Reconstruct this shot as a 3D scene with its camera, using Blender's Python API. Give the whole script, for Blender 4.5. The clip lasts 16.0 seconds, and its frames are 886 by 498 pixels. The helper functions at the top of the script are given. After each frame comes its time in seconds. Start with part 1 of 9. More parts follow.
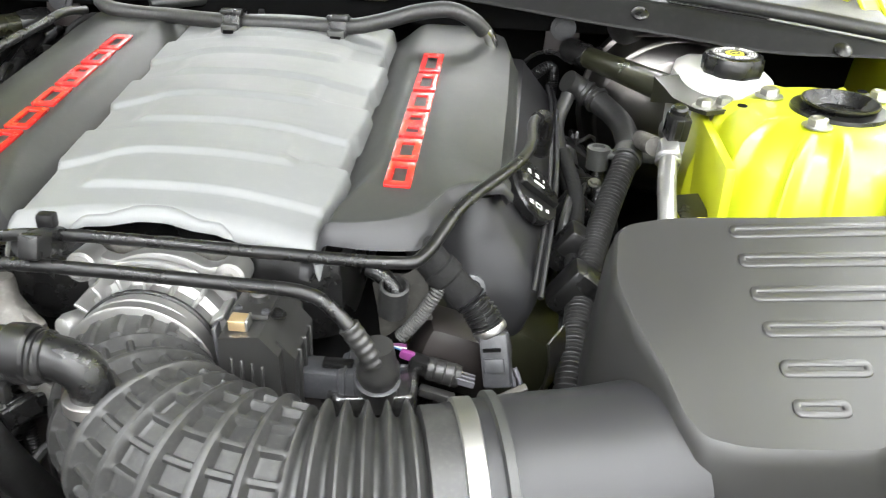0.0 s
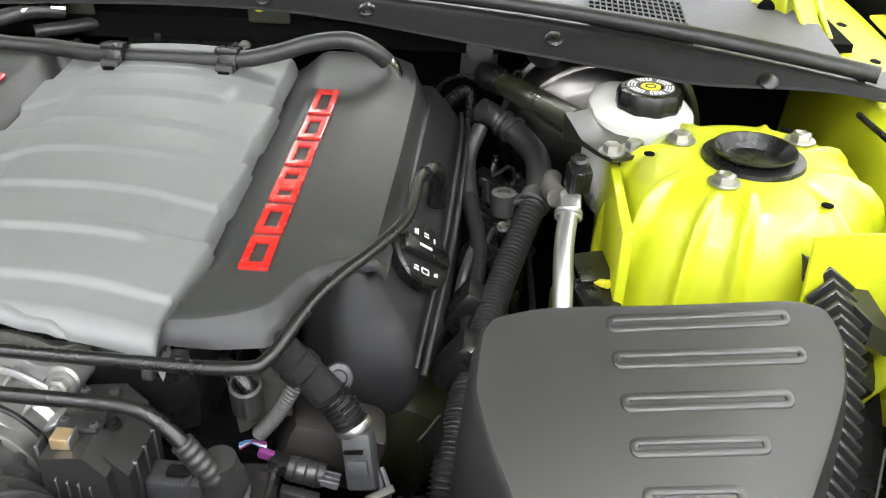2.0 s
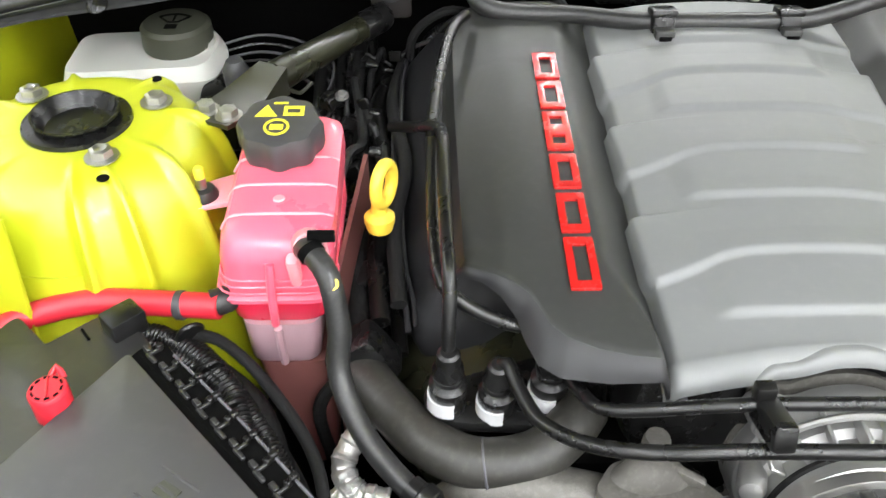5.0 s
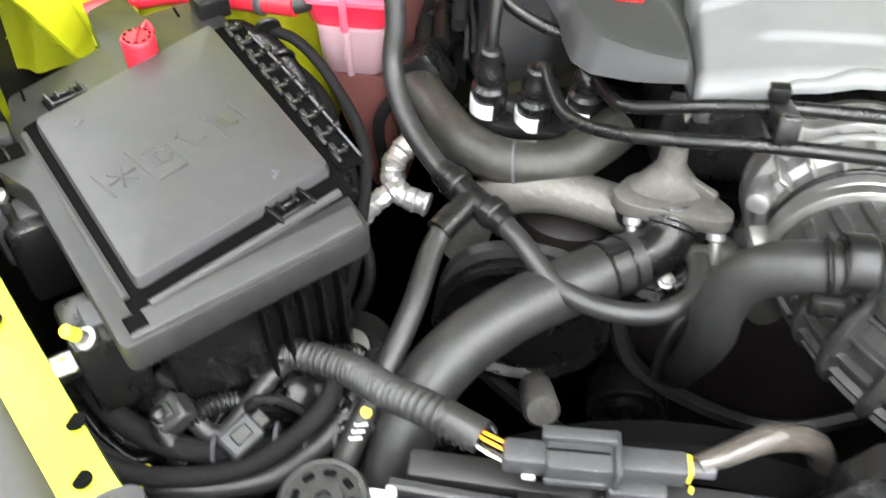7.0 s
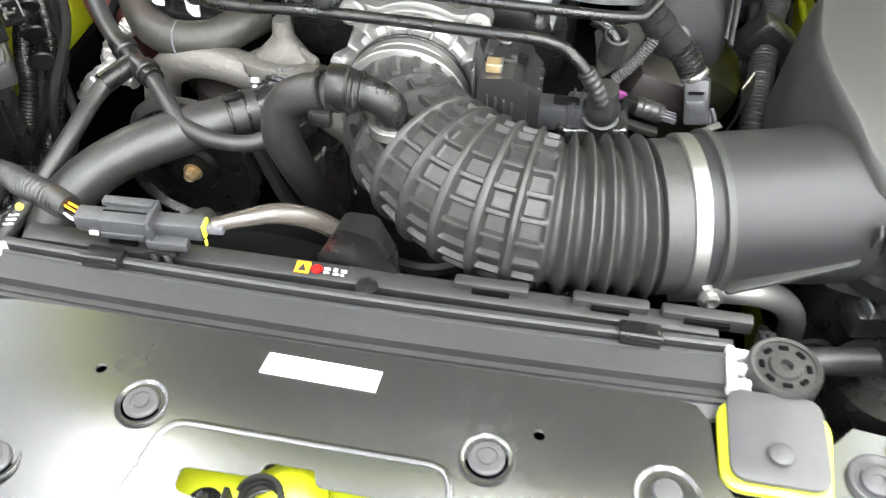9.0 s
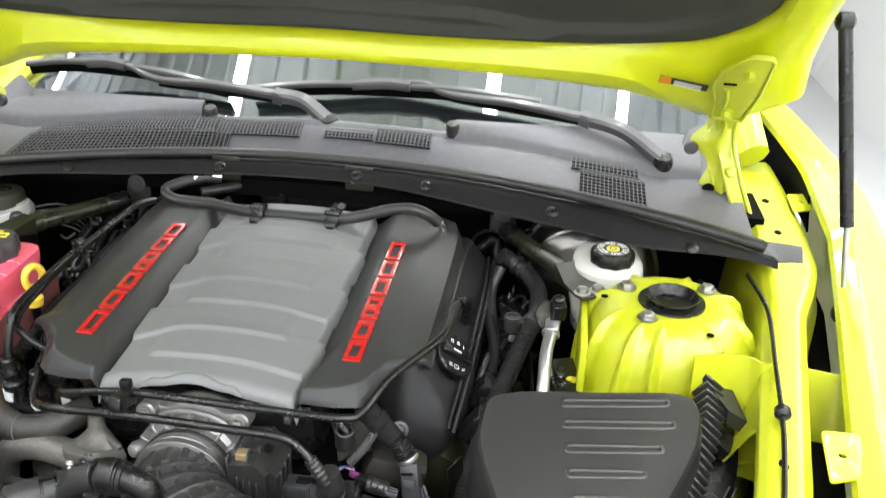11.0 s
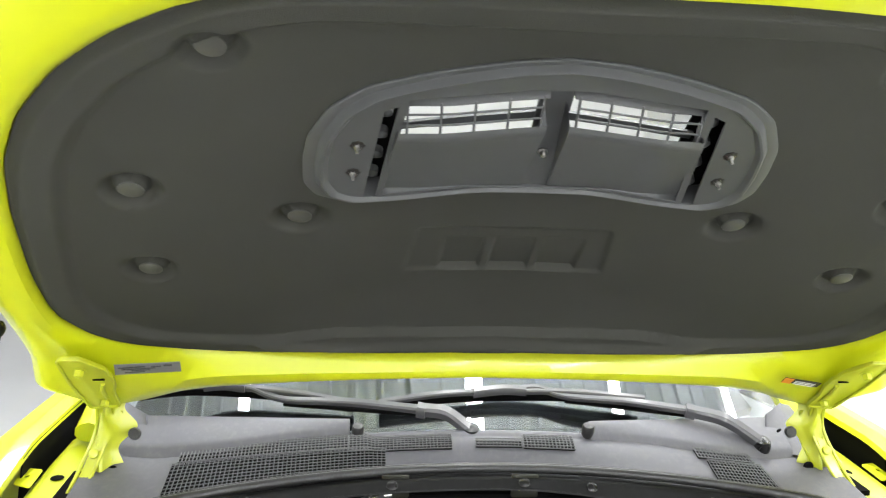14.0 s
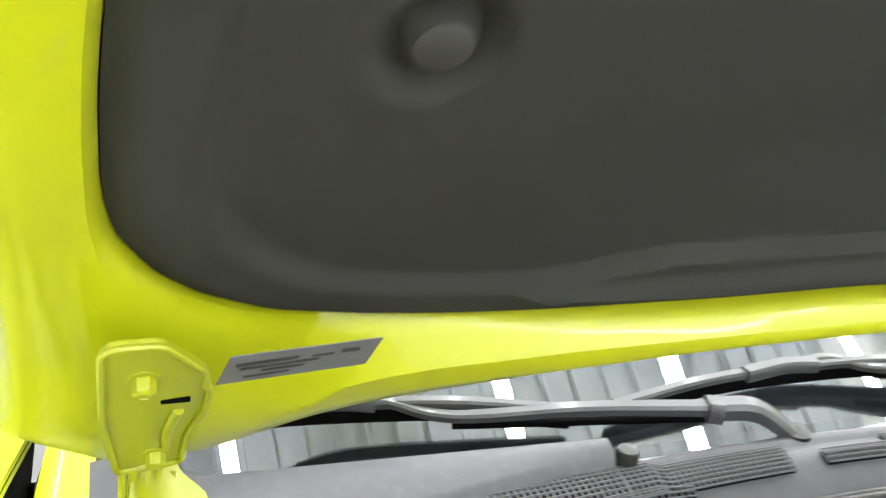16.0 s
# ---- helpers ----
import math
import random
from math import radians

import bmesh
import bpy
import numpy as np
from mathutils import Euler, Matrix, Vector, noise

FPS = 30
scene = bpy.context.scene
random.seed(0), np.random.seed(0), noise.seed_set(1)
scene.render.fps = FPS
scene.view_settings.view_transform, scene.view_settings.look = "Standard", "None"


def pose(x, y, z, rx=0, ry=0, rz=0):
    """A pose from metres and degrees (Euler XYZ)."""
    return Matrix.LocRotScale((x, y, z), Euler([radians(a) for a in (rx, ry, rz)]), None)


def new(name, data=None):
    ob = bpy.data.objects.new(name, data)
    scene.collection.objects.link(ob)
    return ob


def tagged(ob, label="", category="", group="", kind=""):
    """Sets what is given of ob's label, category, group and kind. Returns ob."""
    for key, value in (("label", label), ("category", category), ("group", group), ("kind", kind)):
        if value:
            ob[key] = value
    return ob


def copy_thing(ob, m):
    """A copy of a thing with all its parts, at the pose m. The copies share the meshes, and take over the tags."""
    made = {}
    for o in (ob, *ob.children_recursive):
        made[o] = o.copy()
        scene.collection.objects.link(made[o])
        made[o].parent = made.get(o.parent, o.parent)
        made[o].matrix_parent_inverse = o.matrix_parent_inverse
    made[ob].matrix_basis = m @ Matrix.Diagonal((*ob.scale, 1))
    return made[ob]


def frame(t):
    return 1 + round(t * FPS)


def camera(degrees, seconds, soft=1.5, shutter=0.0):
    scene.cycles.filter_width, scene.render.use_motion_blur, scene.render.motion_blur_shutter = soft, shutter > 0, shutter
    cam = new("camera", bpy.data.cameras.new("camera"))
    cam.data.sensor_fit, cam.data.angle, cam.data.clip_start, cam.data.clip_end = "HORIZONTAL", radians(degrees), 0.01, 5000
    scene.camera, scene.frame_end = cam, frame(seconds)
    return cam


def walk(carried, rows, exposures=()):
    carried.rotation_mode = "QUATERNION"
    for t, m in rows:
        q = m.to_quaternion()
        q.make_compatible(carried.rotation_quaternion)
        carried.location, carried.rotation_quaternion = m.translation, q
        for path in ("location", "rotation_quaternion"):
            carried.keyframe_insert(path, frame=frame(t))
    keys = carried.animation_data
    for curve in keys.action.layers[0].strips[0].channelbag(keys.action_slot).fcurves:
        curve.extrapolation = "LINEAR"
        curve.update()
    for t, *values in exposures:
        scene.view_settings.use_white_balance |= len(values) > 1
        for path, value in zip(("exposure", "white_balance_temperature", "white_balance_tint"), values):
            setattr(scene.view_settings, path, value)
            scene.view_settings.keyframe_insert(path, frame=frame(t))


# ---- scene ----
cam = camera(54.0, 16.0, soft=1.15, shutter=0.3)
PATH = [
    (0, 0.2669, 0.0007, 1.2109, 61.861, -2.075, 5.216),
    (0.5, 0.3151, 0.0285, 1.2092, 61.504, -1.982, 5.819),
    (1, 0.3450, 0.0574, 1.2357, 60.747, -1.511, 6.349),
    (1.5, 0.3742, 0.0768, 1.2532, 60.136, -0.918, 6.562),
    (2, 0.3627, 0.1133, 1.2702, 58.940, -1.102, 4.833),
    (2.5, 0.2151, 0.1438, 1.2997, 57.751, -0.334, 1.503),
    (3, 0.0180, 0.1570, 1.3513, 55.762, -0.563, -1.456),
    (3.5, -0.1402, 0.1906, 1.3617, 54.589, -0.832, -3.328),
    (4, -0.2329, 0.2125, 1.3696, 53.007, -0.763, -4.031),
    (4.2, -0.2645, 0.2181, 1.3649, 52.376, -0.905, -4.216),
    (6.3, -0.3006, 0.1224, 1.2828, 46.237, 1.142, 6.147),
    (6.5, -0.2899, 0.1076, 1.2751, 45.487, 1.021, 6.577),
    (7, -0.2268, 0.0559, 1.2578, 43.672, -0.091, 8.810),
    (7.5, -0.0997, -0.0086, 1.2534, 42.714, 0.477, 9.931),
    (8, 0.0090, -0.0443, 1.2372, 43.458, -1.233, 9.864),
    (8.5, 0.0777, -0.0661, 1.2636, 43.210, -1.127, 9.906),
    (9, 0.1448, -0.1244, 1.3074, 43.286, -0.663, 9.986),
    (9.5, 0.2392, -0.2041, 1.3659, 44.789, -0.891, 9.615),
    (9.7, 0.3014, -0.2134, 1.3992, 46.376, -0.713, 9.659),
    (10, 0.3782, -0.2159, 1.4391, 52.723, -1.330, 9.196),
    (10.2, 0.4270, -0.1989, 1.4489, 56.097, -0.927, 9.398),
    (12.3, 0.3159, -0.4335, 1.6053, 75.608, -1.572, 6.443),
    (12.5, 0.2582, -0.4508, 1.6133, 77.248, -1.630, 5.873),
    (13, 0.0983, -0.4296, 1.6242, 79.774, -1.733, 3.559),
    (13.5, -0.0475, -0.3940, 1.6359, 81.012, -1.848, -0.217),
    (14, -0.2254, -0.3773, 1.6371, 81.734, -1.799, -5.291),
    (14.5, -0.4187, -0.3461, 1.6355, 82.600, -1.778, -11.624),
    (15, -0.5336, -0.1584, 1.5671, 82.894, -1.356, -16.360),
    (15.5, -0.6207, 0.1269, 1.4860, 83.228, -0.630, -17.929),
    (16, -0.6697, 0.4702, 1.3648, 83.381, -0.012, -18.723),
]
EXPOSURES = [(0, 0.22), (0.5, 0.3), (1, 0.26), (1.5, 0.04), (2, -0.32), (2.5, -0.52), (3, -0.3), (4.2, -0.28), (6.3, -0.08), (7, 0.28), (7.5, 0.38), (9, 0.42), (10.2, -0.18), (12.3, -1.0), (13, -0.65), (13.5, -0.62), (14.5, -0.66), (16, -0.66)]
walk(cam, [(t, pose(*p)) for t, *p in PATH], EXPOSURES)

# ---- light: a white garage hall with strip lamps along its ceiling ----
world = bpy.data.worlds.new("world")
scene.world = world
world.use_nodes = True
world.node_tree.nodes["Background"].inputs[0].default_value = (0.9, 0.95, 1.0, 1)
world.node_tree.nodes["Background"].inputs[1].default_value = 0.02
TUBE_Z = 2.6
STRIPS = [(-2.6, -0.4), (-0.92, -0.4), (0.23, -0.4), (0.95, -0.4), (1.9, -0.4)]
CEILING_Z = 3.1


def strip_light(x, y, length, power, up=False):
    lamp = bpy.data.lights.new("strip_lamp", "AREA")
    lamp.shape, lamp.size, lamp.size_y, lamp.energy = "RECTANGLE", 0.07, length, power
    lamp.color = (0.985, 0.985, 1.0)
    ob = new("strip_lamp", lamp)
    ob.matrix_world = pose(x, y, TUBE_Z - (0.03 if not up else -0.03), 180 if up else 0)
    return ob


for sx, sy in STRIPS:
    strip_light(sx, sy, 8.6, 142)
    strip_light(sx, sy, 8.6, 118, up=True)
scene.view_settings.exposure = 0.0


# ---- materials ----
def rgb(c):
    return (*c, 1.0)


def material(name, color, rough=0.5, metal=0.0, vary=0.12, scale=30.0, bump=0.0, bump_scale=400.0, coat=0.0, trans=0.0, spec=0.5, dust=0.0, emit=0.0, sub=0.0, island=False):
    m = bpy.data.materials.new(name)
    m.use_nodes = True
    nt = m.node_tree
    n, link = nt.nodes, nt.links.new
    p = n["Principled BSDF"]
    p.inputs["Roughness"].default_value = rough
    p.inputs["Metallic"].default_value = metal
    p.inputs["Coat Weight"].default_value = coat
    p.inputs["Coat Roughness"].default_value = 0.06
    p.inputs["Transmission Weight"].default_value = trans
    p.inputs["Specular IOR Level"].default_value = spec
    if sub:
        p.inputs["Subsurface Weight"].default_value = sub
        p.inputs["Subsurface Radius"].default_value = (0.02, 0.012, 0.012)
    if emit:
        p.inputs["Emission Color"].default_value = rgb(color)
        p.inputs["Emission Strength"].default_value = emit
    tc = n.new("ShaderNodeTexCoord")
    big = n.new("ShaderNodeTexNoise")
    big.inputs["Scale"].default_value = scale
    big.inputs["Detail"].default_value = 6.0
    big.inputs["Roughness"].default_value = 0.6
    link(tc.outputs["Object"], big.inputs["Vector"])
    mix = n.new("ShaderNodeMix")
    mix.data_type = "RGBA"
    lo = tuple(max(0.0, c * (1 - vary)) for c in color)
    hi = tuple(min(1.0, c * (1 + vary)) for c in color)
    mix.inputs["A"].default_value, mix.inputs["B"].default_value = rgb(lo), rgb(hi)
    link(big.outputs["Fac"], mix.inputs["Factor"])
    out = mix.outputs["Result"]
    if dust:
        fine = n.new("ShaderNodeTexNoise")
        fine.inputs["Scale"].default_value = scale * 7
        fine.inputs["Detail"].default_value = 8.0
        ramp = n.new("ShaderNodeMapRange")
        ramp.inputs["From Min"].default_value, ramp.inputs["From Max"].default_value = 0.5, 0.75
        ramp.inputs["To Max"].default_value = dust
        link(tc.outputs["Object"], fine.inputs["Vector"])
        link(fine.outputs["Fac"], ramp.inputs["Value"])
        dm = n.new("ShaderNodeMix")
        dm.data_type = "RGBA"
        dm.inputs["B"].default_value = (0.32, 0.3, 0.27, 1)
        link(ramp.outputs["Result"], dm.inputs["Factor"])
        link(out, dm.inputs["A"])
        out = dm.outputs["Result"]
    link(out, p.inputs["Base Color"])
    rr = n.new("ShaderNodeMapRange")
    rr.inputs["To Min"].default_value, rr.inputs["To Max"].default_value = max(0.02, rough - 0.07), min(1.0, rough + 0.09)
    link(big.outputs["Fac"], rr.inputs["Value"])
    link(rr.outputs["Result"], p.inputs["Roughness"])
    if bump:
        tex = n.new("ShaderNodeTexNoise")
        tex.inputs["Scale"].default_value = bump_scale
        tex.inputs["Detail"].default_value = 3.0
        bp = n.new("ShaderNodeBump")
        bp.inputs["Strength"].default_value = bump
        bp.inputs["Distance"].default_value = 0.0015
        link(tc.outputs["Object"], tex.inputs["Vector"])
        link(tex.outputs["Fac"], bp.inputs["Height"])
        link(bp.outputs["Normal"], p.inputs["Normal"])
    return m


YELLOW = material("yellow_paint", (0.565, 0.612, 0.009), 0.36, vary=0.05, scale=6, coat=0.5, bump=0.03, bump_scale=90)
# the same car yellow, darkened so under-hood parts keep their shading
YELLOW_IN = material("darker_yellow_paint", (0.44, 0.478, 0.009), 0.4, vary=0.08, scale=9, spec=0.9, coat=0.3, bump=0.06, bump_scale=120)
GREY = material("grey_cover_plastic", (0.145, 0.149, 0.149), 0.45, vary=0.04, scale=14, bump=0.06, bump_scale=900, dust=0.05)
DARK = material("dark_grained_plastic", (0.026, 0.027, 0.0255), 0.46, vary=0.1, scale=18, bump=0.1, bump_scale=1100, dust=0.02)
BLACK = material("black_plastic", (0.0075, 0.0075, 0.0075), 0.27, vary=0.2, scale=25, spec=0.4)
BRAID = material("braided_sleeve", (0.045, 0.045, 0.043), 0.6, vary=0.9, scale=420, bump=0.4, bump_scale=600)
SATIN = material("satin_black_panel", (0.016, 0.016, 0.0155), 0.24, vary=0.06, scale=5, coat=0.9, spec=1.0)
SATIN.node_tree.nodes["Principled BSDF"].inputs["Coat Roughness"].default_value = 0.2
OLIVE = material("dark_olive_steel", (0.016, 0.0165, 0.009), 0.28, vary=0.2, scale=12, coat=0.3)
RUBBER = material("black_rubber", (0.018, 0.0182, 0.018), 0.4, vary=0.35, scale=40, dust=0.05, spec=0.5)
# near-black for cavities, holes and gaps, shade put into the colour; also black parts
DEEP = material("deep_shade_black", (0.003, 0.003, 0.003), 0.7, vary=0.4, scale=25, spec=0.04)
LINER = material("hood_liner_felt", (0.0425, 0.043, 0.0375), 0.9, vary=0.16, scale=7, bump=0.35, bump_scale=700, spec=0.2)
ALU = material("cast_aluminium", (0.4, 0.4, 0.39), 0.45, metal=0.85, vary=0.15, scale=35, bump=0.2, bump_scale=350, dust=0.03)
ALU_DULL = material("dull_cast_aluminium", (0.105, 0.1, 0.09), 0.5, metal=0.35, vary=0.25, scale=30, bump=0.35, bump_scale=260, dust=0.2)
STEEL = material("zinc_steel", (0.4, 0.395, 0.38), 0.42, metal=1.0, vary=0.12, scale=60)
SILVER = material("bright_silver_line", (0.4, 0.4, 0.395), 0.34, metal=0.85, vary=0.08, scale=40)
CHROME = material("polished_metal", (0.75, 0.74, 0.72), 0.16, metal=1.0, vary=0.08, scale=40)
BRASS = material("brass", (0.62, 0.46, 0.26), 0.35, metal=0.8, vary=0.1, scale=60)
RED = material("red_letter_plastic", (0.42, 0.012, 0.01), 0.25, vary=0.08, scale=60, coat=0.4)
REDCAP = material("red_cap_plastic", (0.55, 0.02, 0.035), 0.4, vary=0.1, scale=50)
LIDGREY = material("grey_moulded_plastic", (0.046, 0.0455, 0.0475), 0.45, vary=0.06, scale=12, bump=0.1, bump_scale=1000, dust=0.03)
LIQUID = material("red_coolant_level", (0.72, 0.03, 0.075), 0.28, vary=0.15, scale=9, sub=0.3, coat=0.2)
TANK = material("pink_coolant_tank", (0.82, 0.13, 0.2), 0.28, vary=0.2, scale=9, sub=0.4, coat=0.2)
TANK_CLEAR = material("empty_tank_plastic", (0.8, 0.36, 0.4), 0.35, vary=0.1, scale=12, sub=0.25)
WHITE_PL = material("white_translucent_plastic", (0.5, 0.5, 0.47), 0.4, vary=0.06, scale=12, sub=0.2)
YELLOW_PL = material("yellow_plastic", (0.85, 0.6, 0.06), 0.4, vary=0.06, scale=40)
# black wiper arms, greyed to carry the light on their tops
GREYWIPE = material("lit_wiper_grey", (0.05, 0.05, 0.054), 0.34, vary=0.1, scale=20, coat=0.2)
OLIVECAP = material("olive_cap_plastic", (0.04, 0.042, 0.03), 0.45, vary=0.08, scale=40)
VENTGREY = material("vent_plastic", (0.064, 0.066, 0.067), 0.5, vary=0.08, scale=14, bump=0.1, bump_scale=900)
BUTTON = material("retainer_button_plastic", (0.055, 0.055, 0.05), 0.55, vary=0.1, scale=60)
WEB = material("brown_pink_plastic", (0.16, 0.06, 0.055), 0.35, vary=0.25, scale=12)
CLEARTANK = material("clear_grey_plastic", (0.42, 0.27, 0.3), 0.35, vary=0.08, scale=12, sub=0.2)
DARKBROWN = material("brown_black_steel", (0.016, 0.013, 0.012), 0.5, vary=0.2, scale=30)
BOOSTER = material("booster_steel", (0.2, 0.19, 0.18), 0.3, metal=1.0, vary=0.1, scale=30)
SEAL = material("radiator_seal_plastic", (0.026, 0.026, 0.0268), 0.42, vary=0.12, scale=14, bump=0.1, bump_scale=1000, dust=0.02)
TRAY = material("fuse_tray_plastic", (0.018, 0.018, 0.0185), 0.42, vary=0.15, scale=14, bump=0.1, bump_scale=1000, dust=0.03)
FLANGE = material("flange_plastic", (0.0085, 0.0087, 0.0085), 0.5, vary=0.2, scale=14, bump=0.08, bump_scale=900, dust=0.015, spec=0.18)
SHROUD = material("shroud_plastic", (0.017, 0.017, 0.0182), 0.43, vary=0.12, scale=10, spec=0.4)
LIDBLACK = material("smooth_black_plastic", (0.0205, 0.0203, 0.0195), 0.36, vary=0.25, scale=7, spec=0.6, bump=0.06, bump_scale=1300)
CLIPW = material("dull_white_plastic", (0.5, 0.5, 0.51), 0.45, vary=0.1, scale=40)
LABEL_G = material("grey_label_paper", (0.2, 0.2, 0.21), 0.5, vary=0.1, scale=60)
COWLBAR = material("cowl_grille_plastic", (0.09, 0.09, 0.095), 0.5, vary=0.1, scale=20)
LABEL_W = material("white_label", (0.85, 0.85, 0.85), 0.5, vary=0.02)
INK_Y = material("yellow_ink", (0.75, 0.68, 0.04), 0.5, vary=0.04)
INK_W = material("white_ink", (0.72, 0.72, 0.7), 0.5, vary=0.04)
INK_K = material("black_ink", (0.02, 0.02, 0.02), 0.5, vary=0.04)
INK_O = material("orange_ink", (0.85, 0.3, 0.01), 0.5, vary=0.04)
PURPLE = material("purple_plastic", (0.13, 0.022, 0.11), 0.4, vary=0.08)
BLUE = material("blue_wire", (0.04, 0.14, 0.3), 0.4)
GREYCONN = material("grey_connector", (0.036, 0.037, 0.04), 0.45, vary=0.1, scale=40, dust=0.06)
COWL = material("cowl_plastic", (0.084, 0.083, 0.094), 0.5, vary=0.12, scale=12, bump=0.12, bump_scale=900, dust=0.08)
FLOOR = material("light_grey_floor", (0.56, 0.56, 0.57), 0.35, vary=0.06, scale=1.5, bump=0.05, bump_scale=40, dust=0.05)
# white of the east wall, and of walls whitened to bounce light
WALL_WHITE = material("wall_white_and_bounce", (0.85, 0.85, 0.84), 0.6, vary=0.03, scale=2, bump=0.05, bump_scale=60)
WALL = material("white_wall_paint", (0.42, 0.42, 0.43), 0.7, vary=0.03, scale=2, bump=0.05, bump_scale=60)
CEIL = material("ribbed_metal_ceiling", (0.46, 0.49, 0.51), 0.55, vary=0.08, scale=2, metal=0.0)
FOIL = material("foil_wrap", (0.62, 0.61, 0.59), 0.36, metal=0.7, vary=0.1, scale=50, bump=1.0, bump_scale=160)
CLOTH = material("cloth_tape", (0.008, 0.008, 0.008), 0.8, vary=0.3, scale=60, bump=0.5, bump_scale=300, spec=0.2)
RUST = material("copper_brown_pipe", (0.3, 0.13, 0.09), 0.5, vary=0.3, scale=30)
BOOTRUB = material("moulded_boot_rubber", (0.024, 0.0242, 0.0235), 0.42, vary=0.3, scale=40, dust=0.05, spec=0.45)
RUBBER_DUSTY = material("dusty_rubber", (0.024, 0.023, 0.0195), 0.46, vary=0.35, scale=22, bump=0.15, bump_scale=200, dust=0.07)
FILM = material("clear_brown_film", (0.085, 0.075, 0.066), 0.16, vary=0.3, scale=60, trans=0.25, coat=0.5, bump=0.3, bump_scale=120)
CARPET = material("dark_cabin_trim", (0.02, 0.02, 0.022), 0.9, vary=0.2)
LAMP = material("lamp_tube", (1.0, 0.99, 0.97), 0.5, emit=14.0, vary=0.0)


def glass_material():
    m = material("windshield_glass", (0.6, 0.65, 0.68), 0.02, trans=1.0, vary=0.0)
    m.node_tree.nodes["Principled BSDF"].inputs["IOR"].default_value = 1.95
    for l in list(m.node_tree.links):
        if l.to_socket.name == "Roughness":
            m.node_tree.links.remove(l)
    m.node_tree.nodes["Principled BSDF"].inputs["Roughness"].default_value = 0.0
    return m


GLASS = glass_material()


# ---- builders ----
def to_object(name, bm, mat, smooth=True):
    me = bpy.data.meshes.new(name)
    bmesh.ops.recalc_face_normals(bm, faces=bm.faces)
    bm.to_mesh(me)
    bm.free()
    me.materials.append(mat)
    if smooth:
        for p in me.polygons:
            p.use_smooth = True
        me.set_sharp_from_angle(angle=radians(38))
    return new(name, me)


def thing(name, label, category, base, kind="", group=""):
    ob = new(name)
    ob.empty_display_size = 0.02
    ob.location = base
    return tagged(ob, label, category, group, kind)


def part(name, bm, mat, parent, label="", smooth=True):
    ob = to_object(name, bm, mat, smooth)
    ob.parent = parent
    inverse = Matrix.Translation(-parent.location) if parent.type == "EMPTY" else Matrix.Identity(4)
    ob.matrix_parent_inverse = inverse
    return tagged(ob, label) if label else ob


def merge(*bms):
    out = bmesh.new()
    for b in bms:
        me = bpy.data.meshes.new("tmp")
        b.to_mesh(me)
        b.free()
        out.from_mesh(me)
        bpy.data.meshes.remove(me)
    return out


def moved(bm, m):
    bmesh.ops.transform(bm, matrix=m, verts=bm.verts)
    return bm


def box(c, size, bevel=0.004, rot=(0, 0, 0), seg=2):
    bm = bmesh.new()
    bmesh.ops.create_cube(bm, size=1.0)
    bmesh.ops.scale(bm, vec=size, verts=bm.verts)
    if bevel:
        bmesh.ops.bevel(bm, geom=bm.edges[:], offset=min(bevel, min(size) * 0.45), segments=seg, affect="EDGES", profile=0.5)
    return moved(bm, pose(*c, *rot))


def frames_along(pts):
    """Frames along a polyline that do not twist."""
    pts = [Vector(p) for p in pts]
    out, side = [], None
    for i, p in enumerate(pts):
        t = (pts[min(i + 1, len(pts) - 1)] - pts[max(i - 1, 0)]).normalized()
        if side is None:
            side = t.orthogonal().normalized()
        side = (side - t * side.dot(t)).normalized()
        out.append((p, side, t.cross(side), t))
    return out


def smooth_path(pts, step=0.006):
    """Catmull-Rom through the points, with even steps."""
    p = [Vector(q) for q in pts]
    p = [2 * p[0] - p[1]] + p + [2 * p[-1] - p[-2]]
    out = []
    for i in range(1, len(p) - 2):
        a, b, c, d = p[i - 1 : i + 3]
        n = max(2, int((c - b).length / step))
        for k in range(n):
            t = k / n
            out.append(0.5 * (2 * b + (c - a) * t + (2 * a - 5 * b + 4 * c - d) * t * t + (3 * b - a - 3 * c + d) * t**3))
    out.append(p[-2])
    return out


def tube(pts, r, seg=16, step=0.006, raw=False, squash=1.0):
    """A tube along the points; r: a radius, or a function of the length so far and of the whole length."""
    path = [Vector(q) for q in pts] if raw else smooth_path(pts, step)
    fr = frames_along(path)
    total = sum((b - a).length for a, b in zip(path, path[1:]))
    bm, rings, run = bmesh.new(), [], 0.0
    for i, (p, s, b, t) in enumerate(fr):
        run += (p - fr[i - 1][0]).length if i else 0
        rad = r(run, total) if callable(r) else r
        rings.append([bm.verts.new(p + (s * math.cos(a) + b * math.sin(a) * squash) * rad) for a in (2 * math.pi * k / seg for k in range(seg))])
    for u, v in zip(rings, rings[1:]):
        for k in range(seg):
            bm.faces.new((u[k], u[(k + 1) % seg], v[(k + 1) % seg], v[k]))
    bm.faces.new(rings[0][::-1])
    bm.faces.new(rings[-1])
    return bm


def corrugated(r, pitch=0.0055, depth=0.0012):
    return lambda run, total: r + depth * math.sin(run / pitch * 2 * math.pi)


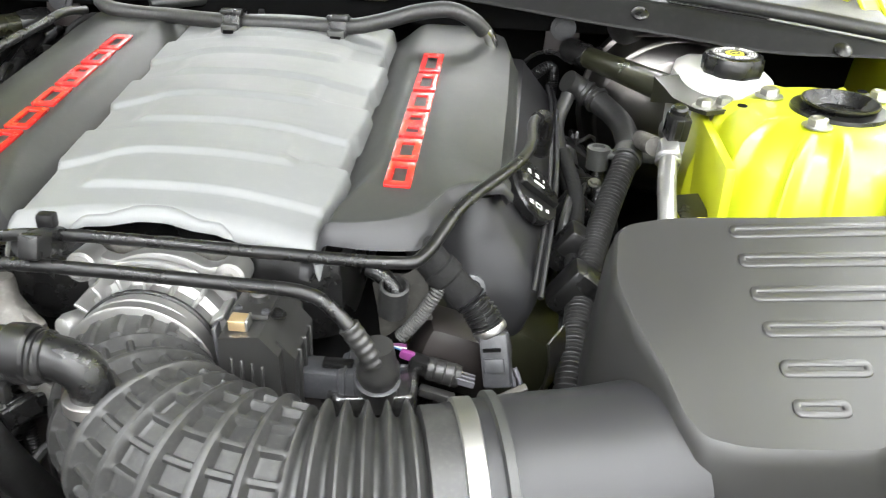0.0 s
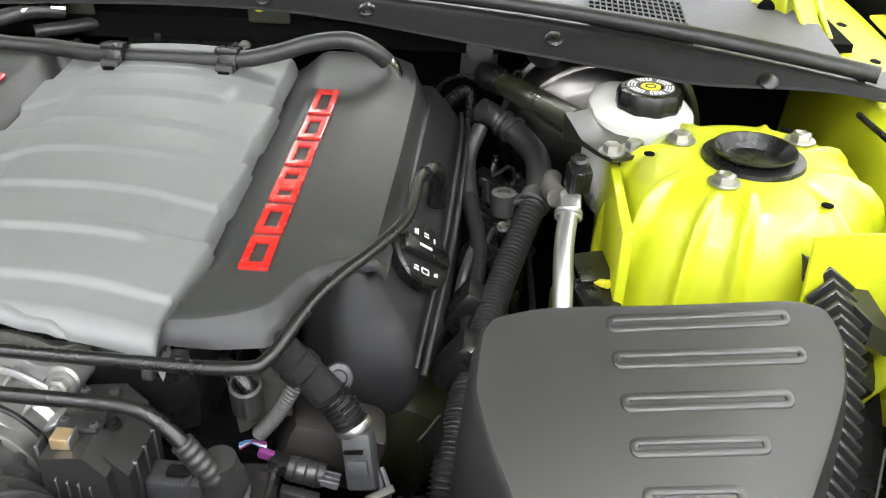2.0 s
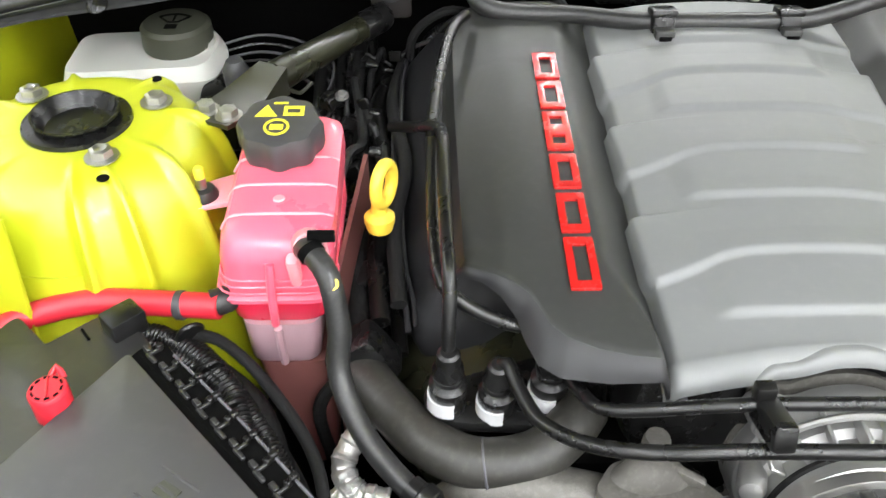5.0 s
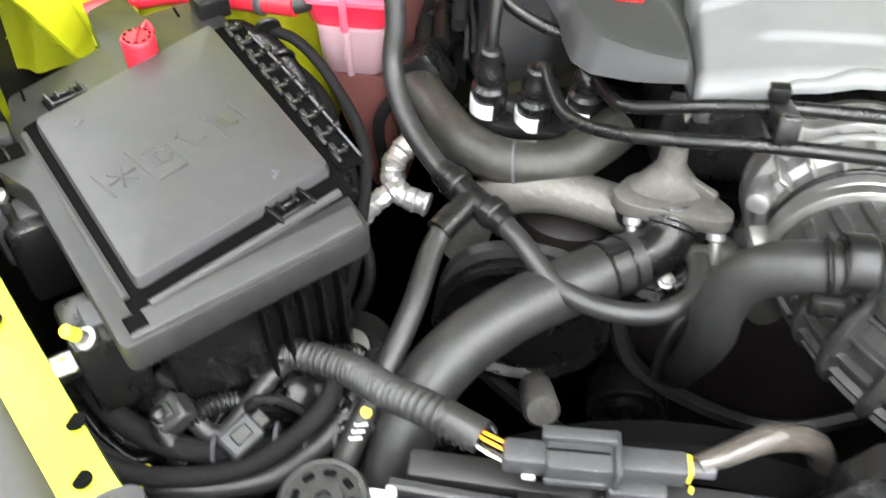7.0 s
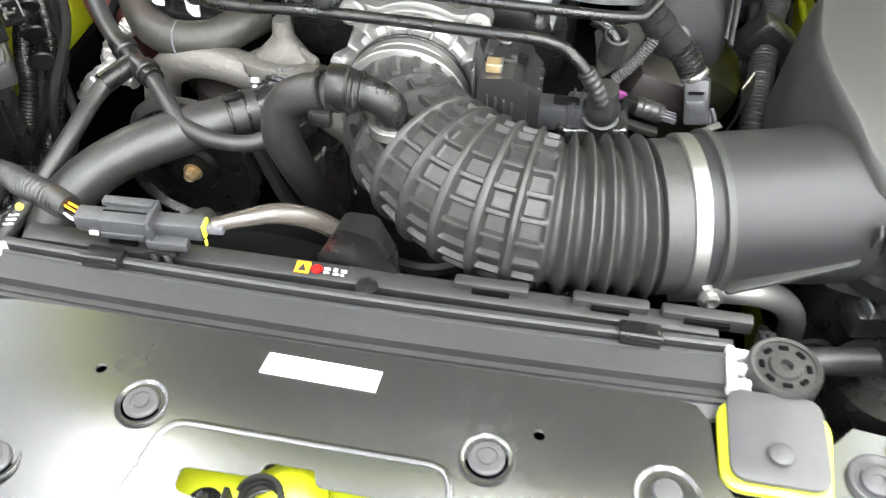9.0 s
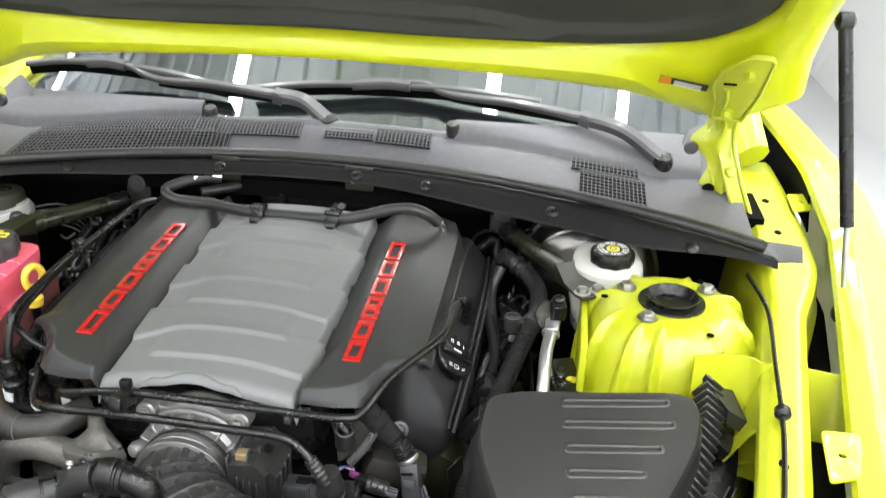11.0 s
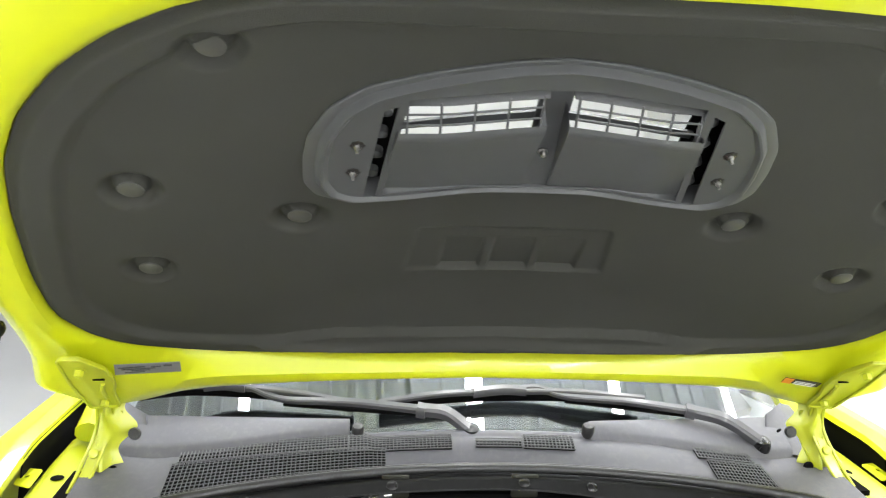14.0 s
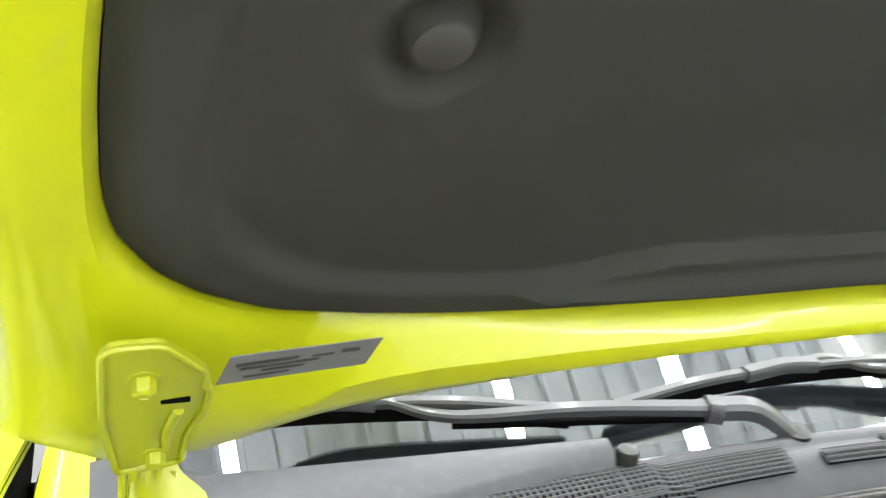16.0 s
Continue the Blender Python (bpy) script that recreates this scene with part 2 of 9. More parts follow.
def lathe(profile, m=None, seg=32, lobes=0, lobe=0.0):
    """Turns (radius, height) pairs round z; lobes: grips round the rim."""
    bm = bmesh.new()
    rings = []
    for r, z in profile:
        ring = []
        for k in range(seg):
            a = 2 * math.pi * k / seg
            rr = r * (1 + lobe * math.cos(lobes * a)) if lobes and r > profile[0][0] * 0.5 else r
            ring.append(bm.verts.new((rr * math.cos(a), rr * math.sin(a), z)))
        rings.append(ring)
    for u, v in zip(rings, rings[1:]):
        for k in range(seg):
            bm.faces.new((u[k], u[(k + 1) % seg], v[(k + 1) % seg], v[k]))
    if profile[0][0] > 1e-5:
        bm.faces.new(rings[0][::-1])
    if profile[-1][0] > 1e-5:
        bm.faces.new(rings[-1])
    bmesh.ops.remove_doubles(bm, verts=bm.verts, dist=1e-6)
    return moved(bm, m) if m else bm


def aim(at, way):
    """A pose at a place whose z points along way."""
    return Matrix.Translation(at) @ Vector(way).to_track_quat("Z", "Y").to_matrix().to_4x4()


def bolt(at, way=(0, 0, 1), r=0.007, h=0.006):
    head = lathe([(r * 0.55, h), (r * 0.62, h * 1.05), (r * 0.95, h * 0.9), (r, h * 0.75), (r, 0.001)][::-1], seg=6)
    wash = lathe([(r * 1.45, 0.0), (r * 1.45, 0.0012), (r * 1.2, 0.0016)], seg=20)
    return moved(merge(head, wash), aim(at, way))


def plate(outline, holes=(), thick=0.004, bevel=0.0, z=0.0, warp=None, cut=0):
    """A flat plate with holes; warp maps (x, y, z) to its final place; cut: the spacing of cuts that let it bend."""
    cu = bpy.data.curves.new("plate", "CURVE")
    cu.dimensions, cu.fill_mode, cu.extrude = "2D", "BOTH", max(thick / 2 - bevel, 1e-5)
    cu.bevel_depth, cu.bevel_resolution = bevel, 1
    for loop in (outline, *holes):
        sp = cu.splines.new("POLY")
        sp.points.add(len(loop) - 1)
        for q, (x, y) in zip(sp.points, loop):
            q.co = (x, y, 0, 1)
        sp.use_cyclic_u = True
    ob = bpy.data.objects.new("plate", cu)
    scene.collection.objects.link(ob)
    me = bpy.data.meshes.new_from_object(ob.evaluated_get(bpy.context.evaluated_depsgraph_get()))
    bpy.data.objects.remove(ob)
    bpy.data.curves.remove(cu)
    bm = bmesh.new()
    bm.from_mesh(me)
    bpy.data.meshes.remove(me)
    bmesh.ops.remove_doubles(bm, verts=bm.verts, dist=1e-6)
    if cut:
        for axis in (0, 1):
            lo, hi = min(v.co[axis] for v in bm.verts), max(v.co[axis] for v in bm.verts)
            for k in range(1, int((hi - lo) / cut)):
                at, way = [0.0, 0.0, 0.0], [0.0, 0.0, 0.0]
                at[axis], way[axis] = lo + cut * k + 0.0003, 1.0
                bmesh.ops.bisect_plane(bm, geom=bm.verts[:] + bm.edges[:] + bm.faces[:], plane_co=at, plane_no=way)
    for v in bm.verts:
        v.co.z += z
        if warp:
            v.co = warp(*v.co)
    return bm


def rounded(points, r=0.01, n=5):
    """A closed outline with its corners rounded."""
    out = []
    k = len(points)
    for i in range(k):
        a, b, c = (Vector(points[(i + j) % k]) for j in (-1, 0, 1))
        rr = min(r, (a - b).length * 0.45, (c - b).length * 0.45)
        p, q = b + (a - b).normalized() * rr, b + (c - b).normalized() * rr
        for s in range(n + 1):
            t = s / n
            out.append(tuple((1 - t) ** 2 * p + 2 * t * (1 - t) * b + t * t * q))
    return out


def circle(x, y, r, n=20):
    return [(x + r * math.cos(2 * math.pi * k / n), y + r * math.sin(2 * math.pi * k / n)) for k in range(n)]


def sheet(fn, nu, nv, thick=0.0, flip=False):
    """A grid surface fn(u, v), u and v from 0 to 1, with an optional thickness along its normals."""
    bm = bmesh.new()
    g = [[bm.verts.new(fn(i / nu, j / nv)) for j in range(nv + 1)] for i in range(nu + 1)]
    for i in range(nu):
        for j in range(nv):
            bm.faces.new((g[i][j], g[i + 1][j], g[i + 1][j + 1], g[i][j + 1]))
    if thick:
        bm.normal_update()
        back = [[bm.verts.new(v.co - v.normal * (-thick if flip else thick)) for v in row] for row in g]
        for i in range(nu):
            for j in range(nv):
                bm.faces.new((back[i][j], back[i][j + 1], back[i + 1][j + 1], back[i + 1][j]))
        rim = [(i, 0) for i in range(nu)] + [(nu, j) for j in range(nv)] + [(i, nv) for i in range(nu, 0, -1)] + [(0, j) for j in range(nv, 0, -1)]
        for (i, j), (k, l) in zip(rim, rim[1:] + rim[:1]):
            bm.faces.new((g[k][l], g[i][j], back[i][j], back[k][l]))
    return bm


def loft(loops, closed=False, cap=True):
    """Joins equal closed loops of 3D points."""
    bm = bmesh.new()
    rings = [[bm.verts.new(p) for p in loop] for loop in loops]
    n = len(rings[0])
    pairs = list(zip(rings, rings[1:])) + ([(rings[-1], rings[0])] if closed else [])
    for u, v in pairs:
        for k in range(n):
            bm.faces.new((u[k], u[(k + 1) % n], v[(k + 1) % n], v[k]))
    if cap and not closed:
        bm.faces.new(rings[0][::-1])
        bm.faces.new(rings[-1])
    return bm


def loft_open(rows):
    bm = bmesh.new()
    g = [[bm.verts.new(p) for p in row] for row in rows]
    for u, v in zip(g, g[1:]):
        for k in range(len(u) - 1):
            bm.faces.new((u[k], u[k + 1], v[k + 1], v[k]))
    return bm


def ease(a, b, x):
    t = min(1.0, max(0.0, (x - a) / (b - a)))
    return t * t * (3 - 2 * t)


def along(table, x):
    return float(np.interp(x, [p[0] for p in table], [p[1] for p in table]))


def mirror_x(points):
    return [(-p[0], *p[1:]) for p in points][::-1]


# ---- the hall ----
def hall():
    tagged(to_object("floor", box((0, 1, -0.05), (8.4, 12.4, 0.1), 0), FLOOR, False), "light grey polished garage floor", "floor", kind="structure")
    for name, c, size in (
        ("wall_west", (-4.1, 1, 1.4), (0.2, 12.4, 3.0)),
        ("wall_east", (2.32, 1, 1.5), (0.2, 12.0, 3.2)),
        ("wall_south", (0, -5.1, 1.4), (8.0, 0.2, 3.0)),
        ("wall_north", (0, 7.1, 1.4), (8.0, 0.2, 3.0)),
    ):
        # unseen south wall whitened to bounce light forward, north to brighten the windshield
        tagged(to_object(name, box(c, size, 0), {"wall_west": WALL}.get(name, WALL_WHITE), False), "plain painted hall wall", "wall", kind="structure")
    sign = thing("wall_lettering", "large dark grey lettering on the white wall", "lettering", (2.215, 2.1, 1.6))
    for y0, y1, z0, z1 in ((2.19, 2.25, 2.16, 2.4), (2.05, 2.14, 2.2, 2.42), (2.04, 2.24, 1.94, 2.01), (2.04, 2.24, 1.79, 1.86), (2.03, 2.08, 1.79, 2.01), (2.05, 2.24, 1.6, 1.68)):
        part("letter_bar", box((2.216, (y0 + y1) / 2, (z0 + z1) / 2), (0.01, y1 - y0, z1 - z0), 0.002), GREYCONN, sign)
    # ribbed sheet ceiling: flat pans with narrow standing seams running away from the car
    bms = [box((0, 1, CEILING_Z + 0.1), (8.4, 12.4, 0.1), 0)]
    for k in range(49):
        bms.append(box((-3.84 + 0.16 * k, 1, CEILING_Z + 0.03), (0.018, 11.8, 0.05), 0.004, seg=1))
    tagged(to_object("ceiling", merge(*bms), CEIL, False), "ribbed sheet metal ceiling", "ceiling", kind="structure")
    for x, y in STRIPS:
        lamp = thing("ceiling_strip_light", "long white ceiling strip light", "light", (x, y, TUBE_Z), group="ceiling strip lights")
        for dy in (-4.0, -1.4, 1.4, 4.0):
            part("hanger", box((x, y + dy, CEILING_Z - 0.22), (0.012, 0.012, 0.55), 0.002), WALL, lamp)
        part("tube", box((x, y, TUBE_Z), (0.045, 8.6, 0.04), 0.012), LAMP, lamp, "glowing white tube")


hall()

# ---- the hood, standing open ----
LEAN_C, LEAN_S = 0.797, 0.605


def crown(x, s):
    return 0.034 * max(0.0, 1 - (x / 0.52) ** 2) * ease(-0.33, -0.08, s) * (1 - ease(0.4, 0.6, s)) - 0.018 * ease(0.5, 0.8, abs(x))


def hood_at(x, s, o=0.0):
    """A point of the open hood: x across, s up its slope, o out of its upper face."""
    o += crown(x, s)
    return Vector((x, 0.896 - LEAN_C * s + LEAN_S * o, 1.412 + LEAN_S * s + LEAN_C * o))


LINER_HALF = [(0, -0.298), (0.19, -0.303), (0.37, -0.299), (0.46, -0.292), (0.53, -0.281), (0.598, -0.259), (0.637, -0.231), (0.667, -0.194), (0.689, -0.142), (0.693, -0.097), (0.69, -0.029), (0.685, 0.025), (0.662, 0.17), (0.635, 0.28), (0.592, 0.37), (0.53, 0.446), (0.462, 0.498), (0.388, 0.54), (0.31, 0.566), (0.15, 0.576), (0, 0.576)]
HOOD_HALF = [(0, -0.326), (0.2, -0.332), (0.34, -0.346), (0.44, -0.366), (0.5, -0.38), (0.564, -0.405), (0.626, -0.44), (0.67, -0.455), (0.705, -0.452), (0.742, -0.398), (0.774, -0.35), (0.778, -0.33), (0.768, -0.25), (0.76, -0.16), (0.757, -0.05), (0.752, 0.1), (0.738, 0.3), (0.69, 0.46), (0.6, 0.57), (0.45, 0.63), (0.25, 0.66), (0, 0.67)]
VENT_HALF = [(0, 0.194), (0.08, 0.193), (0.19, 0.172), (0.255, 0.167), (0.284, 0.182), (0.298, 0.212), (0.297, 0.26), (0.289, 0.31), (0.263, 0.362), (0.222, 0.398), (0.135, 0.428), (0.056, 0.449), (0, 0.457)]


def full(half):
    return half[:-1] + mirror_x(half)[:-1]


def fan(loop, centre, n, soft=10):
    """An outline as n points at even angles round a centre."""
    pts = [(math.atan2(y - centre[1], x - centre[0]), math.hypot(x - centre[0], y - centre[1])) for x, y in dense(loop, soft)]
    pts.sort()
    a = np.array([p[0] for p in pts])
    r = np.array([p[1] for p in pts])
    a = np.r_[a - 2 * np.pi, a, a + 2 * np.pi]
    r = np.r_[r, r, r]
    out = []
    for k in range(n):
        t = -math.pi + 2 * math.pi * k / n
        rr = float(np.interp(t, a, r))
        out.append((centre[0] + rr * math.cos(t), centre[1] + rr * math.sin(t)))
    return out


def dense(loop, soft=10):
    p = [Vector((x, y, 0)) for x, y in loop]
    p = p + [p[0]]
    out = []
    for a, b in zip(p, p[1:]):
        for k in range(12):
            q = a.lerp(b, k / 12)
            out.append((q.x, q.y))
    # one pass of smoothing rounds the corners
    n = len(out)
    for _ in range(soft):
        out = [((out[i - 1][0] + 2 * out[i][0] + out[(i + 1) % n][0]) / 4, (out[i - 1][1] + 2 * out[i][1] + out[(i + 1) % n][1]) / 4) for i in range(n)]
    return out


HC = (0.0, 0.24)
BUTTONS = [(0.307, 0.12), (0.509, 0.21), (0.525, 0.002), (0.378, 0.467)]


def liner_relief(x, s, edge):
    """Relief of the felt, towards the engine: the rim, the dished buttons and the pressed louvre panel."""
    o = -0.012 * ease(0.0, 0.02, edge) + 0.012 * ease(0.05, 0.07, edge)
    for bx, bs in BUTTONS:
        d = math.hypot(abs(x) - bx, s - bs)
        o += 0.014 * (1 - ease(0.026, 0.042, d)) * ease(0.017, 0.023, d) + 0.004 * (1 - ease(0.017, 0.023, d))
    # raised ledge along the rear
    low = ease(0.24, 0.42, abs(x))
    o -= 0.016 * (1 - ease(0.0, 0.007, abs(s + 0.241 + 0.012 * low) - 0.015 * (1 - low))) * (1 - ease(0.36, 0.42, abs(x)))
    # louvre panel
    if -0.06 < s < 0.1 and abs(x) < 0.17:
        w = 0.138 + 0.014 * (0.08 - s) / 0.12
        inside = (1 - ease(0, 0.006, abs(x) - w)) * (1 - ease(0, 0.006, abs(s - 0.02) - 0.06))
        o += 0.004 * inside
        for cx in (-0.072, 0.004, 0.079):
            dx, ds = abs(x - cx), s - 0.005
            m = (1 - ease(0, 0.005, dx - 0.028)) * (1 - ease(0, 0.005, abs(ds) - 0.045))
            o += m * (0.001 + 0.0075 * (0.05 - ds) / 0.1)
    return o


def hood():
    ob = thing("hood", "open bright yellow car hood with black felt liner underneath", "hood", (0, 1.1, 1.2))
    n = 520
    lin, out = (fan(full(h), HC, n) for h in (LINER_HALF, HOOD_HALF))
    vent = fan(full(VENT_HALF), HC, n, 6)
    # the pressed yellow frame between the liner and the hood's edge
    rows = []
    for t, o in ((0.0, 0.012), (0.02, -0.004), (0.12, -0.016), (0.3, -0.02), (0.6, -0.022), (0.85, -0.02), (0.93, -0.016), (0.985, -0.01), (1.0, 0.0), (0.99, 0.014), (0.93, 0.03), (0.8, 0.045)):
        row = []
        for (ax, ay), (bx, by) in zip(lin, out):
            x, s = ax + (bx - ax) * t, ay + (by - ay) * t
            low = 0.024 * ease(0.26, 0.34, -s) * ease(0, 0.3, t)
            row.append(hood_at(x, s, o - low))
        rows.append(row)
    part("inner_frame", loft(rows, cap=False), YELLOW, ob)
    rows = []
    for t in (0.0, 0.1, 0.25, 0.45, 0.7, 0.86, 0.95, 1.0):
        rows.append([hood_at(ax + (bx - ax) * t, ay + (by - ay) * t, 0.062 - 0.05 * t**6) for (ax, ay), (bx, by) in zip([(0.88 * x, 0.31 + 0.88 * (s - 0.31)) for x, s in vent], out)])
    part("outer_skin", loft(rows, cap=False), YELLOW, ob)
    rows = []
    m = 140
    for j in range(m + 1):
        t = j / m
        row = []
        for (ax, ay), (bx, by) in zip(lin, vent):
            x, s = ax + (bx - ax) * t, ay + (by - ay) * t
            edge = t * math.hypot(bx - ax, by - ay)
            row.append(hood_at(x, s, liner_relief(x, s, edge)))
        rows.append(row)
    liner = part("liner", loft(rows, cap=False), LINER, ob, "black felt hood liner with pressed louvres")
    for bx, bs in BUTTONS:
        for sx in (-1, 1):
            prof = [(0.0165, 0.0), (0.0165, -0.0015), (0.015, -0.0025), (0.001, -0.003)]
            rel = liner_relief(sx * bx, bs, 1.0)
            m4 = aim(hood_at(sx * bx, bs, rel), (0, LEAN_S, LEAN_C))
            part("retainer_button", lathe(prof, m4, 24), BUTTON, liner)
    # the vent insert in the middle: a flat flange, a shallow raised field and two rows of slots a side
    def wall(scale, o):
        return [hood_at(x * scale, 0.31 + (s - 0.31) * scale, o) for x, s in vent]

    bezel = part("vent_bezel", loft([wall(1.0, 0.004), wall(1.0, -0.0025), wall(0.992, -0.004), wall(0.95, -0.0045), wall(0.942, -0.007), wall(0.934, -0.0125), wall(0.924, -0.0155), wall(0.912, -0.0155), wall(0.9, -0.0125), wall(0.889, -0.0085)], cap=False), VENTGREY, ob, "dark grey plastic hood vent insert")
    part("vent_duct", loft([wall(0.889, -0.0085), wall(0.885, 0.03), wall(0.88, 0.062)], cap=False), VENTGREY, bezel)
    inner = [(x * 0.895, 0.31 + (s - 0.31) * 0.895) for x, s in vent[::4]]

    # two humped louvre fields with a channel between them; q runs along the slanted slots
    def field(x, q):
        s0, sp, s1 = along([(0, 0.207), (0.08, 0.206), (0.2, 0.188)], x), 0.349 - 0.157 * (x - 0.02), 0.408 - 0.157 * (x - 0.02)
        s = q - 0.157 * (x - 0.02)
        o = along([(s0, -0.006), (s0 + 0.03, -0.0105), (sp - 0.012, -0.0255), (sp - 0.002, -0.0275), (sp + 0.004, -0.0265), (sp + 0.04, -0.0115), (s1, 0.012)], s)
        return s, o + 0.006 * ease(0.12, 0.19, x)

    def edge_in(s):
        return along([(0.2, 0.0185), (0.35, 0.0135), (0.42, 0.0145)], s)

    def edge_out(s):
        return along([(0.185, 0.199), (0.3, 0.188), (0.4, 0.173)], s)

    def channel(s):
        return along([(0.2, -0.004), (0.27, 0.0), (0.34, 0.012), (0.415, 0.018)], s)

    foot = [(-0.08, 0.208), (0.0, 0.209), (0.08, 0.208), (0.197, 0.19), (0.172, 0.384), (0.0155, 0.408), (-0.0155, 0.408), (-0.172, 0.384), (-0.197, 0.19)]
    side_slot = [(0.206, 0.186), (0.222, 0.186), (0.2, 0.364), (0.184, 0.372)]
    holes = [foot] + [[(sx * x, y) for x, y in side_slot] for sx in (-1, 1)]
    part("vent_panel", plate(inner, holes, 0.003, 0.0, warp=lambda x, s, z: hood_at(x, s, -0.0085 + z)), VENTGREY, bezel)
    for sx in (-1, 1):
        def skin(q0, q1, n, sx=sx):
            rows = []
            for j in range(n + 1):
                v = j / n
                row = []
                for k in range(27):
                    u = (k - 1) / 24
                    x = 0.017 + 0.165 * min(1.0, max(0.0, u))
                    lo = along([(0, 0.207), (0.08, 0.206), (0.2, 0.188)], x) + 0.157 * (x - 0.02) if q0 is None else q0
                    q = lo + (q1 - lo) * v
                    s, o = field(x, q)
                    mid = 0.017 + 0.165 * min(1.0, max(0.0, u))
                    x = edge_in(s) + (edge_out(s) - edge_in(s)) * (mid - 0.017) / 0.165
                    if k in (0, 26):
                        o = channel(s) if k == 0 else 0.014
                    row.append(hood_at(sx * x, s, o))
                rows.append(row)
            return loft_open(rows)

        hump = part("louvre_hump", skin(None, 0.3585, 30), VENTGREY, bezel, "smooth raised louvre field")
        part("hump_brow", skin(0.3905, 0.408, 8), VENTGREY, hump)
        # crossed bars over the opening
        for c in range(5):
            x = 0.0205 + c * 0.0382
            pts = []
            for q in (0.357, 0.366, 0.375, 0.384, 0.392):
                s, o = field(x, q)
                pts.append(hood_at(sx * x, s, o + 0.001))
            part("slot_bar", tube(pts, 0.0016, 6, raw=True), VENTGREY, hump)
        for q in (0.3675, 0.3805):
            pts = []
            for k in range(9):
                s, o = field(0.019 + 0.0197 * k, q)
                pts.append(hood_at(sx * (0.019 + 0.0197 * k), s, o + 0.001))
            part("slot_bar", tube(pts, 0.0014, 6, raw=True), VENTGREY, hump)
        # the scoop blade behind the middle row
        part("louvre_blade", loft([[hood_at(sx * x, 0.322 - 0.157 * (x - 0.02) + ds, o) for ds, o in ((-0.004, 0.018), (0.012, 0.016), (0.009, 0.022), (-0.007, 0.023))] for x in (0.012, 0.1, 0.185)]), VENTGREY, bezel)
        # added black sheet behind the side slots, carrying their shade
        part("side_backing", loft([[hood_at(sx * x, s, o) for x, s, o in ((0.18, 0.168, h), (0.262, 0.168, h), (0.252, 0.385, h), (0.176, 0.385, h))] for h in (0.022, 0.026)]), DEEP, bezel)
        for k in range(4):
            part("duct_lug", lathe([(0.008, -0.01), (0.0075, 0.0), (0.002, 0.004)], aim(hood_at(sx * (0.211 - 0.0048 * k), 0.212 + 0.042 * k, 0.008), (0, -LEAN_S, -LEAN_C)), 12), VENTGREY, bezel)
        for bx, bs in ((0.23, 0.3), (0.235, 0.243)):
            stud = part("screw", bolt(hood_at(sx * bx, bs, -0.0105), (0, -LEAN_S, -LEAN_C), 0.0042, 0.005), STEEL, bezel)
            part("screw_stem", lathe([(0.002, 0.0), (0.002, 0.011), (0.0005, 0.012)], aim(hood_at(sx * bx, bs, -0.0105), (0, -LEAN_S, -LEAN_C)), 8), STEEL, stud)
            part("star_washer", lathe([(0.0085, 0.0), (0.0085, 0.001), (0.004, 0.0022)], aim(hood_at(sx * bx, bs, -0.0102), (0, -LEAN_S, -LEAN_C)), 16, 8, 0.1), DARKBROWN, stud)
    part("centre_channel", sheet(lambda u, v: hood_at((2 * u - 1) * 0.02, 0.2 + 0.215 * v, channel(0.2 + 0.215 * v) - 0.002 * abs(2 * u - 1) ** 3), 12, 24, 0.002), VENTGREY, bezel, "channel between the louvre fields")
    part("vent_brow", sheet(lambda u, v: hood_at((2 * u - 1) * 0.172, 0.4085 - 0.157 * max(0.0, abs(2 * u - 1) * 0.172 - 0.02) + 0.016 * v, 0.014 - 0.022 * v), 40, 4, 0.002), VENTGREY, bezel)
    part("screw", bolt(hood_at(0, 0.276, 0.0), (0, -LEAN_S, -LEAN_C), 0.0042, 0.008), STEEL, bezel)
    # hinge plates, labels and bumpers on the frame
    for sx in (-1, 1):
        pl = [(sx * 0.7, -0.192), (sx * 0.693, -0.184), (sx * 0.665, -0.188), (sx * 0.637, -0.24), (sx * 0.638, -0.262), (sx * 0.634, -0.27), (sx * 0.637, -0.31), (sx * 0.648, -0.35), (sx * 0.652, -0.415), (sx * 0.702, -0.415), (sx * 0.706, -0.3)]
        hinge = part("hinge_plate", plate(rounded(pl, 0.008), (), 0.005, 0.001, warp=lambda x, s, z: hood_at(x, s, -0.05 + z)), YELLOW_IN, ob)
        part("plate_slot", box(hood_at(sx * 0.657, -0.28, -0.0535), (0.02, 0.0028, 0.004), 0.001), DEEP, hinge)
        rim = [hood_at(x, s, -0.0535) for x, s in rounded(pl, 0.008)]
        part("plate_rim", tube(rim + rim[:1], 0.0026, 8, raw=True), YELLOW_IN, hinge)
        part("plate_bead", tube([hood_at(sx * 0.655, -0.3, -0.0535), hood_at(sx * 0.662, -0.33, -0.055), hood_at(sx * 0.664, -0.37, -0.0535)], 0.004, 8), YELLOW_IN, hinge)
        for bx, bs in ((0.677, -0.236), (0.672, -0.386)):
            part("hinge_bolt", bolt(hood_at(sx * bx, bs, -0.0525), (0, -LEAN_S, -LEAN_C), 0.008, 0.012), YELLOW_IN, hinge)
    lab = plate([(-0.63, -0.275), (-0.522, -0.275), (-0.517, -0.231), (-0.622, -0.231)], (), 0.0008, warp=lambda x, s, z: hood_at(x, s, -0.049 + z))
    tag1 = part("label", lab, LABEL_G, ob, "grey information label")
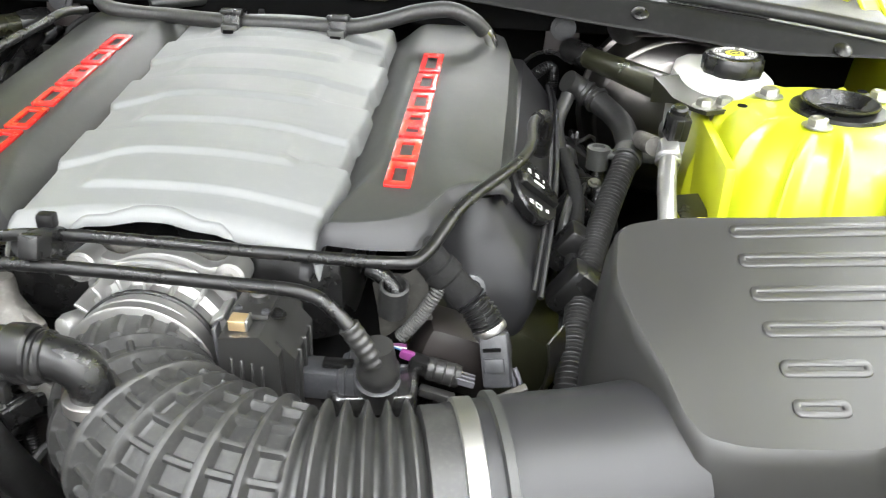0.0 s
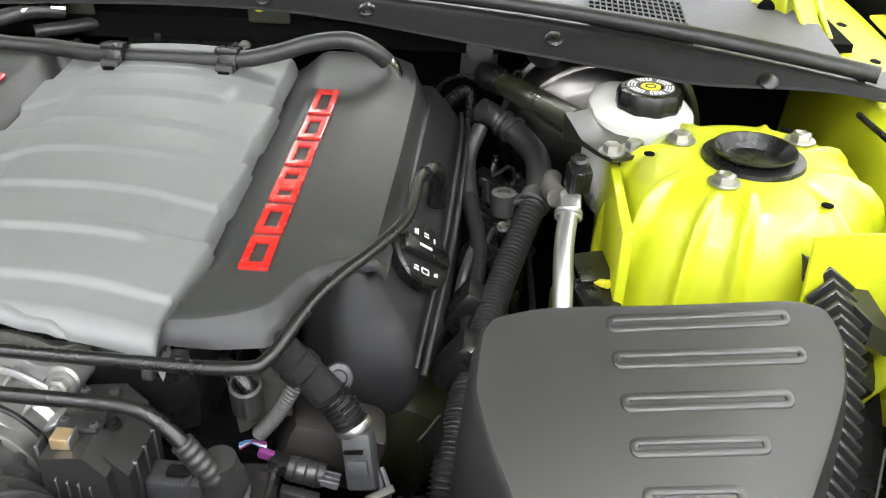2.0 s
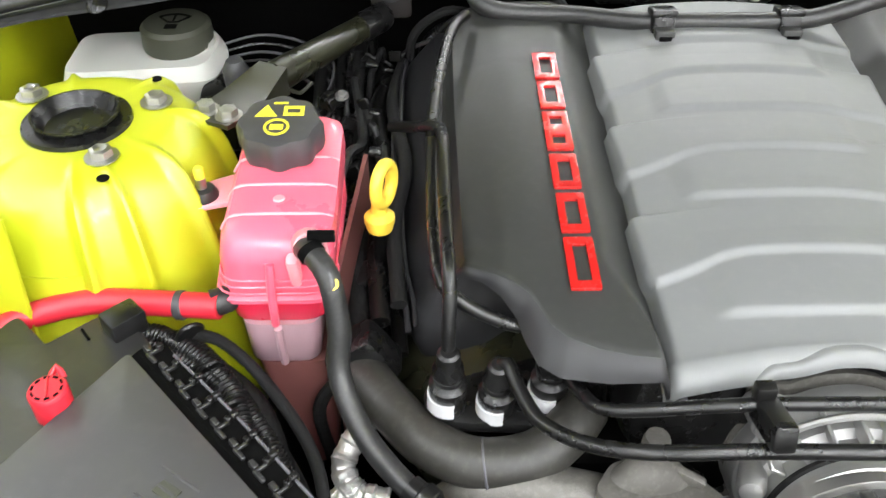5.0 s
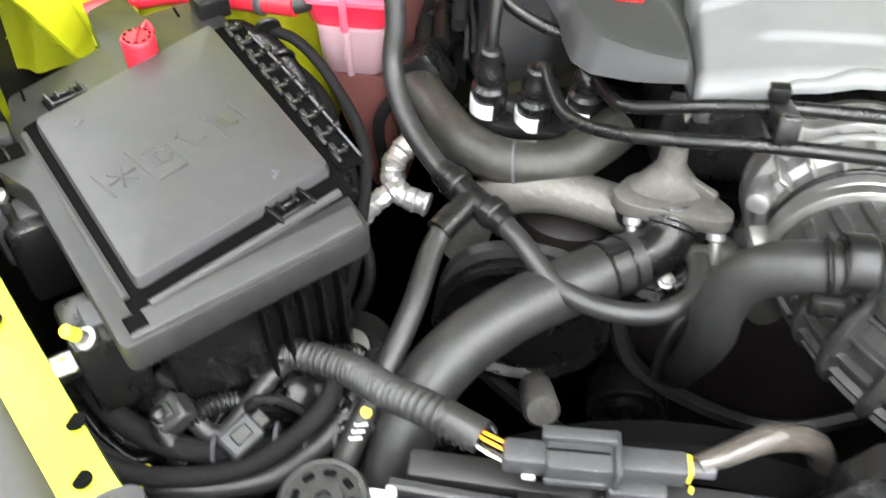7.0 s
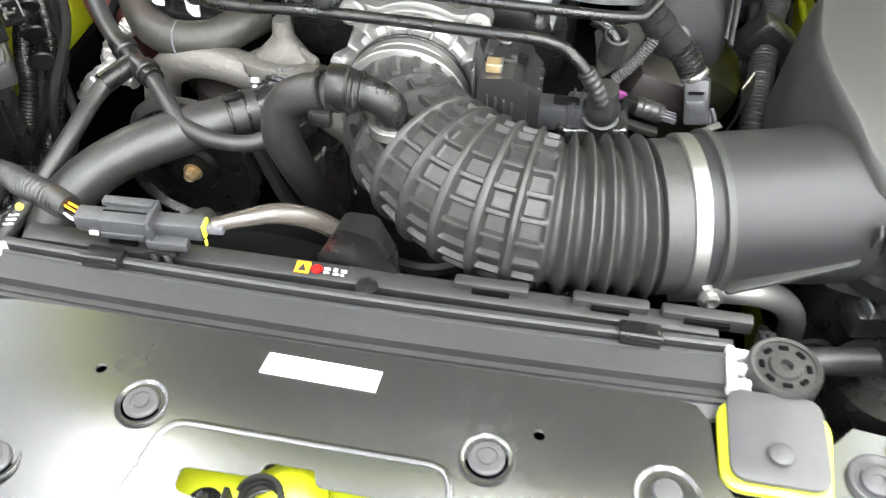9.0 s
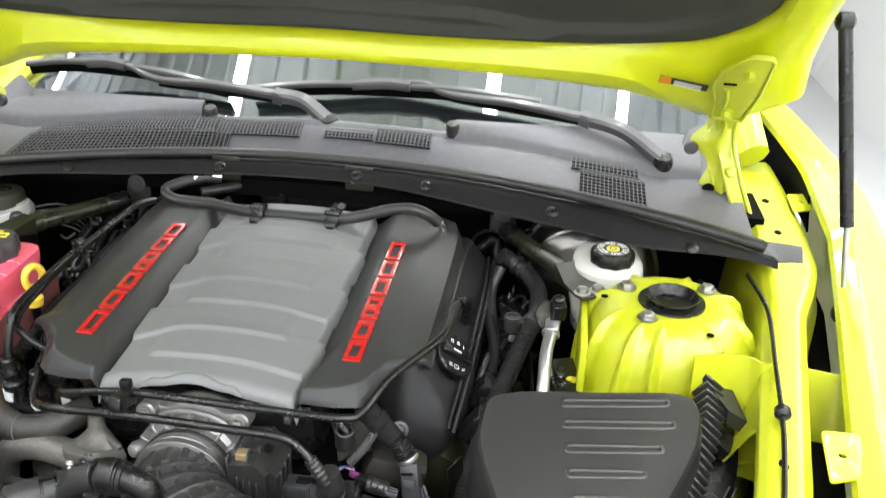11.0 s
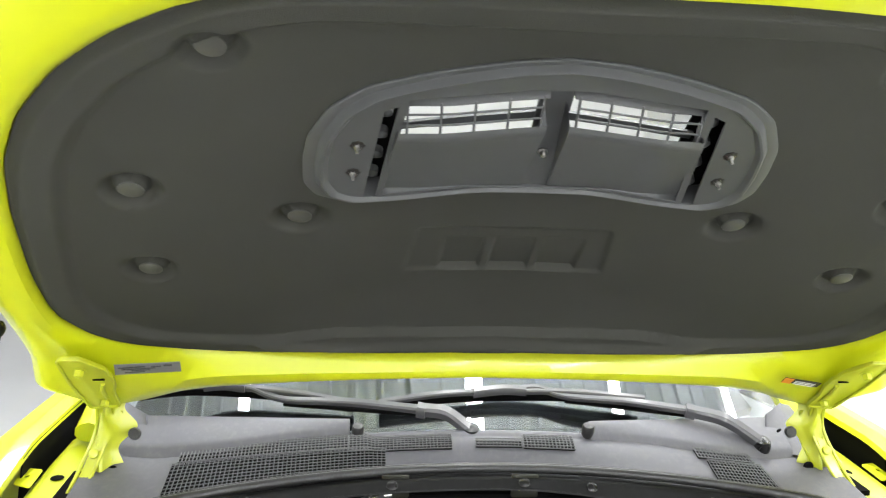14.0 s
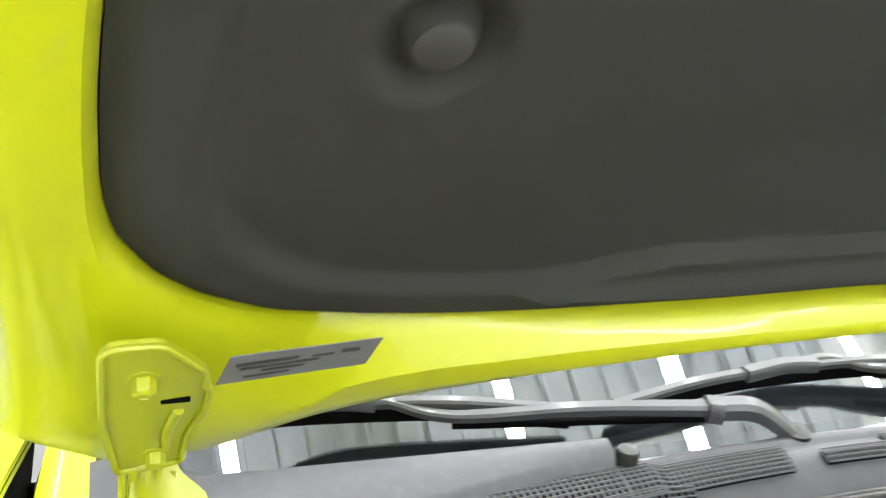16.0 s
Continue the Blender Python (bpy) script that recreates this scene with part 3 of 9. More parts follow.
    tag2 = part("label", plate([(0.555, -0.312), (0.63, -0.327), (0.63, -0.305), (0.555, -0.29)], (), 0.0008, warp=lambda x, s, z: hood_at(x, s, -0.049 + z)), INK_K, ob, "small black and orange warning label")
    part("warning_patch", plate([(0.555, -0.312), (0.573, -0.3155), (0.573, -0.2935), (0.555, -0.29)], (), 0.0008, warp=lambda x, s, z: hood_at(x, s, -0.0505 + z)), INK_O, tag2)
    for k in range(3):
        s0 = -0.298 - 0.006 * k
        part("print_line", plate([(0.578, s0 - 0.003), (0.62, s0 - 0.012), (0.62, s0 - 0.0145), (0.578, s0 - 0.0055)], (), 0.0006, warp=lambda x, s, z: hood_at(x, s, -0.0505 + z)), INK_W, tag2)
    for x0, x1, s0, h in ((-0.618, -0.575, -0.242, 0.004), (-0.615, -0.56, -0.25, 0.003), (-0.6, -0.57, -0.257, 0.003), (-0.612, -0.58, -0.264, 0.003), (-0.545, -0.532, -0.24, 0.006), (-0.566, -0.55, -0.244, 0.003)):
        part("print_line", plate([(x0, s0), (x1, s0), (x1, s0 - h), (x0, s0 - h)], (), 0.0006, warp=lambda x, s, z: hood_at(x, s, -0.0505 + z)), GREYCONN, tag1)
    for sx in (-1, 1):
        def strap(pts, half, lean):
            rows = []
            for p in smooth_path([(sx * x, y, z) for x, y, z in pts], 0.012):
                w, n = Vector((sx * half, half * lean, 0)), Vector((0, -0.0025, 0.001))
                rows.append([p - w + n, p + w + n, p + w - n, p - w - n])
            return loft(rows)
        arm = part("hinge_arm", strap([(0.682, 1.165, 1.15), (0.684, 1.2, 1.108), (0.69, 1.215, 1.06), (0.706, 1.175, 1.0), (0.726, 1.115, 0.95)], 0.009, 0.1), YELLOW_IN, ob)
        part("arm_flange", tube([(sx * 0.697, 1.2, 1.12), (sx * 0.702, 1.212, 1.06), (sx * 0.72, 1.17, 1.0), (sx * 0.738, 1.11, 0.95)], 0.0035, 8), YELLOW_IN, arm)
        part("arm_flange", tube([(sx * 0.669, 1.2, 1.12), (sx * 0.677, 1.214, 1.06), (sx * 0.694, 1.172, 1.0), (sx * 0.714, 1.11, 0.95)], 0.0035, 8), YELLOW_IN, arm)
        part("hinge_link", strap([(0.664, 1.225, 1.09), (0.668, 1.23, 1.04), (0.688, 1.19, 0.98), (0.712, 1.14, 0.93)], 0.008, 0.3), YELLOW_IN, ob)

        def gusset(u, v, sx=sx):
            # folded sheet between the hinge and the cowl, with wavy inner edge
            z = 1.115 - 0.165 * v
            inner = 0.646 - 0.014 * math.exp(-((v - 0.32) / 0.12) ** 2) + 0.02 * v + 0.008 * math.sin(14 * v)
            outer = 0.69 + 0.02 * v
            fold = 0.022 * math.exp(-((u - 0.35) / 0.16) ** 2) * (0.6 + 0.4 * math.sin(9 * v + 1))
            return Vector((sx * (outer + (inner - outer) * u), 1.215 + 0.018 * u - 0.03 * v - fold, z))

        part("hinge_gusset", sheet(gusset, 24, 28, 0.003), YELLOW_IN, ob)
        part("gusset_hole", lathe([(0.008, -0.004), (0.011, 0.0), (0.008, 0.004)], aim((sx * 0.668, 1.19, 0.985), (0, -1, 0.2)), 16), DEEP, ob)
        for p in ((0.684, 1.196, 1.113), (0.7, 1.19, 1.02)):
            part("hinge_rivet", lathe([(0.009, 0.0), (0.009, 0.004), (0.006, 0.006), (0.001, 0.006)], aim((sx * p[0], p[1] - 0.003, p[2]), (0, -0.8, 0.6)), 16), YELLOW_IN, ob)
        part("hinge_stop", lathe([(0.01, -0.006), (0.012, 0.0), (0.01, 0.006)], aim((sx * 0.632, 1.205, 1.052), (0, -1, 0.2)), 16), RUBBER, ob)


hood()


def hood_strut(sx):
    ob = thing("hood_gas_strut", "black gas strut holding the hood open", "gas strut", (sx * 0.775, 0.80, 0.92), group="hood gas struts")
    top, mid, low = Vector((sx * 0.757, 0.93, 1.316)), Vector((sx * 0.797, 0.872, 1.062)), Vector((sx * 0.81, 0.85, 0.945))
    part("cylinder", tube([top, mid], 0.009, 16, raw=True), BLACK, ob)
    part("piston_rod", tube([mid, low], 0.0042, 12, raw=True), STEEL, ob)
    part("end_fitting", lathe([(0.006, -0.012), (0.012, -0.008), (0.012, 0.008), (0.006, 0.012)], aim(top, (1, 0, 0)), 16), BLACK, ob)
    part("end_fitting", lathe([(0.006, -0.014), (0.012, -0.01), (0.012, 0.01), (0.006, 0.014)], aim(low, (1, 0, 0)), 16), BLACK, ob)


hood_strut(1)
hood_strut(-1)


# ---- windshield, cowl and wipers ----
def seal_y(x):
    return 1.11 - 0.33 * x * x


def seal_z(x):
    return 1.006 - 0.05 * x * x


def glass_at(x, t):
    """t from the foot of the windshield up its slope, in metres."""
    back = 0.14 * (abs(x) / 0.72) ** 3
    y = 1.235 + back + 0.88 * t
    return Vector((x * (1 - 0.12 * t), y, 1.0 + 0.465 * t))


def windshield():
    ob = thing("windshield", "sloping tinted windshield glass reflecting the ceiling", "windshield", (0, 1.3, 1.0), kind="structure")
    part("pane", sheet(lambda u, v: glass_at(-0.74 + 1.48 * u, 0.95 * v), 40, 20, 0.005), GLASS, ob)
    # dark cabin shell behind it, mostly unseen, added to keep the glass dark
    part("dashboard", sheet(lambda u, v: Vector((-0.72 + 1.44 * u, 1.42 + 0.75 * v + 0.14 * abs(2 * u - 1) ** 3, 0.98 + 0.06 * math.sin(v * 2.4))), 20, 12, 0.02), CARPET, ob)
    roof = sheet(lambda u, v: Vector((-0.62 + 1.24 * u, 2.08 + 1.9 * v, 1.36 - 0.06 * (2 * u - 1) ** 2 - 0.05 * (2 * v - 0.8) ** 2 + 0.06)), 16, 16, 0.03)
    part("roof", roof, YELLOW, ob)
    for sx in (-1, 1):
        part("pillar", tube([(sx * 0.77, 1.38, 0.99), (sx * 0.72, 1.75, 1.2), (sx * 0.65, 2.12, 1.4)], 0.035, 10, 0.05, squash=0.7), YELLOW, ob)
        part("cabin_side", sheet(lambda u, v: Vector((sx * (0.8 - 0.14 * v), 1.5 + 2.25 * u, 0.98 + v * min(0.38, 0.06 + 0.5 * (2.25 * u)))), 24, 4, 0.006), CARPET, ob)
    part("rear_shelf", sheet(lambda u, v: Vector((-0.7 + 1.4 * u, 3.9 + 0.3 * v, 1.33 - 0.4 * v)), 6, 4, 0.02), CARPET, ob)


windshield()


def grille_bars(x0, x1, nx, ny, fn, w=0.0012):
    """Crossed bars of a grille; fn(u, v) gives the place."""
    bms = []
    for i in range(nx + 1):
        bms.append(tube([fn(i / nx, 0), fn(i / nx, 0.5), fn(i / nx, 1)], w, 4, raw=True))
    for j in range(ny + 1):
        bms.append(tube([fn(k / 12, j / ny) for k in range(13)], w, 4, raw=True))
    return merge(*bms)


def bar(pts, w, h, taper=1.0):
    """A flat moulded bar with a chamfered top along the points."""
    path = smooth_path(pts, 0.012)
    rows = []
    for k, p in enumerate(path):
        t = (path[min(k + 1, len(path) - 1)] - path[max(k - 1, 0)]).normalized()
        up = Vector((0, -0.35, 0.94))
        side = t.cross(up).normalized()
        f = 1 + (taper - 1) * k / (len(path) - 1)
        rows.append([p + side * a * w * f + up * b * h * f for a, b in ((-0.5, -0.5), (-0.5, 0.2), (-0.32, 0.5), (0.32, 0.5), (0.5, 0.2), (0.5, -0.5))])
    return loft(rows)


def cowl():
    ob = thing("cowl_panel", "dusty dark grey plastic cowl panel below the windshield", "cowl panel", (0, 1.15, 0.98))
    rear_z = lambda x: 1.045 - 0.055 * min(1.0, abs(x) / 0.6) ** 2 if x > -0.2 else 1.05 - 0.05 * min(1.0, abs(x) / 0.6) ** 2

    def top(u, v):
        x = -0.72 + 1.44 * u
        ys, yr = seal_y(x) + 0.02, 1.205 + 0.12 * (abs(x) / 0.72) ** 3
        y = ys + (yr - ys) * v
        zs, zr = seal_z(x) - 0.012, rear_z(x)
        z = zs + (zr - zs) * ease(0.0, 1.0, v) ** 0.9
        return Vector((x, y, z))

    part("panel", sheet(top, 60, 14, 0.004), COWL, ob)
    # raised lips along the foot of the glass, with a step down in the middle
    for x0, x1, k in ((-0.68, -0.238, 1.0), (-0.236, 0.226, 0.0), (0.228, 0.66, 0.8)):
        def lip(u, v, x0=x0, x1=x1, k=k):
            x = x0 + (x1 - x0) * u
            a = top((x + 0.72) / 1.44, 0.96 - 0.17 * ease(0.28, 0.5, abs(x)) * (1 if k else 0))
            f = (abs(x) - 0.24) / 0.4 if k else 0.0
            if k:
                r = Vector((x, 1.228 + 0.112 * f, 1.048 + 0.024 * k - 0.032 * f))
            else:
                r = Vector((x, 1.224, a.z + 0.006))
            if v < 0.12:
                return a.lerp(a + (r - a) * 0.12 + Vector((0, 0, 0.012 * k)), v / 0.12)
            if v < 0.85:
                w = (v - 0.12) / 0.73
                return (a + (r - a) * 0.12 + Vector((0, 0, 0.012 * k))).lerp(r, w) + Vector((0, 0, 0.004 * math.sin(math.pi * w)))
            return r + Vector((0, 0.006, -0.03)) * ((v - 0.85) / 0.15)
        part("rear_lip", sheet(lip, 24, 20, 0.003), COWL, ob)
    # grilles: black sheets for the shaded openings, crossed by fine bars
    def strip(x0, x1, v0, v1, o):
        def fn(u, v):
            x = x0 + (x1 - x0) * u
            p = top((x + 0.72) / 1.44, v0 + (v1 - v0) * v)
            return p + Vector((0, -0.3 * o, o))
        return fn

    for x0, x1, v0, v1, nx, ny in ((-0.55, -0.24, 0.66, 0.99, 46, 6), (-0.238, -0.045, 0.61, 0.99, 28, 7), (-0.56, -0.17, 0.1, 0.64, 50, 11), (0.0, 0.088, 0.64, 0.82, 13, 3), (0.092, 0.19, 0.62, 0.99, 14, 6), (0.435, 0.55, 0.66, 0.98, 16, 5), (0.45, 0.56, 0.1, 0.63, 16, 10)):
        part("grille_shade_sheet", sheet(strip(x0, x1, v0, v1, 0.002), 20, 3, 0.001), DEEP, ob)
        part("grille", grille_bars(x0, x1, nx, ny, strip(x0, x1, v0, v1, 0.0055), 0.0012 if v0 > 0.3 else 0.0009), COWLBAR, ob)
    for x in (-0.222, 0.224):
        p = Vector((x, 1.211, 1.061))
        part("plug", lathe([(0.012, -0.02), (0.012, 0.0), (0.01, 0.004), (0.001, 0.006)], aim(p, (0, -0.3, 1)), 20), RUBBER, ob, "black rubber plug")
    # folded corner caps
    for sx in (-1, 1):
        a, b, c, d, e, f = (Vector((sx * x, y, z)) for x, y, z in ((0.615, 1.262, 0.982), (0.637, 1.318, 1.05), (0.662, 1.232, 0.994), (0.688, 1.365, 1.058), (0.728, 1.2, 0.985), (0.735, 1.412, 1.038)))
        cap = part("corner_cap", sheet(lambda u, v: a.lerp(b, v).lerp(c.lerp(d, v), ease(0, 1, 2 * u)) if u < 0.5 else c.lerp(d, v).lerp(e.lerp(f, v), 2 * u - 1), 12, 8, 0.004), COWL, ob, "folded grey corner cap")
        part("cap_slot", box(c.lerp(d, 0.45) + Vector((-sx * 0.02, 0, 0.0)), (0.016, 0.004, 0.006), 0.001, (0, 0, sx * 40)), DEEP, cap)
    # the front flange with its rubber seal
    def flange(u, v):
        x = -0.735 + 1.47 * u
        prof = [(-0.045, -0.028), (-0.04, -0.03), (-0.012, -0.002), (0.0, 0.0), (0.02, -0.004), (0.024, -0.012)]
        k = min(4, int(v * 5))
        w = v * 5 - k
        deep = (0.52 + 0.38 * ease(0.05, 0.4, x) - 0.22 * ease(-0.3, -0.5, x)) * (1 - 0.75 * ease(0.52, 0.72, abs(x)))
        dy, dz = prof[k][0] + (prof[k + 1][0] - prof[k][0]) * w, prof[k][1] + (prof[k + 1][1] - prof[k][1]) * w
        return Vector((x, seal_y(x) + (dy * deep if dy < 0 else dy), seal_z(x) + (dz * deep if dy < 0 else dz)))

    part("front_flange", sheet(flange, 60, 20, 0.003), FLANGE, ob, "black plastic front flange")
    part("seal_tab", bar([(0.715, 0.975, 0.973), (0.75, 0.985, 0.967), (0.782, 0.983, 0.965)], 0.042, 0.008), RUBBER, ob, "black rubber seal tab")
    part("hood_seal", tube([(x, seal_y(x) + 0.012, seal_z(x) + 0.009) for x in np.linspace(-0.72, 0.72, 25)], 0.0085, 14, 0.02), RUBBER, ob, "black rubber hood seal")
    part("hood_seal", tube([(x, seal_y(x) + 0.027, seal_z(x) + 0.008) for x in np.linspace(-0.72, 0.72, 25)], 0.006, 12, 0.02), RUBBER, ob)
    for x in (-0.6, -0.414, -0.16, 0.079, 0.2, 0.41, 0.62):
        deep = 0.52 + 0.38 * ease(0.05, 0.4, x) - 0.22 * ease(-0.3, -0.5, x)
        p = Vector((x, seal_y(x) - 0.024 * deep, seal_z(x) - 0.014 * deep))
        part("push_pin", lathe([(0.01, 0.0), (0.01, 0.0015), (0.007, 0.0035), (0.001, 0.004)], aim(p, (0, -0.55, 0.83)), 20), BLACK, ob)


cowl()


def wiper(pivot, elbow, bend, bend2, mount, b0, b1):
    ob = thing("windshield_wiper", "grey-black windshield wiper arm with its blade", "wiper", pivot, group="windshield wipers")
    p, e, c, d, m = (Vector(v) for v in (pivot, elbow, bend, bend2, mount))
    part("pivot_cap", lathe([(0.017, -0.04), (0.019, 0.0), (0.016, 0.012), (0.001, 0.016)], aim(p, (0, -0.3, 1)), 24), BLACK, ob)
    part("arm_head", bar([p + Vector((0, 0, 0.004)), p.lerp(e, 0.5) + Vector((0, 0, 0.016)), e], 0.027, 0.02, 0.9), GREYWIPE, ob)
    part("knuckle", bar([e.lerp(p, 0.06), e.lerp(c, 0.04)], 0.027, 0.022), GREYWIPE, ob)
    part("arm", bar([e, e.lerp(c, 0.5) + Vector((0, 0, 0.004)), c, d, m.lerp(d, 0.3)], 0.019, 0.012, 0.65), GREYWIPE, ob)
    # black bar for the shadow band under the arm
    part("arm_underside", bar([e + Vector((0, 0.004, -0.012)), c + Vector((0, 0.004, -0.011))], 0.009, 0.006), DEEP, ob)
    a, b = Vector(b0), Vector(b1)
    path = [a, a.lerp(m, 0.5) + Vector((0, 0, 0.004)), m + Vector((0, 0, -0.004)), m.lerp(b, 0.5) + Vector((0, 0, 0.004)), b]
    blade = part("blade", bar(path, 0.014, 0.009), GREYWIPE, ob)
    part("blade_clip", bar([m.lerp(a, 0.25), m, m.lerp(b, 0.16)], 0.019, 0.015), GREYWIPE, blade)
    part("wiping_edge", bar([q + Vector((0, 0.01, -0.016)) for q in path], 0.005, 0.018), DEEP, blade)


wiper((-0.004, 1.226, 1.045), (-0.097, 1.24, 1.087), (-0.37, 1.32, 1.081), (-0.436, 1.345, 1.096), (-0.49, 1.354, 1.1), (-0.66, 1.345, 1.09), (-0.232, 1.31, 1.077))
wiper((0.592, 1.24, 1.012), (0.455, 1.28, 1.071), (0.204, 1.325, 1.086), (0.15, 1.347, 1.098), (0.077, 1.343, 1.095), (-0.18, 1.313, 1.077), (0.37, 1.322, 1.083))


# ---- fenders, rails, strut towers ----
def fender(sx):
    ob = thing("fender", "bright yellow glossy front fender", "fender", (sx * 0.85, 0.8, 0.3), kind="structure")
    edge = [(-0.1, 0.3), (0.15, 0.46), (0.26, 0.61), (0.41, 0.715), (0.52, 0.735), (0.8, 0.785), (1.03, 0.826), (1.25, 0.828), (1.45, 0.822), (1.7, 0.81)]

    def skin(u, v):
        y = 0.40 + 1.25 * u
        x = along(edge, y)
        z = 0.945 + 0.045 * ease(0.3, 1.1, y) + 0.03 * ease(1.0, 1.3, y)
        prof = [(0.0, -0.012), (0.003, 0.0), (0.03, 0.008), (0.07, 0.0), (0.11, -0.04), (0.14, -0.12), (0.15, -0.3), (0.13, -0.65)]
        k = min(6, int(v * 7))
        w = v * 7 - k
        dx = prof[k][0] + (prof[k + 1][0] - prof[k][0]) * w
        dz = prof[k][1] + (prof[k + 1][1] - prof[k][1]) * w
        return Vector((sx * (x + dx), y, z + dz))

    part("outer_skin", sheet(skin, 50, 56, 0.002, flip=sx > 0), YELLOW, ob)
    # inner wall and upper rail
    rail = [(0.42, 0.655), (0.5, 0.672), (0.87, 0.738), (1.1, 0.755), (1.3, 0.762), (1.45, 0.762)]

    def inner(u, v):
        y = 0.43 + 1.0 * u
        x = along(rail, y)
        deep = ease(0.615, 0.655, y)
        drop = 0.1 + 0.5 * ease(0.68, 0.8, y)
        wide = 0.03 * ease(0.8, 0.98, y)
        prof = [(-0.022 - 0.04 * deep, -0.028 - drop * deep), (-0.024 - 0.02 * deep, -0.026 - min(0.17, 0.6 * drop) * deep), (-0.025 - 0.007 * deep, -0.024 - 0.036 * deep), (-0.024, -0.012), (-0.015, -0.003), (0.015 + wide, 0.0), (0.024 + wide, -0.006), (0.03 + wide, -0.05), (0.034 + wide, -0.06), (0.036 + wide, -0.07 - 0.23 * deep)]
        k = min(8, int(v * 9))
        w = v * 9 - k
        z = 0.93 + 0.03 * ease(0.45, 1.0, y)
        return Vector((sx * (x + prof[k][0] + (prof[k + 1][0] - prof[k][0]) * w), y, z + prof[k][1] + (prof[k + 1][1] - prof[k][1]) * w))

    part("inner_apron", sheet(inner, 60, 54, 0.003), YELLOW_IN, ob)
    # flat black discs for the rail's shaded holes, a small bracket and a fixing plate
    for y, r in ((0.52, 0.008), (0.6, 0.006), (1.08, 0.011), (1.22, 0.012)):
        x = along(rail, y) + 0.03 * ease(0.8, 0.98, y) * 0.6
        part("rail_hole_disc", lathe([(r, 0.0), (r, 0.001), (0.001, 0.0012)], Matrix.Translation((sx * x, y, 0.9305 + 0.03 * ease(0.45, 1.0, y))), 18), DEEP, ob, "black disc drawn as a round hole")
    part("fixing_plate", plate(rounded([(sx * 0.705, 0.475), (sx * 0.745, 0.49), (sx * 0.75, 0.55), (sx * 0.712, 0.55)], 0.006), [circle(sx * 0.725, 0.515, 0.005, 12)], 0.003, 0.0008, warp=lambda x, y, z: Vector((x, y, 0.952 + 0.1 * (y - 0.5) + z))), YELLOW, ob)
    part("fixing_plate", plate(rounded([(sx * 0.805, 1.16), (sx * 0.838, 1.175), (sx * 0.85, 1.25), (sx * 0.81, 1.24)], 0.006), [circle(sx * 0.828, 1.21, 0.006, 12)], 0.003, 0.0008, warp=lambda x, y, z: Vector((x, y, 0.968 + z))), YELLOW, ob)
    # added black sheets for the shaded void between the rail and the outer skin
    part("gap_shade_sheet", sheet(lambda u, v: Vector((sx * (along(rail, 0.33 + 1.3 * u) + 0.03 + v * (along(edge, 0.33 + 1.3 * u) + 0.02 - along(rail, 0.33 + 1.3 * u) - 0.03)), 0.33 + 1.3 * u, 0.85)), 30, 2, 0.004), DEEP, ob, "black sheet for the dark gap beside the fender")
    part("void_shade_sheet", sheet(lambda u, v: Vector((sx * (along(edge, 1.2 + 0.44 * u) + 0.004 + 0.012 * v), 1.2 + 0.44 * u, 0.985 + 0.03 * ease(1.0, 1.3, 1.2 + 0.44 * u) - 0.09 * v)), 16, 4, 0.003), DEEP, ob, "black sheet for the dark void inside the fender")
    part("end_view_blocker", box((sx * 0.86, 1.62, 0.8), (0.1, 0.012, 0.3), 0.002), DEEP, ob, "added black sheet blocking the view through the fender")
    # diagonal tie bar to the radiator support
    a, b, c, d = Vector((sx * 0.424, 0.236, 0.782)), Vector((sx * 0.462, 0.264, 0.805)), Vector((sx * 0.6, 0.392, 0.868)), Vector((sx * 0.67, 0.455, 0.915))
    # the brighter yellow stands for lamp light on the bar's top
    part("tie_bar", loft([[p + s * 0.0155 + q, p - s * 0.0155 + q, p - s * 0.0165 - q * 3, p + s * 0.0165 - q * 3] for p, s, q in ((p, Vector((sx * 0.62, -0.78, 0)), Vector((0, 0, 0.006))) for p in smooth_path([a, b, c, d], 0.02))]), YELLOW, ob)
    for t, off in ((0.02, 0.0), (0.18, 0.012), (0.6, 0.0)):
        p = b.lerp(c, t) + Vector((-sx * 0.62 * off, 0.78 * off, 0))
        # flat black disc in place of a shaded hole
        part("bar_hole_disc", lathe([(0.006, 0.0), (0.006, 0.0012), (0.001, 0.0014)], aim(p + Vector((0, 0, 0.006)), (0, -0.15, 1)), 16), DEEP, ob, "black disc drawn as a round hole")
    if sx > 0:
        def fold(x, y, z):
            d = (x - 0.418) * 0.78 + (y - 0.305) * 0.62
            return Vector((x, y, 0.816 + 0.3 * (x - 0.44) + 0.012 * ease(0.3, 0.335, y) - 0.012 * (1 - ease(0.0, 0.03, d)) + z))

        wing = [(0.413, 0.308), (0.42, 0.315), (0.444, 0.332), (0.459, 0.347), (0.484, 0.345), (0.513, 0.335), (0.506, 0.318), (0.455, 0.262), (0.446, 0.264), (0.417, 0.298)]
        part("tie_bar_flange", plate(rounded(wing, 0.002, 2), (), 0.003, 0.0006, warp=fold, cut=0.012), YELLOW_IN, ob)
    part("stud_box", plate(rounded([(sx * 0.572, 0.392), (sx * 0.605, 0.362), (sx * 0.645, 0.405), (sx * 0.61, 0.435)], 0.006), (), 0.014, 0.003, warp=lambda x, y, z: Vector((x, y, 0.882 + 0.35 * (abs(x) - 0.61) + z))), YELLOW_IN, ob)
    part("bar_stud", lathe([(0.014, 0.0), (0.014, 0.012), (0.01, 0.02), (0.001, 0.021)], aim((sx * 0.612, 0.402, 0.889), (0, 0, 1)), 16), BLACK, ob)


fender(1)
fender(-1)


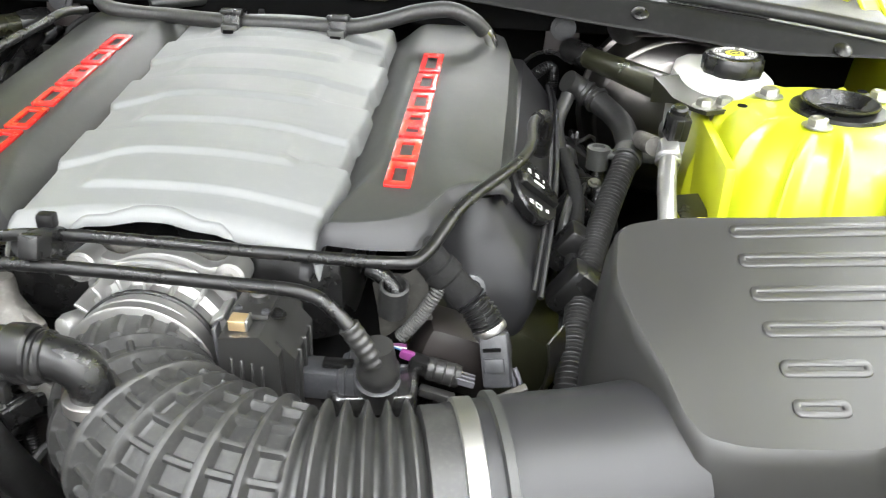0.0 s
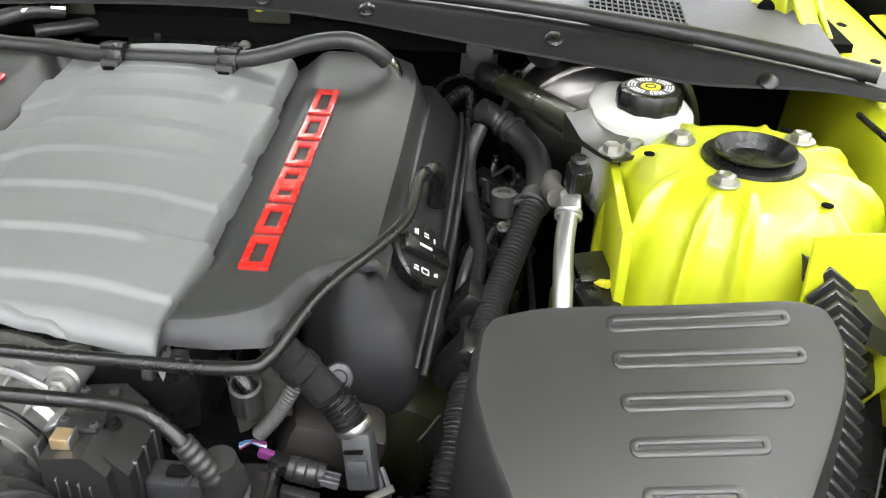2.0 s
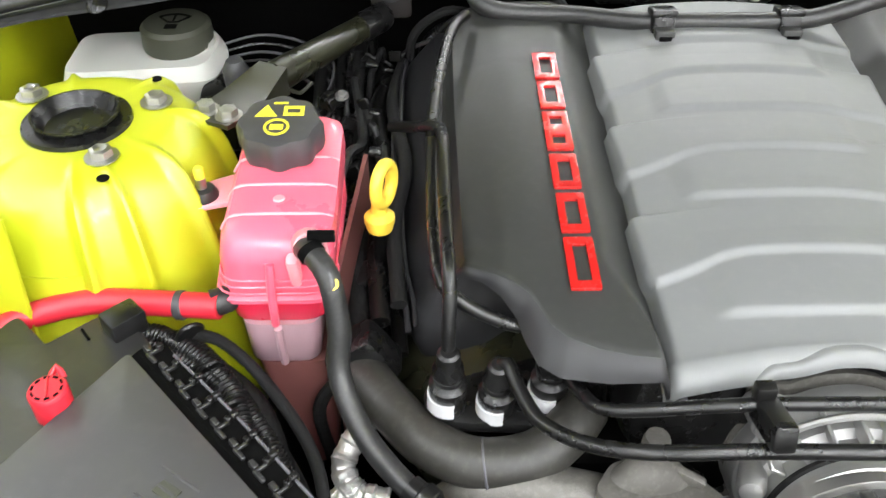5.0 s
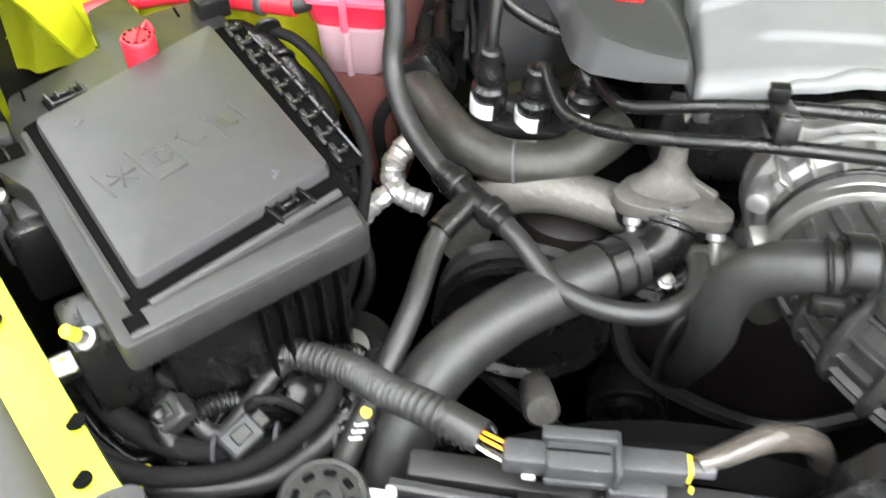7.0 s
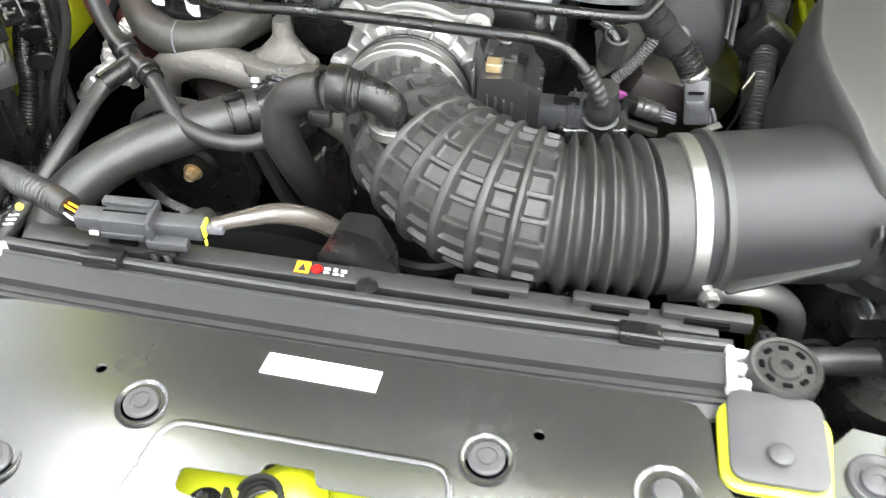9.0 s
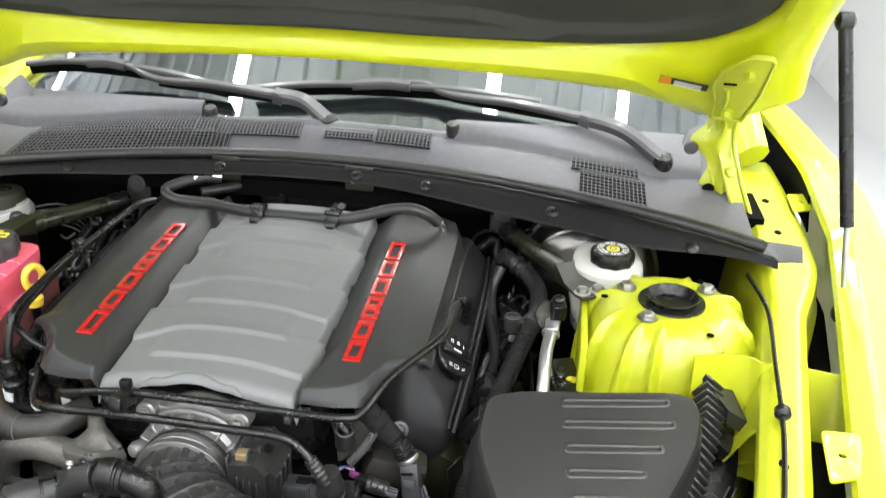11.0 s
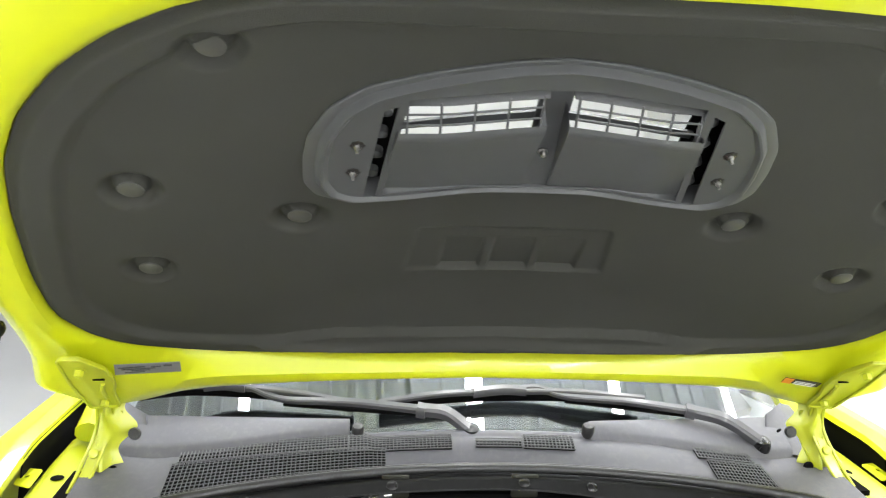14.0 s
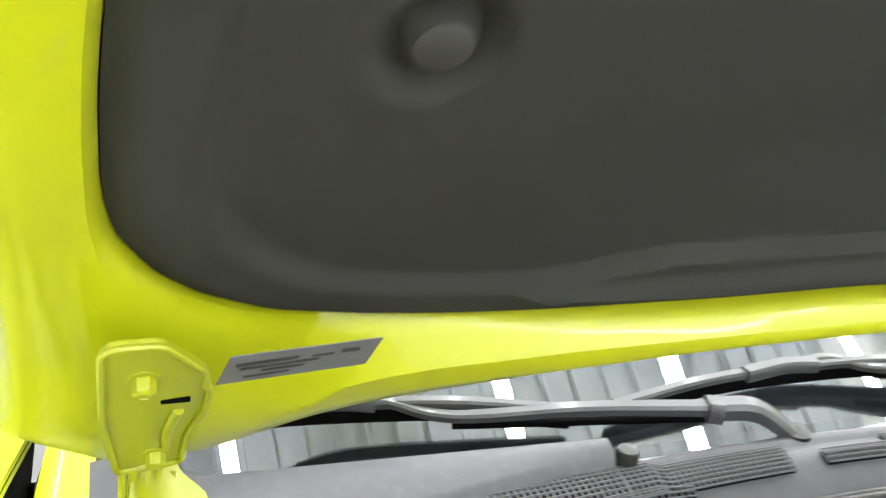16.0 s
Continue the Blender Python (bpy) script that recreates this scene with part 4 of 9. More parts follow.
def strut_tower(sx):
    cx, cy, zt = sx * 0.583, 0.834, 0.948
    ob = thing("strut_tower", "bright yellow ribbed suspension strut tower", "strut tower", (cx, cy, 0.45), kind="structure", group="strut towers")
    n = 288
    ridges = [math.radians(d if sx > 0 else 180 - d) for d in (-152, -123, -104, -58, -20, 25, 70, 120, 165)]

    def ridge(a):
        return max(math.exp(-(((a - c + math.pi) % (2 * math.pi) - math.pi) / 0.052) ** 2) for c in ridges)

    def ring(r, z, pw=2.6, grow=0.0, rib=0.0):
        out = []
        for k in range(n):
            a = 2 * math.pi * k / n
            c, s = math.cos(a), math.sin(a)
            q = (abs(c) ** pw + abs(s) ** pw) ** (-1 / pw)
            rr = r * (1 + (q - 1) * grow) + rib * 0.7 * ridge(a)
            out.append((cx + rr * c * 1.02, cy + rr * s * 1.04, z + 0.35 * rib * ridge(a)))
        return out

    loops = [ring(0.036, zt - 0.03), ring(0.044, zt - 0.001), ring(0.066, zt, grow=0.2), ring(0.078, zt - 0.003, grow=0.2, rib=0.006), ring(0.088, zt - 0.009, grow=0.25, rib=0.01), ring(0.0985, zt - 0.022, grow=0.4, rib=0.012), ring(0.106, zt - 0.044, grow=0.65, rib=0.012), ring(0.116, zt - 0.09, grow=1, rib=0.011), ring(0.132, zt - 0.28, grow=1, rib=0.01), ring(0.15, 0.45, grow=1)]
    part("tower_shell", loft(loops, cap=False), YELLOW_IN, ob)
    # skirt flaring from the tower's front to the rail
    foot = [Vector((sx * x, y, z)) for x, y, z in ((0.50, 0.735, 0.79), (0.55, 0.69, 0.795), (0.61, 0.667, 0.80), (0.638, 0.669, 0.808), (0.69, 0.688, 0.81), (0.726, 0.694, 0.812), (0.736, 0.655, 0.81), (0.775, 0.65, 0.81))]

    def skirt(u, v):
        a = math.radians(-125 + 95 * min(1.0, u * 1.25))
        head = Vector((cx + sx * 0.116 * math.cos(a), cy + 0.12 * math.sin(a), zt - (0.15 if sx > 0 else 0.07) + (0.1 if sx > 0 else 0.03) * ease(0.5, 1, u)))
        head = head.lerp(Vector((sx * 0.745, 0.78, 0.915)), ease(0.6, 1.0, u))
        k = min(6, int(u * 7))
        low = foot[k].lerp(foot[k + 1], u * 7 - k)
        flare = Vector((0, 0, -0.03 * math.sin(math.pi * v))) + (head - low) * 0.12 * math.sin(math.pi * v)
        return head.lerp(low, v) + flare + Vector((0, -0.006 * math.exp(-((u - 0.62) / 0.05) ** 2) * v, 0))

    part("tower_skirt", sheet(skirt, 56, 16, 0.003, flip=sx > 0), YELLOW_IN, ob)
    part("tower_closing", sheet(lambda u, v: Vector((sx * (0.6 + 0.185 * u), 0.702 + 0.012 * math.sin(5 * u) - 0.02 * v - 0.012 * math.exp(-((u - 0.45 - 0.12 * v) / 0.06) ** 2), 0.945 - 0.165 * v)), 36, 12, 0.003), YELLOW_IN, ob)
    part("skirt_seam", tube([skirt(0.68, v) + Vector((0, -0.003, 0.002)) for v in (0.05, 0.3, 0.55, 0.8, 0.97)], 0.0045, 8), YELLOW_IN, ob)
    part("skirt_stud", lathe([(0.007, 0.0), (0.006, 0.004), (0.001, 0.005)], aim(skirt(0.4, 0.7), (0, -0.7, 0.7)), 16), YELLOW_IN, ob)
    mount = part("strut_mount", lathe([(0.016, -0.02), (0.021, -0.014), (0.03, 0.002), (0.0345, 0.008), (0.0362, 0.0082), (0.0362, 0.006), (0.032, 0.0015), (0.038, 0.001), (0.0445, 0.0005), (0.0455, -0.004)], Matrix.Translation((cx, cy, zt + 0.002)), 48), BLACK, ob, "black rubber strut mount ring")
    part("mount_centre", lathe([(0.031, -0.014), (0.026, -0.02), (0.012, -0.02), (0.012, -0.008), (0.001, -0.006)], Matrix.Translation((cx, cy, zt + 0.004)), 32), DEEP, mount)
    for k in range(3):
        a = math.radians((-123, 39, 154)[k])
        part("mount_bolt", bolt((cx + sx * 0.066 * math.cos(a), cy + 0.066 * math.sin(a), zt + 0.001), (0, 0, 1), 0.0095, 0.0085), STEEL, ob)
    for k in range(3):
        a = math.radians(-62 + 120 * k)
        part("dark_slot", lathe([(0.005, 0.0), (0.005, 0.001), (0.001, 0.0012)], Matrix.Translation((cx + 0.09 * math.cos(a), cy + 0.09 * math.sin(a), zt - 0.003)), 12), DEEP, ob)


strut_tower(1)
strut_tower(-1)


def brace(sx):
    ob = thing("strut_brace", "dark olive steel brace bar bolted to the strut tower", "brace", (sx * 0.46, 0.93, 0.9), group="strut braces")
    a, b = Vector((sx * 0.335, 1.085, 0.925)), Vector((sx * 0.436, 0.95, 0.924))
    c = Vector((sx * 0.472, 0.876, 0.93))
    part("bar", tube([a, a.lerp(b, 0.5), b], lambda run, total: 0.012 + 0.004 * run / total, 20, raw=True), OLIVE, ob)
    way = (c - b).normalized()
    side = Vector((way.y, -way.x, 0)).normalized()
    rows = ((b, 0.0155, 0.0145), (b.lerp(c, 0.3), 0.019, 0.009), (b.lerp(c, 0.6), 0.023, 0.003), (c, 0.024, 0.0022), (c + way * 0.022, 0.021, 0.0022))
    part("flat_end", loft([[p - side * w - Vector((0, 0, h)), p + side * w - Vector((0, 0, h)), p + side * w + Vector((0, 0, h)), p - side * w + Vector((0, 0, h))] for p, w, h in rows]), OLIVE, ob)
    for d in (-0.0115, 0.0125):
        part("brace_bolt", bolt(c + way * 0.006 + side * d + Vector((0, 0, 0.0022)), (0, 0, 1), 0.0085, 0.009), STEEL, ob)
    part("clamp", lathe([(0.014, -0.02), (0.0155, -0.015), (0.0155, 0.015), (0.014, 0.02)], aim(a.lerp(b, 0.12), b - a), 20), BLACK, ob)
    part("firewall_bracket", plate(rounded([(-0.022, -0.03), (0.022, -0.03), (0.018, 0.04), (-0.018, 0.04)], 0.006), (), 0.006, 0.001, warp=lambda x, y, z: Vector((sx * 0.328 + x, 1.115 + z, 0.94 + y))), DARKBROWN, ob)
    part("bracket_bolt", lathe([(0.016, 0.0), (0.016, 0.003), (0.01, 0.004), (0.01, 0.007), (0.001, 0.008)], aim((sx * 0.328, 1.111, 0.945), (0, -1, 0.1)), 20), GREYCONN, ob)


brace(1)
brace(-1)


# ---- the bay's dark shell ----
def bay():
    # closing boxes, mostly near-black: the bay's depth shade is in their colour
    tagged(to_object("bay_floor", box((0, 0.72, 0.34), (1.5, 1.0, 0.03), 0), DEEP, False), "near-black closing floor below the engine", "tray", kind="structure")
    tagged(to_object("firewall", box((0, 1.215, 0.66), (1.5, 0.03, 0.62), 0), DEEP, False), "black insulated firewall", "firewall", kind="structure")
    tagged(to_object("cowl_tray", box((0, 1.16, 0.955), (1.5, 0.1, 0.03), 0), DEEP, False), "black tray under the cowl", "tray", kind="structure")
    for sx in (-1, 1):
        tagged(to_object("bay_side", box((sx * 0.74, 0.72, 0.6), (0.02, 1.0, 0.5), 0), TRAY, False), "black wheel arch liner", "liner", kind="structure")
    # added sheet that keeps the yellow tower's foot dark
    tagged(to_object("dark_blocker", box((-0.435, 0.72, 0.54), (0.01, 0.4, 0.34), 0), DEEP, False), "added black sheet hiding the depth beside the engine", "shield", kind="structure")
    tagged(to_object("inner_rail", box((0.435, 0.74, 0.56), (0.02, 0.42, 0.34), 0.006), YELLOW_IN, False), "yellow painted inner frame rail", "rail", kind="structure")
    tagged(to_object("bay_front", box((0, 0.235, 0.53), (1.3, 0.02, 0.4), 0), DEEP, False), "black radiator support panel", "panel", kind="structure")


bay()


def fascia():
    ob = thing("front_fascia", "bright yellow front bumper skin with black seal strip", "bumper", (0, 0.0, 0.4), kind="structure")
    lip = [(-0.72, 0.41), (-0.606, 0.255), (-0.513, 0.185), (-0.4, 0.125), (-0.2, 0.06), (0, 0.035), (0.2, 0.06), (0.4, 0.125), (0.513, 0.185), (0.606, 0.255), (0.72, 0.41)]
    path = smooth_path([(x, y, 0.79 + 0.13 * ease(0.45, 0.75, abs(x))) for x, y in lip], 0.03)
    fr = []
    for i, p in enumerate(path):
        t = (path[min(i + 1, len(path) - 1)] - path[max(i - 1, 0)]).normalized()
        fr.append((p, Vector((t.y, -t.x, 0)).normalized()))

    def skin(prof):
        return loft_open([[p + o * a + Vector((0, 0, b)) for a, b in prof] for p, o in fr])

    part("bumper_skin", skin([(0.0, -0.02), (0.0, 0.0), (0.02, 0.004), (0.06, -0.01), (0.1, -0.05), (0.12, -0.13), (0.13, -0.4)]), YELLOW, ob)
    # the strip narrows in front of the latch
    strip = [(-0.095, -0.06), (-0.092, -0.022), (-0.085, -0.016), (-0.05, -0.008), (-0.004, -0.002), (-0.002, -0.03)]
    part("seal_strip", loft_open([[p + o * a * (0.3 + 0.12 * ease(0.2, 0.4, abs(p.x)) + 0.58 * ease(0.43, 0.53, abs(p.x))) + Vector((0, 0, b)) for a, b in strip] for p, o in fr]), LIDGREY, ob, "dark grey rubber seal strip")
    part("edge_seal", skin([(-0.014, -0.006), (-0.012, 0.01), (-0.004, 0.015), (0.01, 0.014), (0.02, 0.008), (0.023, -0.004)]), RUBBER, ob, "raised black rubber edge seal")
    for x, y in ((0.5, 0.2), (-0.5, 0.2)):
        part("seal_pin", lathe([(0.014, 0.0), (0.014, 0.002), (0.008, 0.003), (0.001, 0.003)], aim((x, y + 0.018, 0.783), (0, 0, 1)), 20), BLACK, ob)


fascia()


# ---- the engine and its cover ----
def cover_z(y):
    return 0.893 + 0.125 * (y - 0.59)


LIPS_LEFT = (0.694, 0.8115, 0.9195)
LIPS_RIGHT = (0.6365, 0.7545, 0.8635, 0.968)


def toothed(hooks, y):
    """Half width of the centre panel at y: each tooth stands out in front of its hook and steps back in at its tip."""
    for h in hooks:
        d = h - y
        if 0 <= d < 0.075:
            return 0.1272 + 0.0073 * (1 - 0.4 * ease(0.0, 0.055, d)) * (1 - ease(0.056, 0.073, d)) * ease(0.0, 0.0025, d)
    return 0.1272


def cover_half(y, side):
    return toothed((0.93, 0.825, 0.706) if side > 0 else (0.963, 0.857, 0.745), y)


def centre_panel():
    def top(u, v):
        w = 2 * u - 1
        y0 = 0.6015 + 0.006 * (1 - w * w)
        y = y0 + (1.07 - y0) * v
        side = 1 if u > 0.5 else -1
        x = w * cover_half(y, side)
        z = cover_z(y) + 0.0095 - 0.0125 * w * w
        for e in LIPS_LEFT:
            ye = e - 0.022 * ease(-0.045, -0.135, x) - 0.002 * ease(0.0, 0.1, x)
            m = 1 - ease(0.07, 0.088, x)
            d = y - ye
            if d > -0.012:
                z += m * 0.0042 * ease(-0.0045, 0.0045, d) * (1 - min(1.0, max(0.0, (d - 0.006) / 0.075)))
        for e in LIPS_RIGHT:
            ye = e - 0.006 * ease(0.03, 0.13, x) + 0.002 * ease(-0.02, -0.08, x)
            m = ease(-0.09, -0.072, x)
            d = y - ye
            if d > -0.012:
                z += m * 0.0042 * ease(-0.0045, 0.0045, d) * (1 - min(1.0, max(0.0, (d - 0.006) / 0.075)))
        z -= 0.018 * ease(0.955, 1.0, abs(w)) + 0.03 * ease(0.93, 1.0, v)
        return Vector((x, y, z))

    return top


CREASE = [(0.112, 0.594), (0.13, 0.5945), (0.155, 0.598), (0.178, 0.6045), (0.196, 0.6135), (0.206, 0.624), (0.212, 0.638), (0.219, 0.6535), (0.231, 0.666), (0.248, 0.676), (0.262, 0.684), (0.274, 0.69)]
NOSE_X = [(0.112, 0.112), (0.14, 0.14), (0.17, 0.169), (0.196, 0.202), (0.206, 0.2165), (0.212, 0.2235), (0.219, 0.2285), (0.231, 0.238), (0.248, 0.2505), (0.274, 0.2745)]
NOSE_Y = [(0.112, 0.587), (0.14, 0.586), (0.17, 0.588), (0.196, 0.595), (0.206, 0.607), (0.212, 0.626), (0.219, 0.645), (0.231, 0.66), (0.248, 0.6725), (0.274, 0.687)]
NOSE_DROP = [(0.112, 0.01), (0.14, 0.014), (0.17, 0.0175), (0.196, 0.0205), (0.206, 0.0205), (0.212, 0.019), (0.219, 0.016), (0.231, 0.011), (0.248, 0.008), (0.274, 0.006)]
PANEL_OUT = [(0, 0.274), (0.5, 0.276), (0.85, 0.275), (1, 0.262)]
BADGE = [(0.654, 0.7055, 1), (0.7125, 0.7555, 1), (0.763, 0.8045, 1), (0.8115, 0.8635, 2), (0.8705, 0.91, 1), (0.916, 0.957, 1)]


def engine_cover():
    ob = thing("engine_cover", "grey ribbed engine cover with dark side panels and red badges", "engine cover", (0, 0.82, 0.86))
    top = centre_panel()
    part("centre_panel", sheet(top, 110, 420, 0.004), GREY, ob, "light grey ribbed centre panel")

    # front face below the crease, lifted in a flat arch over the intake
    def face(u, v):
        p = top(u, 0.0)
        w = 2 * u - 1
        a = abs(p.x + 0.006)
        arch = 0.45 * (1 - ease(0.052, 0.068, a)) + 0.55 * (1 - ease(0.006, 0.04, a))
        lift = 1 - 0.42 * arch
        out = 0.0035 * ease(1 - 0.8 * arch - 0.06, 1 - 0.8 * arch + 0.06, v) * ease(0.02, 0.2, arch)
        roll = math.sin(1.45 * v) / math.sin(1.45)
        return Vector((p.x, p.y - 0.0155 * roll * lift - out, p.z - 0.0125 * v**1.6 * lift - 0.001 * v + 0.4 * out))

    part("front_face", sheet(face, 110, 24, 0.003), GREY, ob)
    for sx in (-1, 1):
        def panel(u, v, sx=sx):
            x = 0.112 + (along(PANEL_OUT, v) - 0.112) * u
            y0 = along(CREASE, x) if x < 0.274 else 0.69
            y = y0 + (1.068 - y0) * v
            high = 0.0142 - 0.0105 * min(1.0, max(0.0, (y - 0.65) / 0.3))
            shoulder = 0.136 + 0.028 * ease(0.6, 0.7, y)
            z = cover_z(y) - 0.022 + (0.022 + high) * ease(0.119, shoulder, x)
            z -= 0.016 * ease(0.2, 0.274, x) ** 1.6 * ease(0.66, 0.72, y) + 0.02 * ease(0.93, 1.0, u) * ease(0.68, 0.7, y)
            z -= 0.022 * ease(0.965, 1.0, v) + 0.001 * ease(0.004, 0.0, y - y0)
            # shallow dish behind the badge
            z -= 0.005 * math.exp(-(((x - 0.19) / 0.05) ** 2) - ((y - 0.985) / 0.035) ** 2)
            return Vector((sx * x, y, z))

        part("side_panel", sheet(panel, 60, 220, 0.004, flip=sx < 0), DARK, ob, "dark grained side panel")

        def nose(u, v, sx=sx):
            p = panel(u, 0.0, sx)
            x = abs(p.x)
            low = Vector((sx * along(NOSE_X, x), along(NOSE_Y, x), p.z - along(NOSE_DROP, x)))
            return p.lerp(low, v) + Vector((0, -0.0012, 0.0008)) * math.sin(math.pi * v) + Vector((0, 0, -0.0002))

        # darker than the panel, to hold down the front lamps' light on it
        part("panel_nose", sheet(nose, 90, 8, 0.003), SHROUD, ob, "bevelled grey nose of the side panel")
        # six red badge blocks down the panel, each with its slots
        for k, (y0, y1, slots) in enumerate(BADGE if sx < 0 else [(1.611 - b, 1.611 - a, s) for a, b, s in BADGE]):
            xa, xb = (0.1685, 0.1905) if sx > 0 else (-0.189, -0.1675)
            out = rounded([(xa, y0), (xb, y0), (xb, y1), (xa, y1)], 0.0012, 2)
            step = (y1 - y0) / slots
            holes = [[(xa + 0.005, y0 + step * j + 0.0068), (xb - 0.005, y0 + step * j + 0.0068), (xb - 0.005, y0 + step * (j + 1) - 0.0068), (xa + 0.005, y0 + step * (j + 1) - 0.0068)] for j in range(slots)]
            part("badge_block", plate(out, holes, 0.003, 0.0006, warp=lambda x, y, z: Vector((x, y, cover_z(y) + 0.0155 - 0.0105 * min(1.0, max(0.0, (y - 0.65) / 0.3)) + z))), RED, ob, "glossy red badge block")


engine_cover()


def engine_block():
    ob = thing("engine", "dark engine block with manifold and cylinder heads", "engine", (0, 0.8, 0.36))
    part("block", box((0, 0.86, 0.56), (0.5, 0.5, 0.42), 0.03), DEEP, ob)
    part("intake_manifold", box((0, 0.84, 0.83), (0.3, 0.48, 0.1), 0.03), BLACK, ob)
    part("front_cover", box((0, 0.59, 0.56), (0.3, 0.05, 0.36), 0.03), DARKBROWN, ob, "dull cast aluminium timing cover")
    for sx in (-1, 1):
        part("cylinder_head", box((sx * 0.245, 0.87, 0.72), (0.16, 0.4, 0.14), 0.03, (0, sx * 25, 0)), OLIVE, ob)
        # shroud over the valve cover: a flat outer slope, a soft upright edge and a bulging front
        back = 0.0 if sx > 0 else 0.045
        lo = []
        for z, fl, fm, rx, ry, mx in ((0.888, 0.712, 0.704, 0.257, 0.704, 0.277), (0.874, 0.706, 0.695, 0.264, 0.701, 0.289), (0.857, 0.701, 0.688, 0.2735, 0.6995, 0.303), (0.838, 0.697, 0.681, 0.285, 0.696, 0.316), (0.814, 0.693, 0.674, 0.301, 0.682, 0.321), (0.79, 0.69, 0.668, 0.303, 0.68, 0.323), (0.765, 0.69, 0.665, 0.292, 0.676, 0.319), (0.735, 0.7, 0.675, 0.275, 0.69, 0.31)):
            lift = 0.028 * ease(0.72, 0.8, z)
            ring = rounded([(0.2, fl + back), (0.238, fm + back), (rx, ry + back), (mx, 0.79), (mx + 0.004, 1.06), (0.2, 1.06)], 0.011, 6)
            lo.append([(sx * x, y, z + lift * ease(0.79, 1.06, y)) for x, y in ring])
        part("valve_shroud", loft(lo), SHROUD, ob, "black plastic valve shroud with a soft front corner")
        for dx, dz, r in ((0.0, 0.0, 0.0022), (0.0065, -0.007, 0.0028)):
            part("shroud_seam", tube([(sx * (x + dx), y + back * (1 if y < 0.75 else 0), z + dz) for x, y, z in ((0.3015, 0.676, 0.813), (0.304, 0.70, 0.824), (0.3105, 0.765, 0.848), (0.315, 0.85, 0.8655), (0.316, 0.99, 0.883), (0.312, 1.05, 0.888))], r, 8), SHROUD, ob)
        for k in range(5):
            y = 0.7 + 0.08 * k
            part("coil_pack", box((sx * 0.345, y, 0.80), (0.05, 0.035, 0.05), 0.008, (0, sx * 35, 0)), BLACK, ob)
            part("plug_lead", tube([(sx * 0.355, y, 0.79), (sx * 0.385, y - 0.01, 0.75), (sx * 0.38, y - 0.01, 0.68)], 0.006, 8), CLOTH, ob)
    m = aim((0.289, 0.764, 0.866), (0.72, -0.2, 0.62)) @ pose(0, 0, 0, 0, 0, 35)
    cap = part("oil_cap", lathe([(0.031, 0.0), (0.033, 0.003), (0.0335, 0.011), (0.0315, 0.0135), (0.001, 0.0135)], m, 60, 12, 0.012), BLACK, ob, "black oil filler cap with white print")
    part("cap_grip", moved(loft([[(x, y, z) for x, y in rounded([(-0.008 * k, -0.029 * k), (0.008 * k, -0.029 * k), (0.008 * k, 0.029 * k), (-0.008 * k, 0.029 * k)], 0.005, 4)] for k, z in ((1.0, 0.013), (0.98, 0.018), (0.9, 0.0195))]), m), BLACK, cap)
    for bx, by, w, h in ((-0.0215, 0.011, 0.0014, 0.006), (-0.0185, 0.011, 0.0014, 0.005), (-0.0225, 0.0, 0.001, 0.008), (-0.0175, 0.0, 0.001, 0.008), (-0.02, 0.004, 0.005, 0.001), (-0.02, -0.004, 0.005, 0.001), (-0.0195, -0.012, 0.003, 0.0016), (-0.0185, -0.015, 0.004, 0.0012), (0.018, 0.01, 0.005, 0.0014), (0.0185, 0.007, 0.006, 0.0014), (0.0175, -0.004, 0.0012, 0.006), (0.0205, -0.004, 0.0012, 0.005), (0.017, -0.014, 0.005, 0.0012)):
        part("print_mark", moved(box((bx, by, 0.0137), (w, h, 0.0008), 0), m), INK_W, cap)
    part("print_mark", moved(box((0.001, 0.004, 0.0197), (0.0024, 0.015, 0.0008), 0), m), INK_W, cap)
    # pulleys and belt at the front
    for x, y, z, r in ((-0.125, 0.545, 0.56, 0.038), (-0.2325, 0.532, 0.684, 0.074), (0.02, 0.53, 0.47, 0.08), (0.16, 0.53, 0.6, 0.04)):
        pul = part("pulley", lathe([(r, -0.015), (r, 0.015), (r * 0.93, 0.017), (r * 0.85, 0.01), (r * 0.4, 0.008), (r * 0.35, 0.014), (0.001, 0.014)], aim((x, y, z), (0, -1, 0)), 48), BLACK, ob)
        part("pulley_bolt", bolt((x, y - 0.014, z), (0, -1, 0.1), 0.0072, 0.012), BRASS if r > 0.073 and x < 0 else DEEP, pul)
    part("drive_belt", tube([(-0.303, 0.532, 0.66), (-0.285, 0.532, 0.74), (-0.2325, 0.532, 0.7625), (-0.17, 0.532, 0.733), (-0.12, 0.535, 0.62), (0.02, 0.54, 0.555), (0.15, 0.54, 0.645), (0.2, 0.54, 0.6), (0.1, 0.54, 0.45), (-0.06, 0.53, 0.42), (-0.2, 0.531, 0.53), (-0.29, 0.532, 0.63)], 0.008, 6), RUBBER, ob)
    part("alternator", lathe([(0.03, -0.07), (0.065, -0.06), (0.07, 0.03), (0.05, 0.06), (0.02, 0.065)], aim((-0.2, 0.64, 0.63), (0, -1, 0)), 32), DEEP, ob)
    part("water_pump", loft([[(x, y, z + dz) for x, y in circle(-0.2 + dx, 0.615, r, 24)] for dx, r, z, dz in ((0, 0.05, 0.66, 0), (0, 0.055, 0.7, 0), (0, 0.05, 0.745, 0), (0, 0.03, 0.755, 0))]), DARKBROWN, ob)
